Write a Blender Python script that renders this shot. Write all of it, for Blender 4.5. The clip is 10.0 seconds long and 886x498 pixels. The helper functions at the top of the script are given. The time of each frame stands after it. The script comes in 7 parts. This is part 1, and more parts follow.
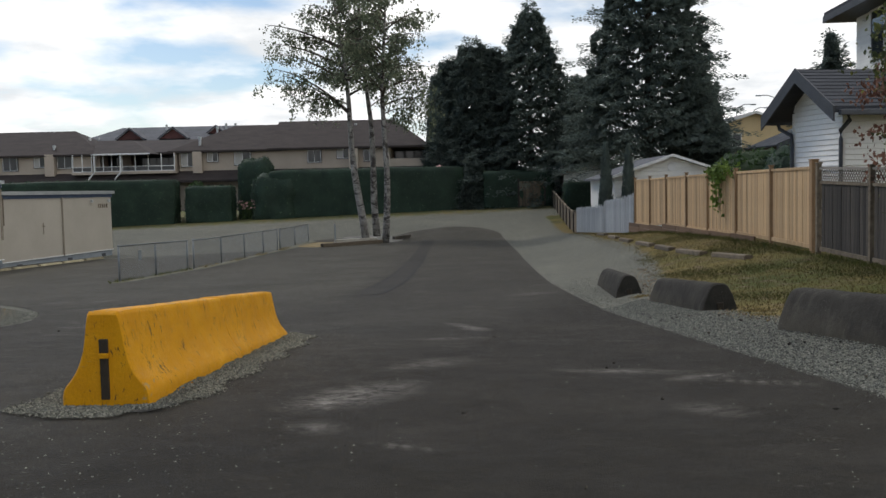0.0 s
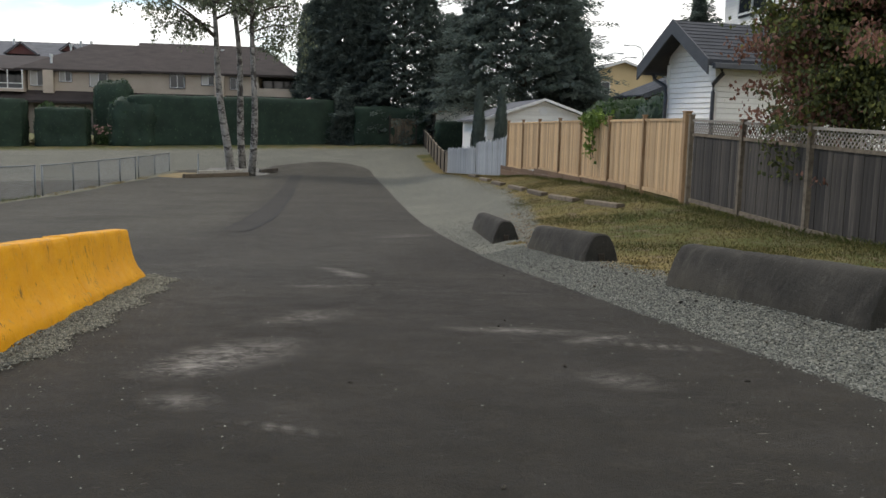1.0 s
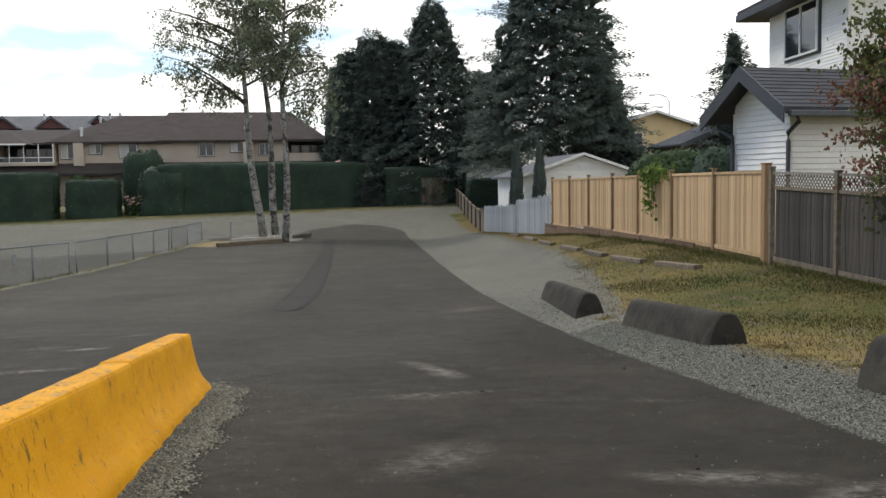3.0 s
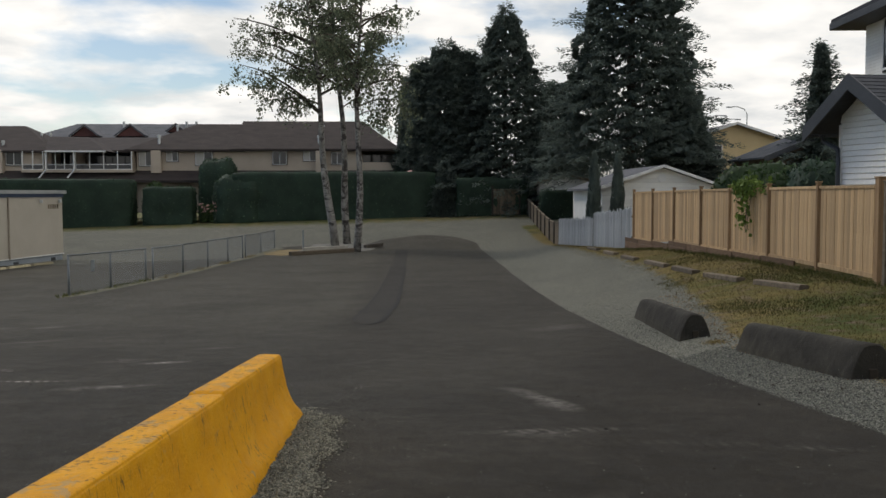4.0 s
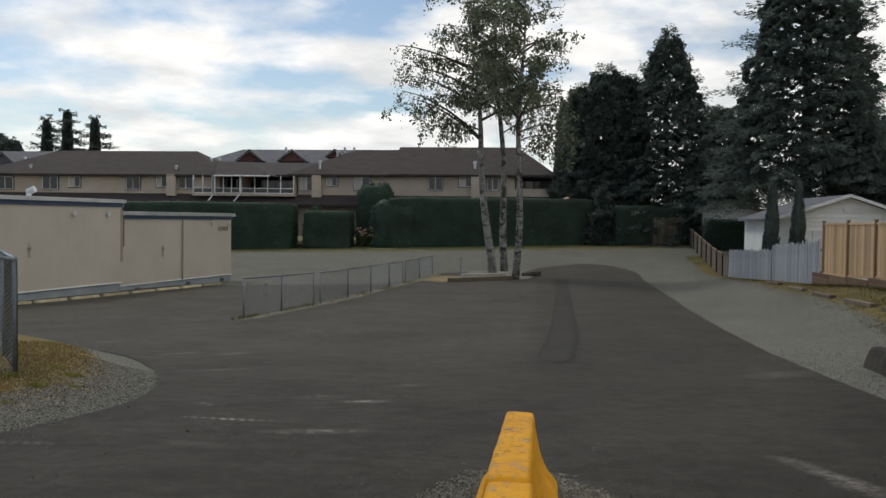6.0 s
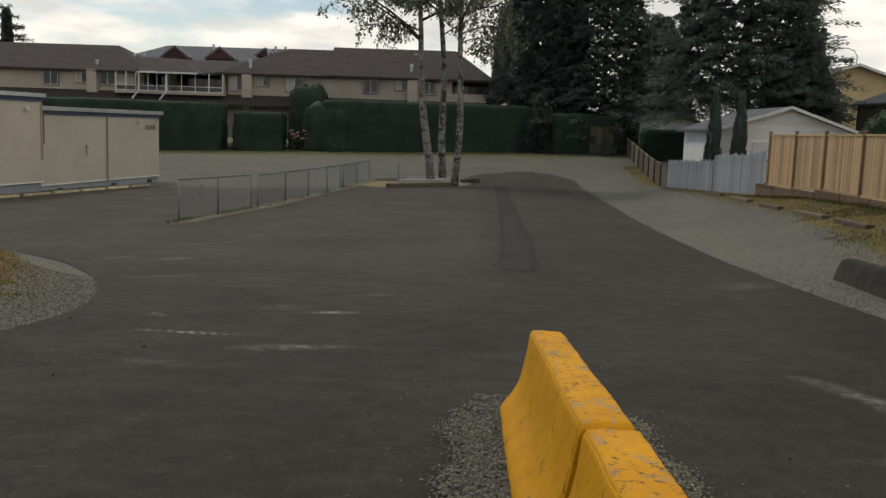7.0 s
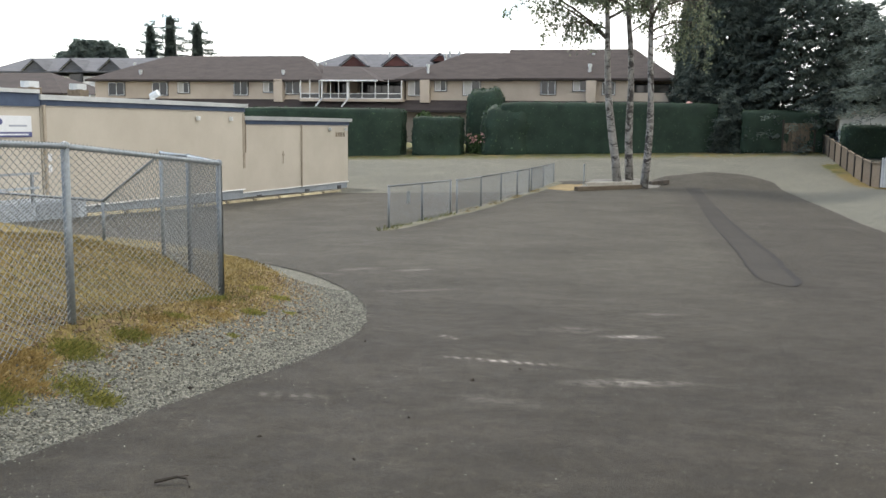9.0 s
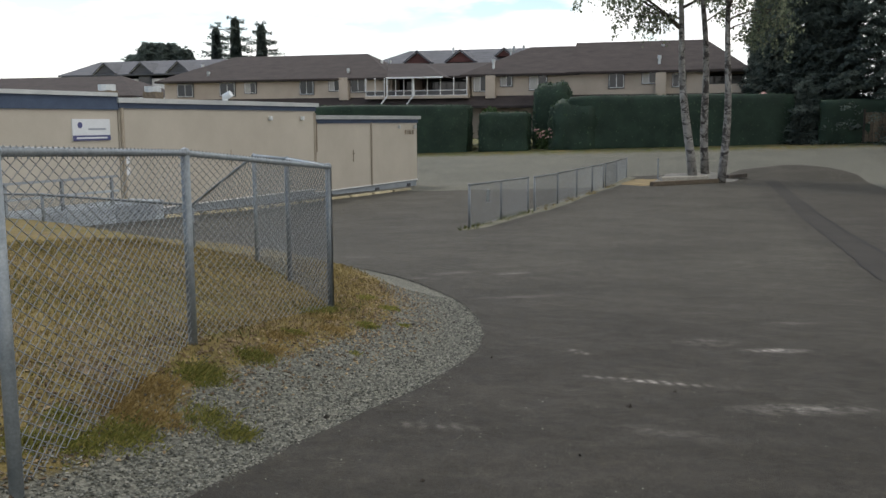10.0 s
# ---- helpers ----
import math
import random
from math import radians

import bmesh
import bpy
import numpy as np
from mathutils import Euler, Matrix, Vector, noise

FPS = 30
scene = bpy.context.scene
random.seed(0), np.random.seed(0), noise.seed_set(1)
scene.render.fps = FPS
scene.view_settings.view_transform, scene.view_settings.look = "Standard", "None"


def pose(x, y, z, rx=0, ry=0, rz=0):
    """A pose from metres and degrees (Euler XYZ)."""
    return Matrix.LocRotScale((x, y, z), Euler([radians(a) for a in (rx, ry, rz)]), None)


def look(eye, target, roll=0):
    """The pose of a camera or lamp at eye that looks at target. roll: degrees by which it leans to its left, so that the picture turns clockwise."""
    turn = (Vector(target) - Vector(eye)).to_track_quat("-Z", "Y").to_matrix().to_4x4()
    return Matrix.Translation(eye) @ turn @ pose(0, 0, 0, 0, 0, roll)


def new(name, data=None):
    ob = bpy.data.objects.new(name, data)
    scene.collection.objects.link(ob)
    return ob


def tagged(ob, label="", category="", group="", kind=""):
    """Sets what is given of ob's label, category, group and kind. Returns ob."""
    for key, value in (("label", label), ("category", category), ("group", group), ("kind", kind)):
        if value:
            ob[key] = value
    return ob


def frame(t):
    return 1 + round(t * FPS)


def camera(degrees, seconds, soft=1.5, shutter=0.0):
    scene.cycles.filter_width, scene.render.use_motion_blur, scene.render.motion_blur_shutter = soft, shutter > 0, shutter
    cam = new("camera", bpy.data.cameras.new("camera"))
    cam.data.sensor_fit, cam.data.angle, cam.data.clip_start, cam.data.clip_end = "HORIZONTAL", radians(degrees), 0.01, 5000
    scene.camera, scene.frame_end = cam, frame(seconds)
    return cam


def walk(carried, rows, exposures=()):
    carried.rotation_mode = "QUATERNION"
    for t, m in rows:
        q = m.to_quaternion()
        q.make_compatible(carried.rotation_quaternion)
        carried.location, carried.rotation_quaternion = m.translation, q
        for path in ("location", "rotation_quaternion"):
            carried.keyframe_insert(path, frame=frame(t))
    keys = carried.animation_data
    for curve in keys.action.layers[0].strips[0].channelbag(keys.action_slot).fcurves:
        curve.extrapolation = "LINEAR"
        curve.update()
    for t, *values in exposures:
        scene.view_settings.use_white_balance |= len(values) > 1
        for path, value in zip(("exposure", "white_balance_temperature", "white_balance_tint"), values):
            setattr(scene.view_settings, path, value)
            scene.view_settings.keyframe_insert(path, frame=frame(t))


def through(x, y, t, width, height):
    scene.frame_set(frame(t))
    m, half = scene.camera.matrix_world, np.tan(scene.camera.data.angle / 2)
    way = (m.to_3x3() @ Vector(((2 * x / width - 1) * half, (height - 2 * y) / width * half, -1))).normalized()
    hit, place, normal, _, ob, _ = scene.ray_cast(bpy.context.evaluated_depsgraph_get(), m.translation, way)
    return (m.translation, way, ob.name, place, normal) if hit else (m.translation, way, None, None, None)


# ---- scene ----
cam = camera(51.5, 10.0)
PATH = [
    (0, (0.064, 0.402, 1.376), (0.062, 2.398, 1.248), -1.3),
    (0.5, (0.033, 0.643, 1.409), (0.169, 2.632, 1.252), -0.6),
    (1, (-0.043, 1.005, 1.396), (0.243, 2.966, 1.132), 1.4),
    (1.5, (-0.212, 1.359, 1.415), (0.168, 3.302, 1.127), 0.5),
    (2, (-0.377, 1.786, 1.44), (-0.096, 3.755, 1.232), 2.5),
    (2.2, (-0.44, 1.937, 1.449), (-0.197, 3.913, 1.262), 1.8),
    (3.3, (-0.694, 2.781, 1.575), (-0.484, 4.766, 1.453), -2.0),
    (3.5, (-0.766, 2.943, 1.561), (-0.615, 4.934, 1.455), -1.8),
    (4, (-0.918, 3.388, 1.544), (-0.829, 5.382, 1.425), -0.1),
    (4.5, (-1.074, 3.764, 1.556), (-1.136, 5.757, 1.407), 1.2),
    (5, (-1.32, 4.131, 1.538), (-1.509, 6.115, 1.375), 0.8),
    (5.5, (-1.548, 4.214, 1.587), (-1.759, 6.2, 1.484), 0.1),
    (5.7, (-1.648, 4.242, 1.604), (-1.878, 6.228, 1.551), 0.6),
    (6.8, (-2.295, 5.147, 1.47), (-2.411, 7.133, 1.263), 2.1),
    (7, (-2.427, 5.277, 1.458), (-2.49, 7.258, 1.196), 2.0),
    (7.5, (-2.715, 5.517, 1.445), (-2.835, 7.486, 1.117), 3.2),
    (8, (-3.173, 5.676, 1.451), (-3.396, 7.628, 1.077), 3.0),
    (8.5, (-3.543, 5.88, 1.444), (-3.817, 7.833, 1.108), 0.4),
    (9, (-3.896, 6.004, 1.458), (-4.306, 7.944, 1.192), 0.7),
    (9.5, (-4.267, 6.196, 1.462), (-4.711, 8.123, 1.162), -0.6),
    (10, (-4.605, 6.478, 1.478), (-5.142, 8.385, 1.203), -0.3),
]
walk(cam, [(t, look(eye, target, roll)) for t, eye, target, roll in PATH],
     [(0, 0.06, 6600, 10), (0.5, 0.06, 6600, 10), (1, 0.5, 6800, 10), (1.5, 1.25, 7100, 10), (2.2, 1.28, 7100, 10), (3.3, 0.25, 6800, 10), (4, -0.12, 6900, 10), (5, -0.1, 6800, 10), (5.7, -0.05, 6700, 10),
      (6.8, -0.4, 7200, 10), (7, -0.15, 7300, 10), (7.5, 0.95, 7200, 10), (8, 1.4, 7050, 10), (8.5, 1.52, 7000, 10), (9.2, 1.09, 6800, 10), (9.6, 0.8, 6750, 10), (10, 0.47, 6700, 10)])

# ---------- light ----------
SUN_EL, SUN_AZ = radians(52), radians(-52)
world = bpy.data.worlds.new("sky")
scene.world = world
world.use_nodes = True
wn, wl = world.node_tree.nodes, world.node_tree.links
wn.clear()


def wnode(kind, **kw):
    n = wn.new(kind)
    for k, v in kw.items():
        n.inputs[k.replace("_", " ")].default_value = v
    return n


def wmath(op, a, b):
    n = wn.new("ShaderNodeMath")
    n.operation = op
    for i, v in enumerate((a, b)):
        if isinstance(v, (int, float)):
            n.inputs[i].default_value = v
        else:
            wl.new(v, n.inputs[i])
    return n.outputs[0]


sky = wn.new("ShaderNodeTexSky")
sky.sky_type = "NISHITA"
sky.sun_disc = False
sky.sun_elevation, sky.sun_rotation = SUN_EL, SUN_AZ
sky.air_density, sky.dust_density, sky.ozone_density = 1.0, 0.6, 2.0
geo = wn.new("ShaderNodeTexCoord")
split = wn.new("ShaderNodeSeparateXYZ")
wl.new(geo.outputs["Generated"], split.inputs[0])
# clouds: a flat layer seen from below, so that they close up towards the skyline
up = wmath("ADD", wmath("MAXIMUM", split.outputs[2], 0.0), 0.20)
lay = wn.new("ShaderNodeCombineXYZ")
wl.new(wmath("DIVIDE", split.outputs[0], up), lay.inputs[0])
wl.new(wmath("DIVIDE", split.outputs[1], up), lay.inputs[1])
clouds = wnode("ShaderNodeTexNoise", Scale=1.5, Detail=8.0, Roughness=0.52, Distortion=0.1)
wl.new(lay.outputs[0], clouds.inputs["Vector"])
cover = wn.new("ShaderNodeValToRGB")
cover.color_ramp.elements[0].position, cover.color_ramp.elements[1].position = 0.385, 0.51
# the cover is broken towards the north-west and thickens along the skyline and to the east
open_way = wmath("MULTIPLY", wmath("ADD", split.outputs[0], 0.06), 0.21)
low_sky = wmath("MULTIPLY", wmath("SUBTRACT", 0.16, split.outputs[2]), 0.9)
wl.new(wmath("ADD", wmath("ADD", clouds.outputs[0], open_way), wmath("MAXIMUM", wmath("MINIMUM", low_sky, 0.10), -0.035)), cover.inputs[0])
# grey undersides in the thick of the cloud
body = wnode("ShaderNodeTexNoise", Scale=2.6, Detail=7.0, Roughness=0.55)
wl.new(lay.outputs[0], body.inputs["Vector"])
tone = wn.new("ShaderNodeValToRGB")
tone.color_ramp.elements[0].position, tone.color_ramp.elements[1].position = 0.36, 0.62
tone.color_ramp.elements[0].color, tone.color_ramp.elements[1].color = (0.70, 0.735, 0.77, 1), (1.06, 1.06, 1.06, 1)
wl.new(body.outputs[0], tone.inputs[0])
SKY_GAIN, CLOUD_GAIN = 0.115, 1.12
skyc = wn.new("ShaderNodeVectorMath")
skyc.operation = "SCALE"
skyc.inputs["Scale"].default_value = SKY_GAIN
wl.new(sky.outputs[0], skyc.inputs[0])
cloudc = wn.new("ShaderNodeVectorMath")
cloudc.operation = "SCALE"
cloudc.inputs["Scale"].default_value = CLOUD_GAIN
wl.new(tone.outputs[0], cloudc.inputs[0])
mix = wn.new("ShaderNodeMixRGB")
wl.new(cover.outputs[0], mix.inputs[0])
wl.new(skyc.outputs[0], mix.inputs[1])
wl.new(cloudc.outputs[0], mix.inputs[2])
bg = wn.new("ShaderNodeBackground")
wl.new(mix.outputs[0], bg.inputs[0])
wout = wn.new("ShaderNodeOutputWorld")
wl.new(bg.outputs[0], wout.inputs[0])

sun = new("sun", bpy.data.lights.new("sun", "SUN"))
sun.data.energy, sun.data.angle, sun.data.color = 1.3, radians(14), (1.0, 0.95, 0.88)
sun.matrix_world = look((0, 0, 60), (0 - math.sin(SUN_AZ) * math.cos(SUN_EL) * 9, 0 - math.cos(SUN_AZ) * math.cos(SUN_EL) * 9, 60 - math.sin(SUN_EL) * 9))


# ---------- materials ----------
def nodes_of(name):
    m = bpy.data.materials.new(name)
    m.use_nodes = True
    nt = m.node_tree
    return m, nt, nt.nodes["Principled BSDF"]


def ramp(nt, fac, stops):
    r = nt.nodes.new("ShaderNodeValToRGB")
    while len(r.color_ramp.elements) < len(stops):
        r.color_ramp.elements.new(0.5)
    for e, (p, c) in zip(r.color_ramp.elements, stops):
        e.position, e.color = p, (c[0], c[1], c[2], 1)
    nt.links.new(fac, r.inputs[0])
    return r.outputs[0]


def noise_tex(nt, scale, detail=5.0, rough=0.6, stretch=(1, 1, 1), coords="Object", dist=0.0):
    tc = nt.nodes.new("ShaderNodeTexCoord")
    mp = nt.nodes.new("ShaderNodeMapping")
    mp.inputs["Scale"].default_value = stretch
    nt.links.new(tc.outputs[coords], mp.inputs[0])
    n = nt.nodes.new("ShaderNodeTexNoise")
    n.inputs["Scale"].default_value, n.inputs["Detail"].default_value, n.inputs["Roughness"].default_value = scale, detail, rough
    n.inputs["Distortion"].default_value = dist
    nt.links.new(mp.outputs[0], n.inputs["Vector"])
    return n.outputs[0]


def blend(nt, fac, a, b, how="MIX"):
    m = nt.nodes.new("ShaderNodeMixRGB")
    m.blend_type = how
    for i, v in enumerate((fac, a, b)):
        if isinstance(v, (int, float)):
            m.inputs[i].default_value = v
        elif isinstance(v, tuple):
            m.inputs[i].default_value = (*v[:3], 1)
        else:
            nt.links.new(v, m.inputs[i])
    return m.outputs[0]


def calc(nt, op, a, b=0.0, c=None):
    n = nt.nodes.new("ShaderNodeMath")
    n.operation = op
    for i, v in enumerate((a, b) if c is None else (a, b, c)):
        if isinstance(v, (int, float)):
            n.inputs[i].default_value = v
        else:
            nt.links.new(v, n.inputs[i])
    return n.outputs[0]


def bump(nt, bsdf, height, strength=0.3, distance=0.02):
    b = nt.nodes.new("ShaderNodeBump")
    b.inputs["Strength"].default_value, b.inputs["Distance"].default_value = strength, distance
    nt.links.new(height, b.inputs["Height"])
    nt.links.new(b.outputs[0], bsdf.inputs["Normal"])


def surface(name, dark, light, scale=8.0, rough=0.8, metal=0.0, fine=60.0, bumps=0.25, depth=0.01, stretch=(1, 1, 1), vary=0.25, spec=0.5, grit=0.45):
    """A worn surface: large patches between two colours, fine grain over them, a change from piece to piece, and relief."""
    m, nt, b = nodes_of(name)
    big = noise_tex(nt, scale, 6.0, 0.62, stretch)
    col = ramp(nt, big, ((0.3, dark), (0.7, light)))
    grain = noise_tex(nt, fine, 4.0, 0.6, stretch)
    col = blend(nt, grit, col, ramp(nt, grain, ((0.3, (0.55, 0.55, 0.55)), (0.7, (1.25, 1.25, 1.25)))), "MULTIPLY")
    if vary:
        info = nt.nodes.new("ShaderNodeObjectInfo")
        k = ramp(nt, info.outputs["Random"], ((0.0, (1 - vary,) * 3), (1.0, (1 + vary,) * 3)))
        col = blend(nt, 1.0, col, k, "MULTIPLY")
    nt.links.new(col, b.inputs["Base Color"])
    b.inputs["Roughness"].default_value, b.inputs["Metallic"].default_value = rough, metal
    b.inputs["Specular IOR Level"].default_value = spec
    bump(nt, b, grain, bumps, depth)
    return m


def leaf_mat(name, a, b_, c, through=0.25):
    """Leaves: three greens spread leaf by leaf, some light shining through."""
    m, nt, b = nodes_of(name)
    g = nt.nodes.new("ShaderNodeNewGeometry")
    col = ramp(nt, g.outputs["Random Per Island"], ((0.0, a), (0.55, b_), (1.0, c)))
    col = blend(nt, 0.6, col, ramp(nt, noise_tex(nt, 0.7, 3.0), ((0.35, (0.6, 0.6, 0.6)), (0.65, (1.3, 1.3, 1.3)))), "MULTIPLY")
    nt.links.new(col, b.inputs["Base Color"])
    b.inputs["Roughness"].default_value = 0.6
    b.inputs["Specular IOR Level"].default_value = 0.25
    if through:
        tr = nt.nodes.new("ShaderNodeBsdfTranslucent")
        nt.links.new(col, tr.inputs[0])
        mx = nt.nodes.new("ShaderNodeMixShader")
        mx.inputs[0].default_value = through
        nt.links.new(b.outputs[0], mx.inputs[1])
        nt.links.new(tr.outputs[0], mx.inputs[2])
        nt.links.new(mx.outputs[0], nt.nodes["Material Output"].inputs[0])
    return m


# ---------- the lie of the land ----------
def smooth(t):
    t = np.clip(t, 0, 1)
    return t * t * (3 - 2 * t)


FALL_Y = (-60, -10, 0, 3.4, 5.3, 7.6, 11, 14.5, 18, 24, 31, 39, 60, 80, 300)
FALL_Z = (0.2, 0.24, 0.31, 0.27, 0.16, 0.0, -0.265, -0.55, -0.77, -1.10, -1.39, -1.63, -1.88, -0.35, -0.3)
_ys = np.arange(-60, 300, 0.25)
_zs = np.interp(_ys, FALL_Y, FALL_Z)
_k = np.exp(-np.linspace(-2, 2, 13) ** 2)
_zs[6:-6] = np.convolve(_zs, _k / _k.sum(), "valid")

EDGE_L = ((-60, -9), (5, -9), (7, -7.7), (8.5, -7.0), (9.9, -6.76), (10.8, -6.68), (11.65, -6.58), (12.5, -6.46), (13.7, -6.43), (14.3, -6.46), (15.0, -6.6), (15.9, -6.86), (16.6, -7.15), (17.55, -7.62),
          (18.6, -8.3), (19.45, -8.95), (20.2, -9.75), (20.95, -10.6), (21.6, -11.4), (22.6, -13), (24.5, -17.5), (26.4, -26.0), (45.8, -22.3), (51.3, -21.4), (52, -9.3), (61.6, -8.6), (62.6, -3.2), (65, -2.3), (67.5, 0.4))
EDGE_R = ((-60, 3), (5.6, 2.57), (6.8, 2.52), (9.9, 2.49), (12, 2.51), (14.2, 2.57), (16.3, 2.61), (20, 2.69), (24.5, 2.83), (30, 3.08), (35, 3.29), (43.5, 3.6), (50, 3.73), (58, 3.95), (63, 3.95), (65, 3.4), (66.6, 2.5), (67.5, 0.9))


def table(rows, y):
    return np.interp(y, [r[0] for r in rows], [r[1] for r in rows])


BANK = ((-20, 0.1), (8, 0.1), (10, 0.13), (15, 0.36), (20, 0.7), (25, 1.0), (30, 1.12), (34.5, 1.14), (38.8, 1.0), (57, 0.4), (64, 0.2), (80, 0.0))


SHOULDER = ((-20, 0.14), (6, 0.16), (9, 0.17), (12, 0.13), (16, 0.17), (19, 0.18), (24, 0.12), (34, 0.06), (60, 0.0))


def gh(x, y):
    """Height of the ground at (x, y)."""
    x, y = np.asarray(x, float), np.asarray(y, float)
    z = np.interp(y, _ys, _zs)
    z = z - 0.03 * np.clip(-x - 9, 0, 10) * smooth((y - 18) / 12) * (1 - smooth((y - 58) / 15))
    z = z + 0.028 * np.clip(x, -34, 14) * smooth((y - 62) / 18)
    xr = table(EDGE_R, np.minimum(y, 67))
    z = z + (table(BANK, y) - table(SHOULDER, y)) * smooth((x - xr - 0.6) / (8.2 - xr - 0.6))
    z = z + table(SHOULDER, y) * smooth((x - xr + 0.05) / 0.85)
    xl = table(EDGE_L, y)
    isl = np.where(y < 24, xl - x, -1) * (1 - smooth((y - 16) / 8) * 0.0)
    z = z + (0.25 + 0.13 * smooth((14.5 - y) / 3)) * smooth(isl / 1.5) + 0.4 * smooth((isl - 1.6) / 5) * smooth((y - 2) / 6)
    return z


def ground_z(x, y):
    return float(gh(x, y))


def asphalt_in(x, y):
    """Metres inside the asphalt's edge, negative outside."""
    d = np.minimum(x - table(EDGE_L, y), table(EDGE_R, y) - x)
    return np.where(y > 67.5, -1.0, np.minimum(d, 67.5 - y))


def sheet(name, xs, ys, zfun):
    xx, yy = np.meshgrid(xs, ys)
    zz = zfun(xx, yy)
    verts = np.stack([xx, yy, zz], -1).reshape(-1, 3)
    n, m = len(xs), len(ys)
    faces = [(j * n + i, j * n + i + 1, (j + 1) * n + i + 1, (j + 1) * n + i) for j in range(m - 1) for i in range(n - 1)]
    me = bpy.data.meshes.new(name)
    me.from_pydata(verts.tolist(), [], faces)
    for p in me.polygons:
        p.use_smooth = True
    return me, xx.ravel(), yy.ravel()


def graded(a, b, step, grow, limit):
    """Even steps from a to b, growing steps beyond b up to limit."""
    out = list(np.arange(a, b, step))
    while abs(out[-1]) < abs(limit):
        step *= grow
        out.append(out[-1] + step)
    return out


gx = sorted(set([-v for v in graded(0, 16, 0.3, 1.16, 900)] + graded(0, 14, 0.3, 1.16, 900)))
gy = sorted(set([-v for v in graded(0.0, 6, 0.4, 1.3, 300)] + graded(0, 40, 0.3, 1.03, 90)[:-1] + graded(92, 100, 3, 1.15, 1500)))
me, fx, fy = sheet("ground", gx, gy, lambda x, y: gh(x, y) - 0.06 * smooth((asphalt_in(x, y) - 0.15) / 0.4))
ground = tagged(new("ground", me), "pale crushed gravel lot with a dry grass bank and mound", "ground", kind="structure")
turf = np.zeros(len(fx))
# grass bank below the fences: starts past the gravel shoulder, thins out down the lot
edge = np.interp(fy, (-60, 6, 9, 10, 12, 16, 20, 23, 26, 32, 40, 48, 58, 66), (4.6, 4.2, 3.25, 3.15, 3.4, 3.65, 4.5, 5.0, 5.45, 6.05, 6.5, 7.1, 7.4, 7.4))
turf = np.maximum(turf, smooth((fx - edge + 0.35) / np.interp(fy, (14, 24), (0.8, 1.5))) * (fy < 72) * np.interp(fy, (-60, 26, 34, 60), (1, 1, 0.95, 0.85)))
turf = np.maximum(turf, smooth((table(EDGE_L, fy) - fx - np.interp(fy, (8.5, 10, 11.6, 13), (0.1, 0.25, 0.55, 0.6))) / 0.65) * (fy < 24))
turf = np.maximum(turf, smooth((fy - 70) / 9) * 0.6)
turf = np.maximum(turf, (np.abs(fx) > 30) * 1.0)
at = me.attributes.new("turf", "FLOAT", "POINT")
at.data.foreach_set("value", turf.astype(np.float32))
dry = np.clip(np.where(fy > 66, 0.5, 1.0) * np.where(fx < 0, 0.76, np.interp(fy, (8, 15, 26, 40), (0.44, 0.42, 0.66, 0.9)) + 0.26 * smooth((5.6 - fx) / 1.6)), 0, 1)
at = me.attributes.new("dry", "FLOAT", "POINT")
at.data.foreach_set("value", dry.astype(np.float32))


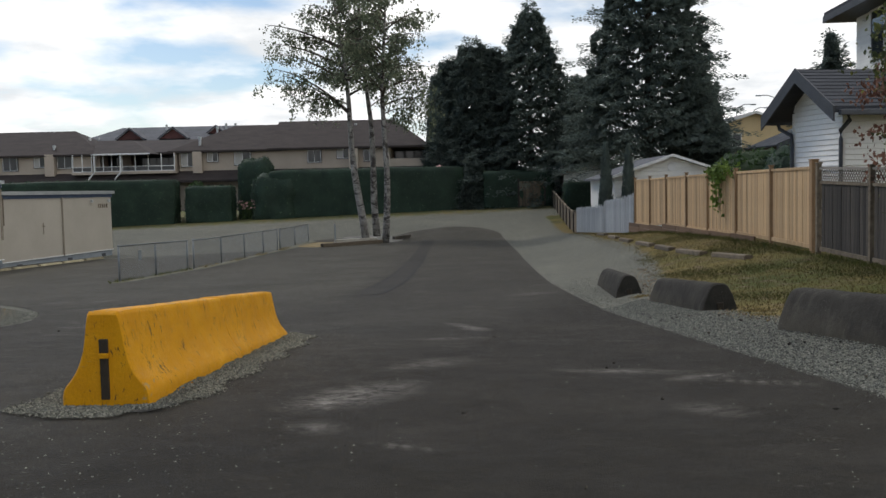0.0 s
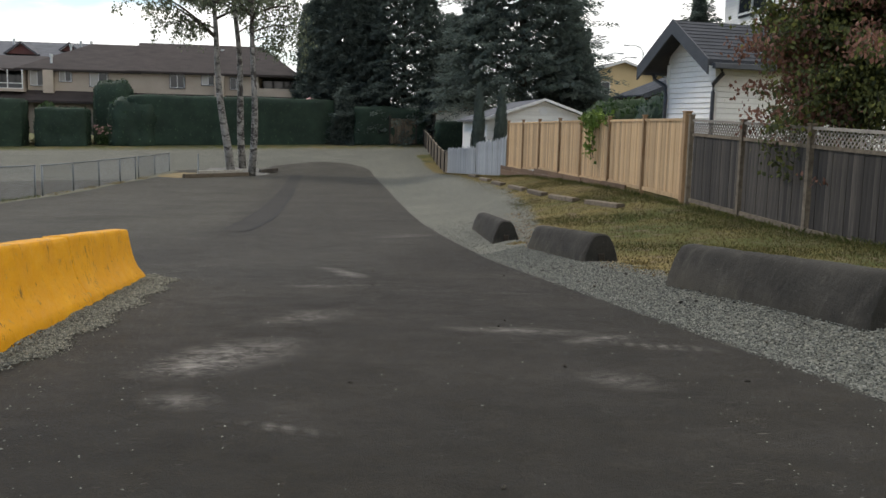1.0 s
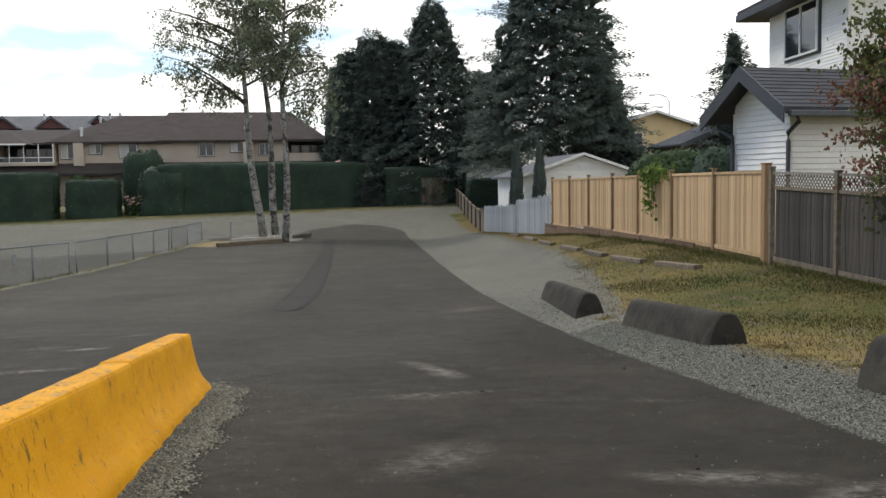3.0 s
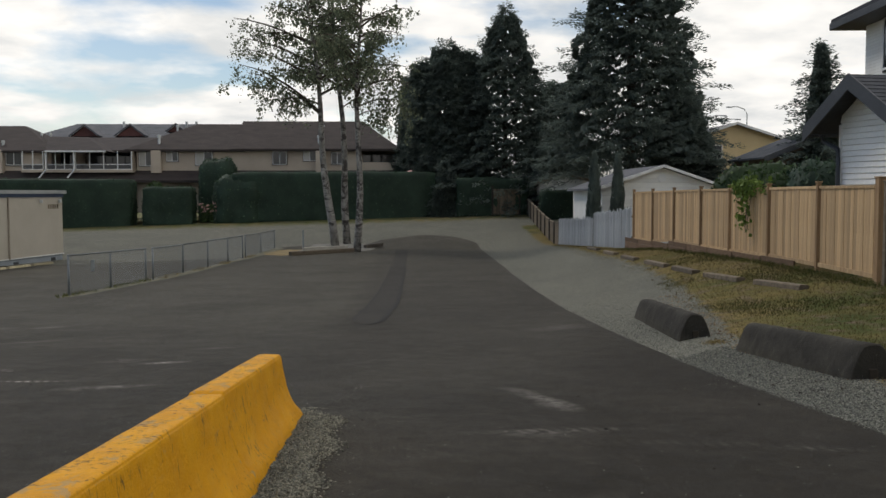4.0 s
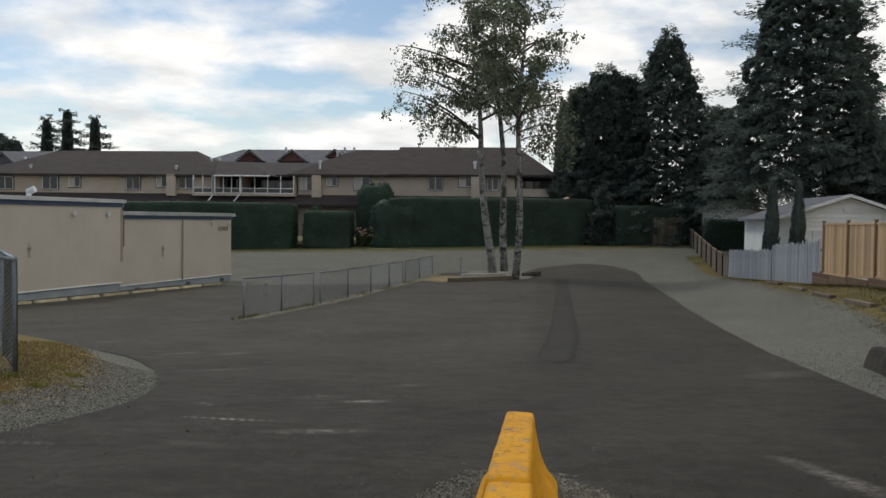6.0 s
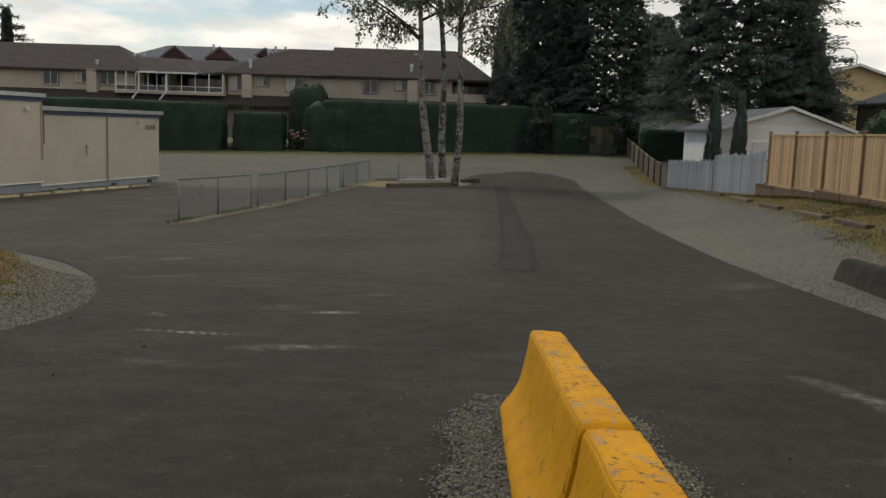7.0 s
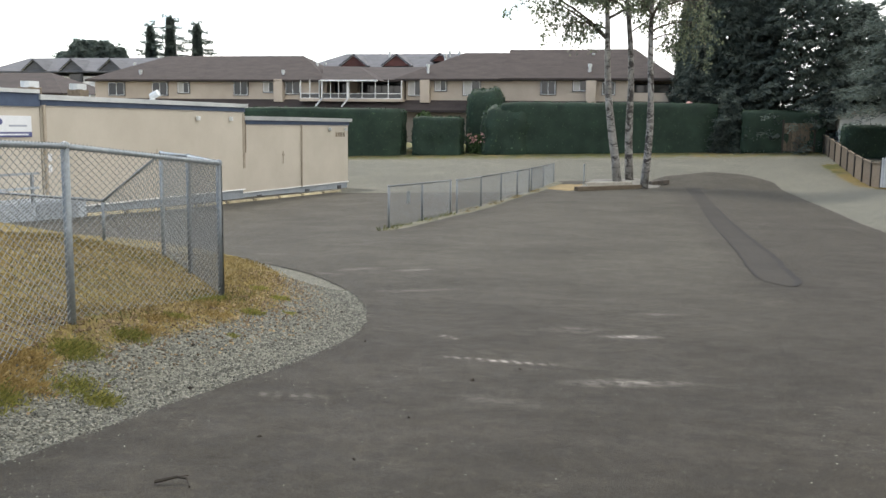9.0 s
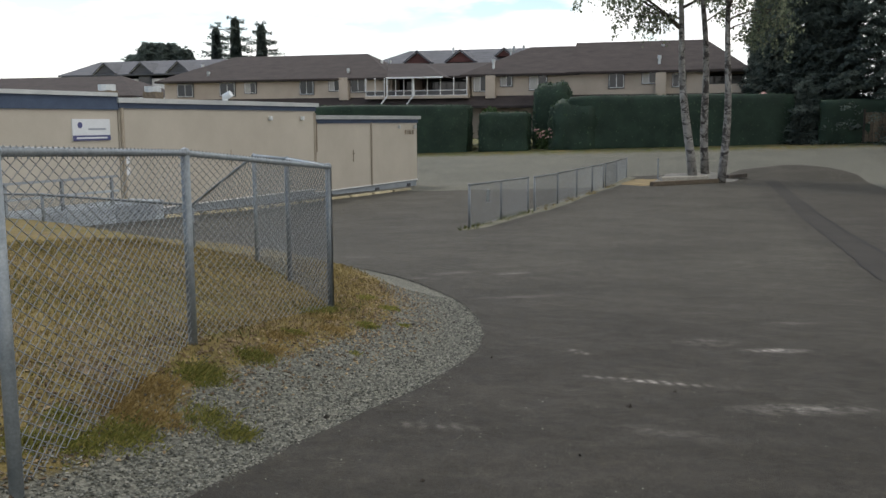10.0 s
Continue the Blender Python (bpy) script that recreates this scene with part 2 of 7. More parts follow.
def ground_material():
    m, nt, b = nodes_of("gravel_and_turf")
    tc = nt.nodes.new("ShaderNodeTexCoord")
    vo = nt.nodes.new("ShaderNodeTexVoronoi")
    vo.inputs["Scale"].default_value = 58.0
    nt.links.new(tc.outputs["Object"], vo.inputs["Vector"])
    stone = ramp(nt, vo.outputs["Color"], ((0.1, (0.060, 0.061, 0.051)), (0.5, (0.128, 0.128, 0.107)), (0.95, (0.228, 0.225, 0.188))))
    stone = blend(nt, 0.55, stone, ramp(nt, noise_tex(nt, 0.35, 6.0, 0.65), ((0.3, (0.7, 0.71, 0.71)), (0.7, (1.18, 1.16, 1.12)))), "MULTIPLY")
    stone = blend(nt, 0.5, stone, ramp(nt, noise_tex(nt, 9.0, 4.0), ((0.3, (0.72, 0.72, 0.72)), (0.7, (1.2, 1.2, 1.2)))), "MULTIPLY")
    a = nt.nodes.new("ShaderNodeAttribute")
    a.attribute_name = "dry"
    green = ramp(nt, noise_tex(nt, 1.3, 6.0, 0.65), ((0.3, (0.042, 0.055, 0.012)), (0.7, (0.088, 0.096, 0.024))))
    straw = ramp(nt, noise_tex(nt, 5.0, 6.0, 0.7), ((0.25, (0.085, 0.066, 0.022)), (0.75, (0.215, 0.165, 0.058))))
    patch = calc(nt, "ADD", noise_tex(nt, 0.6, 5.0, 0.7), calc(nt, "MULTIPLY_ADD", a.outputs["Fac"], 0.6, -0.32))
    grass = blend(nt, ramp(nt, patch, ((0.38, (0, 0, 0)), (0.62, (1, 1, 1)))), green, straw)
    soil = ramp(nt, noise_tex(nt, 14.0, 5.0), ((0.3, (0.085, 0.06, 0.04)), (0.7, (0.19, 0.145, 0.10))))
    grass = blend(nt, ramp(nt, noise_tex(nt, 2.2, 6.0, 0.75), ((0.52, (0, 0, 0)), (0.64, (1, 1, 1)))), grass, soil)
    t = nt.nodes.new("ShaderNodeAttribute")
    t.attribute_name = "turf"
    edge = calc(nt, "ADD", t.outputs["Fac"], calc(nt, "MULTIPLY_ADD", noise_tex(nt, 2.4, 7.0, 0.75), 1.1, -0.55))
    fac = ramp(nt, edge, ((0.42, (0, 0, 0)), (0.58, (1, 1, 1))))
    col = blend(nt, fac, stone, grass)
    nt.links.new(col, b.inputs["Base Color"])
    b.inputs["Roughness"].default_value = 0.95
    b.inputs["Specular IOR Level"].default_value = 0.2
    h = calc(nt, "ADD", calc(nt, "MULTIPLY", vo.outputs["Distance"], -0.5), noise_tex(nt, 25.0, 4.0))
    bump(nt, b, h, 0.8, 0.02)
    return m


ground.data.materials.append(ground_material())


def asphalt_material():
    """Dark asphalt, fine chips, pale dust lying in streaks across the drive, a darker resurfaced scar."""
    m, nt, b = nodes_of("asphalt")
    col = ramp(nt, noise_tex(nt, 0.5, 6.0, 0.6), ((0.3, (0.0215, 0.0189, 0.0134)), (0.7, (0.0372, 0.0335, 0.0252))))
    chips = noise_tex(nt, 140.0, 2.0, 0.6)
    col = blend(nt, 0.8, col, ramp(nt, chips, ((0.3, (0.4, 0.4, 0.4)), (0.6, (1.2, 1.2, 1.2)), (0.74, (3.2, 3.2, 3.2)))), "MULTIPLY")
    col = blend(nt, 0.8, col, ramp(nt, noise_tex(nt, 7.0, 10.0, 0.85), ((0.34, (0.5, 0.5, 0.5)), (0.5, (1, 1, 1)), (0.64, (1.6, 1.6, 1.6)), (0.75, (2.6, 2.5, 2.4)))), "MULTIPLY")
    tc = nt.nodes.new("ShaderNodeTexCoord")
    se = nt.nodes.new("ShaderNodeSeparateXYZ")
    nt.links.new(tc.outputs["Object"], se.inputs[0])
    # darker and browner towards the drive's near end and right side
    near_tone = nt.nodes.new("ShaderNodeClamp")
    nt.links.new(calc(nt, "ADD", calc(nt, "MULTIPLY_ADD", se.outputs[0], 0.62, 2.15), calc(nt, "ADD", calc(nt, "MULTIPLY", se.outputs[1], -0.2), calc(nt, "MULTIPLY", noise_tex(nt, 0.6, 6.0, 0.7), 0.9))), near_tone.inputs[0])
    col = blend(nt, near_tone.outputs[0], col, blend(nt, 1.0, col, (0.50, 0.452, 0.36), "MULTIPLY"))
    # the older, greyer lot beside the newer drive
    side = nt.nodes.new("ShaderNodeClamp")
    nt.links.new(calc(nt, "MULTIPLY_ADD", calc(nt, "ADD", se.outputs[0], calc(nt, "MULTIPLY", noise_tex(nt, 0.9, 5.0, 0.7), 0.9)), -1.3, -1.6), side.inputs[0])
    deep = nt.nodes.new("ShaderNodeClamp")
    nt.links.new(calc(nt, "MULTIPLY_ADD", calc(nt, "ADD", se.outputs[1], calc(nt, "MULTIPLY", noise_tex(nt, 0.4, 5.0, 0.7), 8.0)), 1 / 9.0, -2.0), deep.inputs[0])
    # lightens the far asphalt with distance, low-angle sheen put into the colour
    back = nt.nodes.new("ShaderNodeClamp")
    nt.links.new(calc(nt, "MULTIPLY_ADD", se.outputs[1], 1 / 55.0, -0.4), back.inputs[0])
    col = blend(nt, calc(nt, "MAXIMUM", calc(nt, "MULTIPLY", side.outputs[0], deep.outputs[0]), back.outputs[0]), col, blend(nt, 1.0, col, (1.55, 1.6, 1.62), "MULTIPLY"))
    dusty = ramp(nt, noise_tex(nt, 0.8, 8.0, 0.72, (0.8, 1.3, 1)), ((0.5, (0, 0, 0)), (0.75, (1, 1, 1))))
    dusty = blend(nt, 1.0, dusty, ramp(nt, noise_tex(nt, 40.0, 4.0, 0.7), ((0.35, (0.15, 0.15, 0.15)), (0.7, (1, 1, 1)))), "MULTIPLY")
    col = blend(nt, calc(nt, "MULTIPLY", dusty, 0.10), col, (0.26, 0.23, 0.19))
    # short pale scratches, here and there
    scratch = noise_tex(nt, 16.0, 3.0, 0.6, (0.7, 3.2, 1), dist=0.5)
    scratch = calc(nt, "MULTIPLY", ramp(nt, scratch, ((0.66, (0, 0, 0)), (0.71, (1, 1, 1)))), ramp(nt, noise_tex(nt, 0.9, 4.0, 0.6), ((0.5, (0, 0, 0)), (0.62, (0.5, 0.5, 0.5)))))
    col = blend(nt, scratch, col, (0.20, 0.18, 0.155))
    # tyre dust: spots of scuffed pale grit, each with its place, length and width
    total = None
    for (px, py, lx, ly, turn, amt) in SCUFFS:
        mp = nt.nodes.new("ShaderNodeMapping")
        mp.vector_type = "TEXTURE"
        mp.inputs["Location"].default_value = (px, py, 0)
        mp.inputs["Rotation"].default_value = (0, 0, radians(turn))
        mp.inputs["Scale"].default_value = (lx, ly, 50)
        nt.links.new(tc.outputs["Object"], mp.inputs[0])
        ln = nt.nodes.new("ShaderNodeVectorMath")
        ln.operation = "LENGTH"
        nt.links.new(mp.outputs[0], ln.inputs[0])
        s = calc(nt, "MULTIPLY", calc(nt, "MAXIMUM", calc(nt, "SUBTRACT", 1.0, ln.outputs["Value"]), 0.0), amt * 0.85)
        if ly < 0.15:
            # narrow marks carry the bars of the tread
            lo = nt.nodes.new("ShaderNodeSeparateXYZ")
            nt.links.new(mp.outputs[0], lo.inputs[0])
            bar = calc(nt, "SINE", calc(nt, "ADD", calc(nt, "MULTIPLY", lo.outputs[0], lx * 62.0), calc(nt, "MULTIPLY", lo.outputs[1], 2.4)))
            s = calc(nt, "MULTIPLY", s, calc(nt, "MULTIPLY_ADD", bar, 0.5, 0.65))
        total = s if total is None else calc(nt, "ADD", total, s)
    streak = calc(nt, "MULTIPLY", noise_tex(nt, 26.0, 5.0, 0.75, (0.6, 1, 1)), noise_tex(nt, 7.0, 6.0, 0.75))
    spot = calc(nt, "MULTIPLY", total, ramp(nt, streak, ((0.17, (0, 0, 0)), (0.46, (1, 1, 1)))))
    cl = nt.nodes.new("ShaderNodeClamp")
    nt.links.new(spot, cl.inputs[0])
    col = blend(nt, cl.outputs[0], col, (0.36, 0.335, 0.30))
    nt.links.new(col, b.inputs["Base Color"])
    nt.links.new(ramp(nt, noise_tex(nt, 3.0, 4.0), ((0.3, (0.80,) * 3), (0.7, (0.93,) * 3))), b.inputs["Roughness"])
    b.inputs["Specular IOR Level"].default_value = 0.3
    bump(nt, b, calc(nt, "ADD", chips, calc(nt, "MULTIPLY", noise_tex(nt, 9.0, 8.0, 0.8), 2.0)), 0.7, 0.012)
    return m


# place, length, width, turn and strength of each pale scuff
SCUFFS = (
    (-5.6, 14.34, 0.22, 0.07, -50, 1.9),
    (-5.03, 13.25, 0.5, 0.08, -4, 2.3),
    (-4.72, 13.22, 0.55, 0.12, 2, 0.6),
    (-3.95, 15.0, 0.36, 0.12, 20, 1.5),
    (-3.85, 15.02, 0.3, 0.16, 22, 1.1),
    (-3.95, 12.65, 0.55, 0.2, 18, 0.9),
    (-3.8, 12.75, 0.5, 0.12, 14, 0.7),
    (-3.6, 16.75, 0.45, 0.14, 26, 0.8),
    (-6.8, 17.85, 0.8, 0.2, 37, 0.5),
    (-7.44, 20.5, 0.45, 0.2, 50, 0.9),
    (-10.75, 22.3, 0.4, 0.25, 10, 0.6),
    (-8.3, 20.3, 0.6, 0.2, 60, 0.5),
    (-8.6, 19.4, 0.35, 0.2, -9, 0.5),
    (-4.5, 15.25, 0.4, 0.3, 30, 0.5),
    (-6.06, 11.47, 0.35, 0.12, 5, 0.6),
    (-4.75, 11.76, 0.5, 0.16, -8, 0.35),
    (-0.5, 6.05, 0.75, 0.42, 62, 1.0),
    (-0.62, 5.75, 0.3, 0.22, 40, 0.7),
    (-0.05, 7.6, 0.6, 0.34, 60, 0.6),
    (0.2, 12.0, 0.45, 0.16, -70, 0.8),
    (0.34, 11.5, 0.48, 0.16, -68, 1.0),
    (0.42, 11.1, 0.42, 0.2, -80, 1.1),
    (0.2, 9.93, 0.8, 0.11, 3, 0.8),
    (1.8, 9.15, 0.5, 0.1, -10, 0.35),
    (0.05, 9.8, 0.55, 0.2, -6, 0.4),
    (0.9, 9.4, 1.5, 0.14, -10, 0.2),
    (1.3, 6.86, 0.6, 0.2, -16, 0.7),
    (1.78, 6.49, 0.35, 0.16, 30, 0.8),
    (2.05, 6.2, 0.45, 0.14, -30, 0.7),
    (1.5, 5.25, 0.3, 0.2, -60, 0.6),
    (-0.6, 5.0, 0.2, 0.25, 32, 0.6),
    (-0.14, 4.5, 0.24, 0.07, -33, 0.7),
    (1.85, 19.6, 1.0, 0.45, 48, 0.55),
)

ys = np.concatenate([np.arange(-40, 0, 2.0), np.arange(0, 24, 0.3), np.arange(24, 67.3, 0.45), [67.45]])
rows, faces, NC = [], [], 64
for y in ys:
    a, c = float(table(EDGE_L, y)), float(table(EDGE_R, y))
    for i in range(NC + 1):
        x = a + (c - a) * i / NC
        wob = 0.03 * noise.noise(Vector((x * 0.2, y * 2.3, 1.0))) if i in (0, NC) else 0
        rows.append((x + wob, y, ground_z(x, y) + 0.012))
for j in range(len(ys) - 1):
    for i in range(NC):
        k = j * (NC + 1) + i
        faces.append((k, k + 1, k + NC + 2, k + NC + 1))
me = bpy.data.meshes.new("road")
me.from_pydata(rows, [], faces)
for p in me.polygons:
    p.use_smooth = True
road = tagged(new("road", me), "dark worn asphalt drive and lot with pale dust streaks", "road", kind="structure")
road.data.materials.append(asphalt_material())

# a darker resurfaced strip down the middle of the lot, its rim sealed with tar
DARK_PATCH = surface("resealed_asphalt", (0.0172, 0.0152, 0.0118), (0.029, 0.026, 0.0205), 0.6, 0.88, 0, 140, 0.45, 0.008, vary=0, spec=0.3)
TAR = surface("tar_seam", (0.007, 0.0065, 0.006), (0.014, 0.0125, 0.0115), 2.0, 0.85, 0, 90, 0.4, 0.006, vary=0, spec=0.3)


def lay_strip(name, rows, material, lift, label):
    v, f = [], []
    for y, xa, xb in rows:
        n = 0.05 * noise.noise(Vector((3.0, y * 0.9, 0)))
        for q in range(4):
            x = xa + (xb - xa) * q / 3 + n
            v.append((x, y, ground_z(x, y) + lift))
    for j in range(len(rows) - 1):
        for q in range(3):
            k = j * 4 + q
            f.append((k, k + 1, k + 5, k + 4))
    me = bpy.data.meshes.new(name)
    me.from_pydata(v, [], f)
    me.materials.append(material)
    tagged(new(name, me), label, "road", kind="structure")


yy = np.arange(20.6, 60, 0.4)
lay_strip("road_patch", [(y, float(np.interp(y, (20.6, 21.2, 28, 46, 60), (-1.6, -1.95, -1.65, -1.35, -1.3))), float(np.interp(y, (20.6, 21.2, 26.6, 45, 60), (-1.5, -1.36, -1.05, -0.78, -0.5)))) for y in yy],
          DARK_PATCH, 0.017, "darker resealed strip in the asphalt")
lay_strip("road_seam", [(y, float(np.interp(y, (20.6, 21.2, 26.6, 45), (-1.52, -1.40, -1.08, -0.80))), float(np.interp(y, (20.6, 21.2, 26.6, 45), (-1.44, -1.28, -0.98, -0.72)))) for y in np.arange(20.6, 45, 0.4)],
          TAR, 0.021, "black tar seam beside the resealed strip")
lay_strip("road_seam", [(y, float(np.interp(y, (20.9, 28, 46), (-1.98, -1.69, -1.38))) , float(np.interp(y, (20.9, 28, 46), (-1.93, -1.64, -1.34)))) for y in np.arange(21.6, 45, 0.3)],
          TAR, 0.021, "ragged dark seam on the far side of the resealed strip")


# ---------- building helpers ----------
def part(name, bm, material, parent=None, label="", smooth_it=False):
    me = bpy.data.meshes.new(name)
    bmesh.ops.recalc_face_normals(bm, faces=bm.faces[:])
    bm.to_mesh(me)
    bm.free()
    if smooth_it:
        for p in me.polygons:
            p.use_smooth = True
    me.materials.append(material)
    ob = new(name, me)
    if parent:
        ob.parent = parent
    if label:
        ob["label"] = label
    return ob


def mesh_part(name, verts, faces, material, parent=None, label="", smooth_it=False):
    me = bpy.data.meshes.new(name)
    me.from_pydata(verts, [], faces)
    me.materials.append(material)
    if smooth_it:
        for p in me.polygons:
            p.use_smooth = True
    ob = new(name, me)
    if parent:
        ob.parent = parent
    if label:
        ob["label"] = label
    return ob


def thing(name, at, label, category, group="", turn=0.0):
    ob = new(name)
    ob.matrix_world = pose(at[0], at[1], at[2], 0, 0, turn)
    return tagged(ob, label, category, group)


def box(bm, c, s, bevel=0.0, m=None):
    """A box of size s about c, its edges rounded off by bevel."""
    mat = Matrix.Translation(c) @ Matrix.Diagonal((*s, 1))
    r = bmesh.ops.create_cube(bm, size=1.0, matrix=(m @ mat) if m else mat)
    if bevel:
        es = list({e for v in r["verts"] for e in v.link_edges})
        bmesh.ops.bevel(bm, geom=es, offset=bevel, segments=2, affect="EDGES", profile=0.5)
    return bm


def new_box(c, s, bevel=0.0, m=None):
    return box(bmesh.new(), c, s, bevel, m)


def tube(bm, a, b, r, r2=None, n=8):
    a, b = Vector(a), Vector(b)
    d = b - a
    m = Matrix.Translation((a + b) / 2) @ d.to_track_quat("Z", "Y").to_matrix().to_4x4()
    bmesh.ops.create_cone(bm, cap_ends=True, segments=n, radius1=r, radius2=r if r2 is None else r2, depth=d.length, matrix=m)
    return bm


def prism(bm, outline, a, b):
    """An outline in (u, z) carried from a to b, u running across the line a-b to its right."""
    a, b = Vector(a), Vector(b)
    d = (b - a)
    side = Vector((d.y, -d.x, 0)).normalized()
    ra = [bm.verts.new(a + side * u + Vector((0, 0, z))) for u, z in outline]
    rb = [bm.verts.new(b + side * u + Vector((0, 0, z))) for u, z in outline]
    n = len(outline)
    for i in range(n):
        bm.faces.new((ra[i], ra[(i + 1) % n], rb[(i + 1) % n], rb[i]))
    bm.faces.new(ra)
    bm.faces.new(rb[::-1])
    return bm


# ---------- materials of the things ----------
def yellow_material():
    """Thick yellow paint on concrete: rubbed grey on the crown, black ticks and scrapes running down, dirt near the foot."""
    m, nt, b = nodes_of("yellow_paint")
    col = ramp(nt, noise_tex(nt, 3.0, 6.0, 0.65), ((0.3, (0.54, 0.236, 0.0018)), (0.7, (0.67, 0.318, 0.0036))))
    g = nt.nodes.new("ShaderNodeNewGeometry")
    sp = nt.nodes.new("ShaderNodeSeparateXYZ")
    nt.links.new(g.outputs["Normal"], sp.inputs[0])
    top = ramp(nt, sp.outputs[2], ((0.55, (0, 0, 0)), (0.95, (1, 1, 1))))
    rub = noise_tex(nt, 7.0, 9.0, 0.75, (1, 0.6, 1.2), dist=0.8)
    worn = calc(nt, "ADD", rub, calc(nt, "MULTIPLY", top, 0.085))
    col = blend(nt, calc(nt, "MULTIPLY", ramp(nt, worn, ((0.615, (0, 0, 0)), (0.665, (1, 1, 1)))), 0.7), col, (0.33, 0.25, 0.14))
    tick = noise_tex(nt, 30.0, 5.0, 0.75, (1.0, 1.0, 0.32), dist=0.6)
    gate = noise_tex(nt, 2.5, 4.0, 0.6)
    marks = calc(nt, "ADD", tick, calc(nt, "MULTIPLY_ADD", gate, 0.30, -0.15))
    marks = calc(nt, "ADD", marks, calc(nt, "MULTIPLY", top, 0.03))
    col = blend(nt, calc(nt, "MULTIPLY", ramp(nt, marks, ((0.60, (0, 0, 0)), (0.645, (1, 1, 1)))), 0.88), col, (0.07, 0.045, 0.02))
    col = blend(nt, 0.35, col, ramp(nt, noise_tex(nt, 70.0, 3.0), ((0.3, (0.75, 0.75, 0.75)), (0.7, (1.15, 1.15, 1.15)))), "MULTIPLY")
    nt.links.new(col, b.inputs["Base Color"])
    nt.links.new(ramp(nt, rub, ((0.4, (0.55,) * 3), (0.65, (0.85,) * 3))), b.inputs["Roughness"])
    b.inputs["Specular IOR Level"].default_value = 0.22
    bump(nt, b, calc(nt, "ADD", noise_tex(nt, 45.0, 4.0), calc(nt, "MULTIPLY", calc(nt, "ADD", rub, tick), -1.3)), 0.5, 0.008)
    return m


YELLOW = yellow_material()


def concrete_material():
    """Old cast concrete: grey-brown, pale drips down the sides, lichen specks, dust on the foot."""
    m, nt, b = nodes_of("old_concrete")
    col = ramp(nt, noise_tex(nt, 2.2, 7.0, 0.65), ((0.28, (0.020, 0.0185, 0.0155)), (0.72, (0.052, 0.048, 0.040))))
    drip = noise_tex(nt, 3.4, 6.0, 0.7, (1.6, 1.6, 0.18), dist=0.3)
    col = blend(nt, calc(nt, "MULTIPLY", ramp(nt, drip, ((0.56, (0, 0, 0)), (0.70, (1, 1, 1)))), 0.40), col, (0.115, 0.105, 0.086))
    speck = noise_tex(nt, 55.0, 3.0, 0.6)
    col = blend(nt, ramp(nt, speck, ((0.70, (0, 0, 0)), (0.75, (1, 1, 1)))), col, (0.24, 0.225, 0.19))
    tc = nt.nodes.new("ShaderNodeTexCoord")
    se = nt.nodes.new("ShaderNodeSeparateXYZ")
    nt.links.new(tc.outputs["Object"], se.inputs[0])
    dust = calc(nt, "MULTIPLY_ADD", se.outputs[2], -3.0, calc(nt, "MULTIPLY_ADD", noise_tex(nt, 5.0, 6.0, 0.7), 1.4, -0.55))
    cl = nt.nodes.new("ShaderNodeClamp")
    nt.links.new(dust, cl.inputs[0])
    col = blend(nt, calc(nt, "MULTIPLY", cl.outputs[0], 0.6), col, (0.11, 0.098, 0.074))
    nt.links.new(col, b.inputs["Base Color"])
    b.inputs["Roughness"].default_value = 0.95
    b.inputs["Specular IOR Level"].default_value = 0.2
    bump(nt, b, calc(nt, "ADD", noise_tex(nt, 40.0, 5.0, 0.7), calc(nt, "MULTIPLY", noise_tex(nt, 9.0, 5.0, 0.7), 1.5)), 0.55, 0.012)
    return m


CONCRETE = concrete_material()
DARK_SLOT = surface("slot_shadow", (0.02, 0.015, 0.01), (0.045, 0.033, 0.018), 9, 0.9)
MIDSTEEL = surface("weathered_steel", (0.12, 0.137, 0.148), (0.19, 0.207, 0.218), 12, 0.6, 0.3, 80, 0.1, 0.004)
WIRE = surface("dull_wire", (0.15, 0.168, 0.175), (0.24, 0.26, 0.268), 12, 0.6, 0.3, 80, 0.1, 0.004)
GALV = surface("galvanised_steel", (0.15, 0.175, 0.192), (0.24, 0.268, 0.285), 12, 0.5, 0.35, 80, 0.15, 0.004)
CEDAR = surface("fresh_cedar", (0.39, 0.245, 0.122), (0.60, 0.415, 0.228), 2.2, 0.75, 0, 24, 0.35, 0.006, (6, 6, 0.5), 0.24)
POST_WOOD = surface("cedar_post", (0.20, 0.12, 0.06), (0.33, 0.21, 0.11), 3, 0.8, 0, 30, 0.3, 0.006, (6, 6, 0.6), 0.2)
DARK_WOOD = surface("weathered_dark_board", (0.014, 0.0118, 0.0095), (0.082, 0.069, 0.056), 2.0, 0.85, 0, 30, 0.35, 0.006, (6, 6, 0.5), 0.5)
GREY_WOOD = surface("silvered_picket", (0.21, 0.228, 0.24), (0.41, 0.43, 0.445), 3.0, 0.85, 0, 30, 0.3, 0.006, (6, 6, 0.5), 0.22)
OLD_WOOD = surface("old_timber", (0.086, 0.066, 0.044), (0.19, 0.152, 0.108), 3.0, 0.9, 0, 25, 0.4, 0.008, (3, 3, 3), 0.25)
STUCCO = surface("cream_stucco", (0.40, 0.368, 0.31), (0.465, 0.43, 0.366), 0.5, 0.9, 0, 35, 0.15, 0.004, vary=0.0, grit=0.14)
BEIGE = surface("beige_stucco", (0.40, 0.335, 0.27), (0.50, 0.43, 0.35), 0.4, 0.9, 0, 30, 0.2, 0.006, vary=0.0, grit=0.14)
SKIRT = surface("blue_grey_skirting", (0.24, 0.275, 0.31), (0.33, 0.365, 0.395), 1.2, 0.85, 0, 30, 0.2, 0.006)
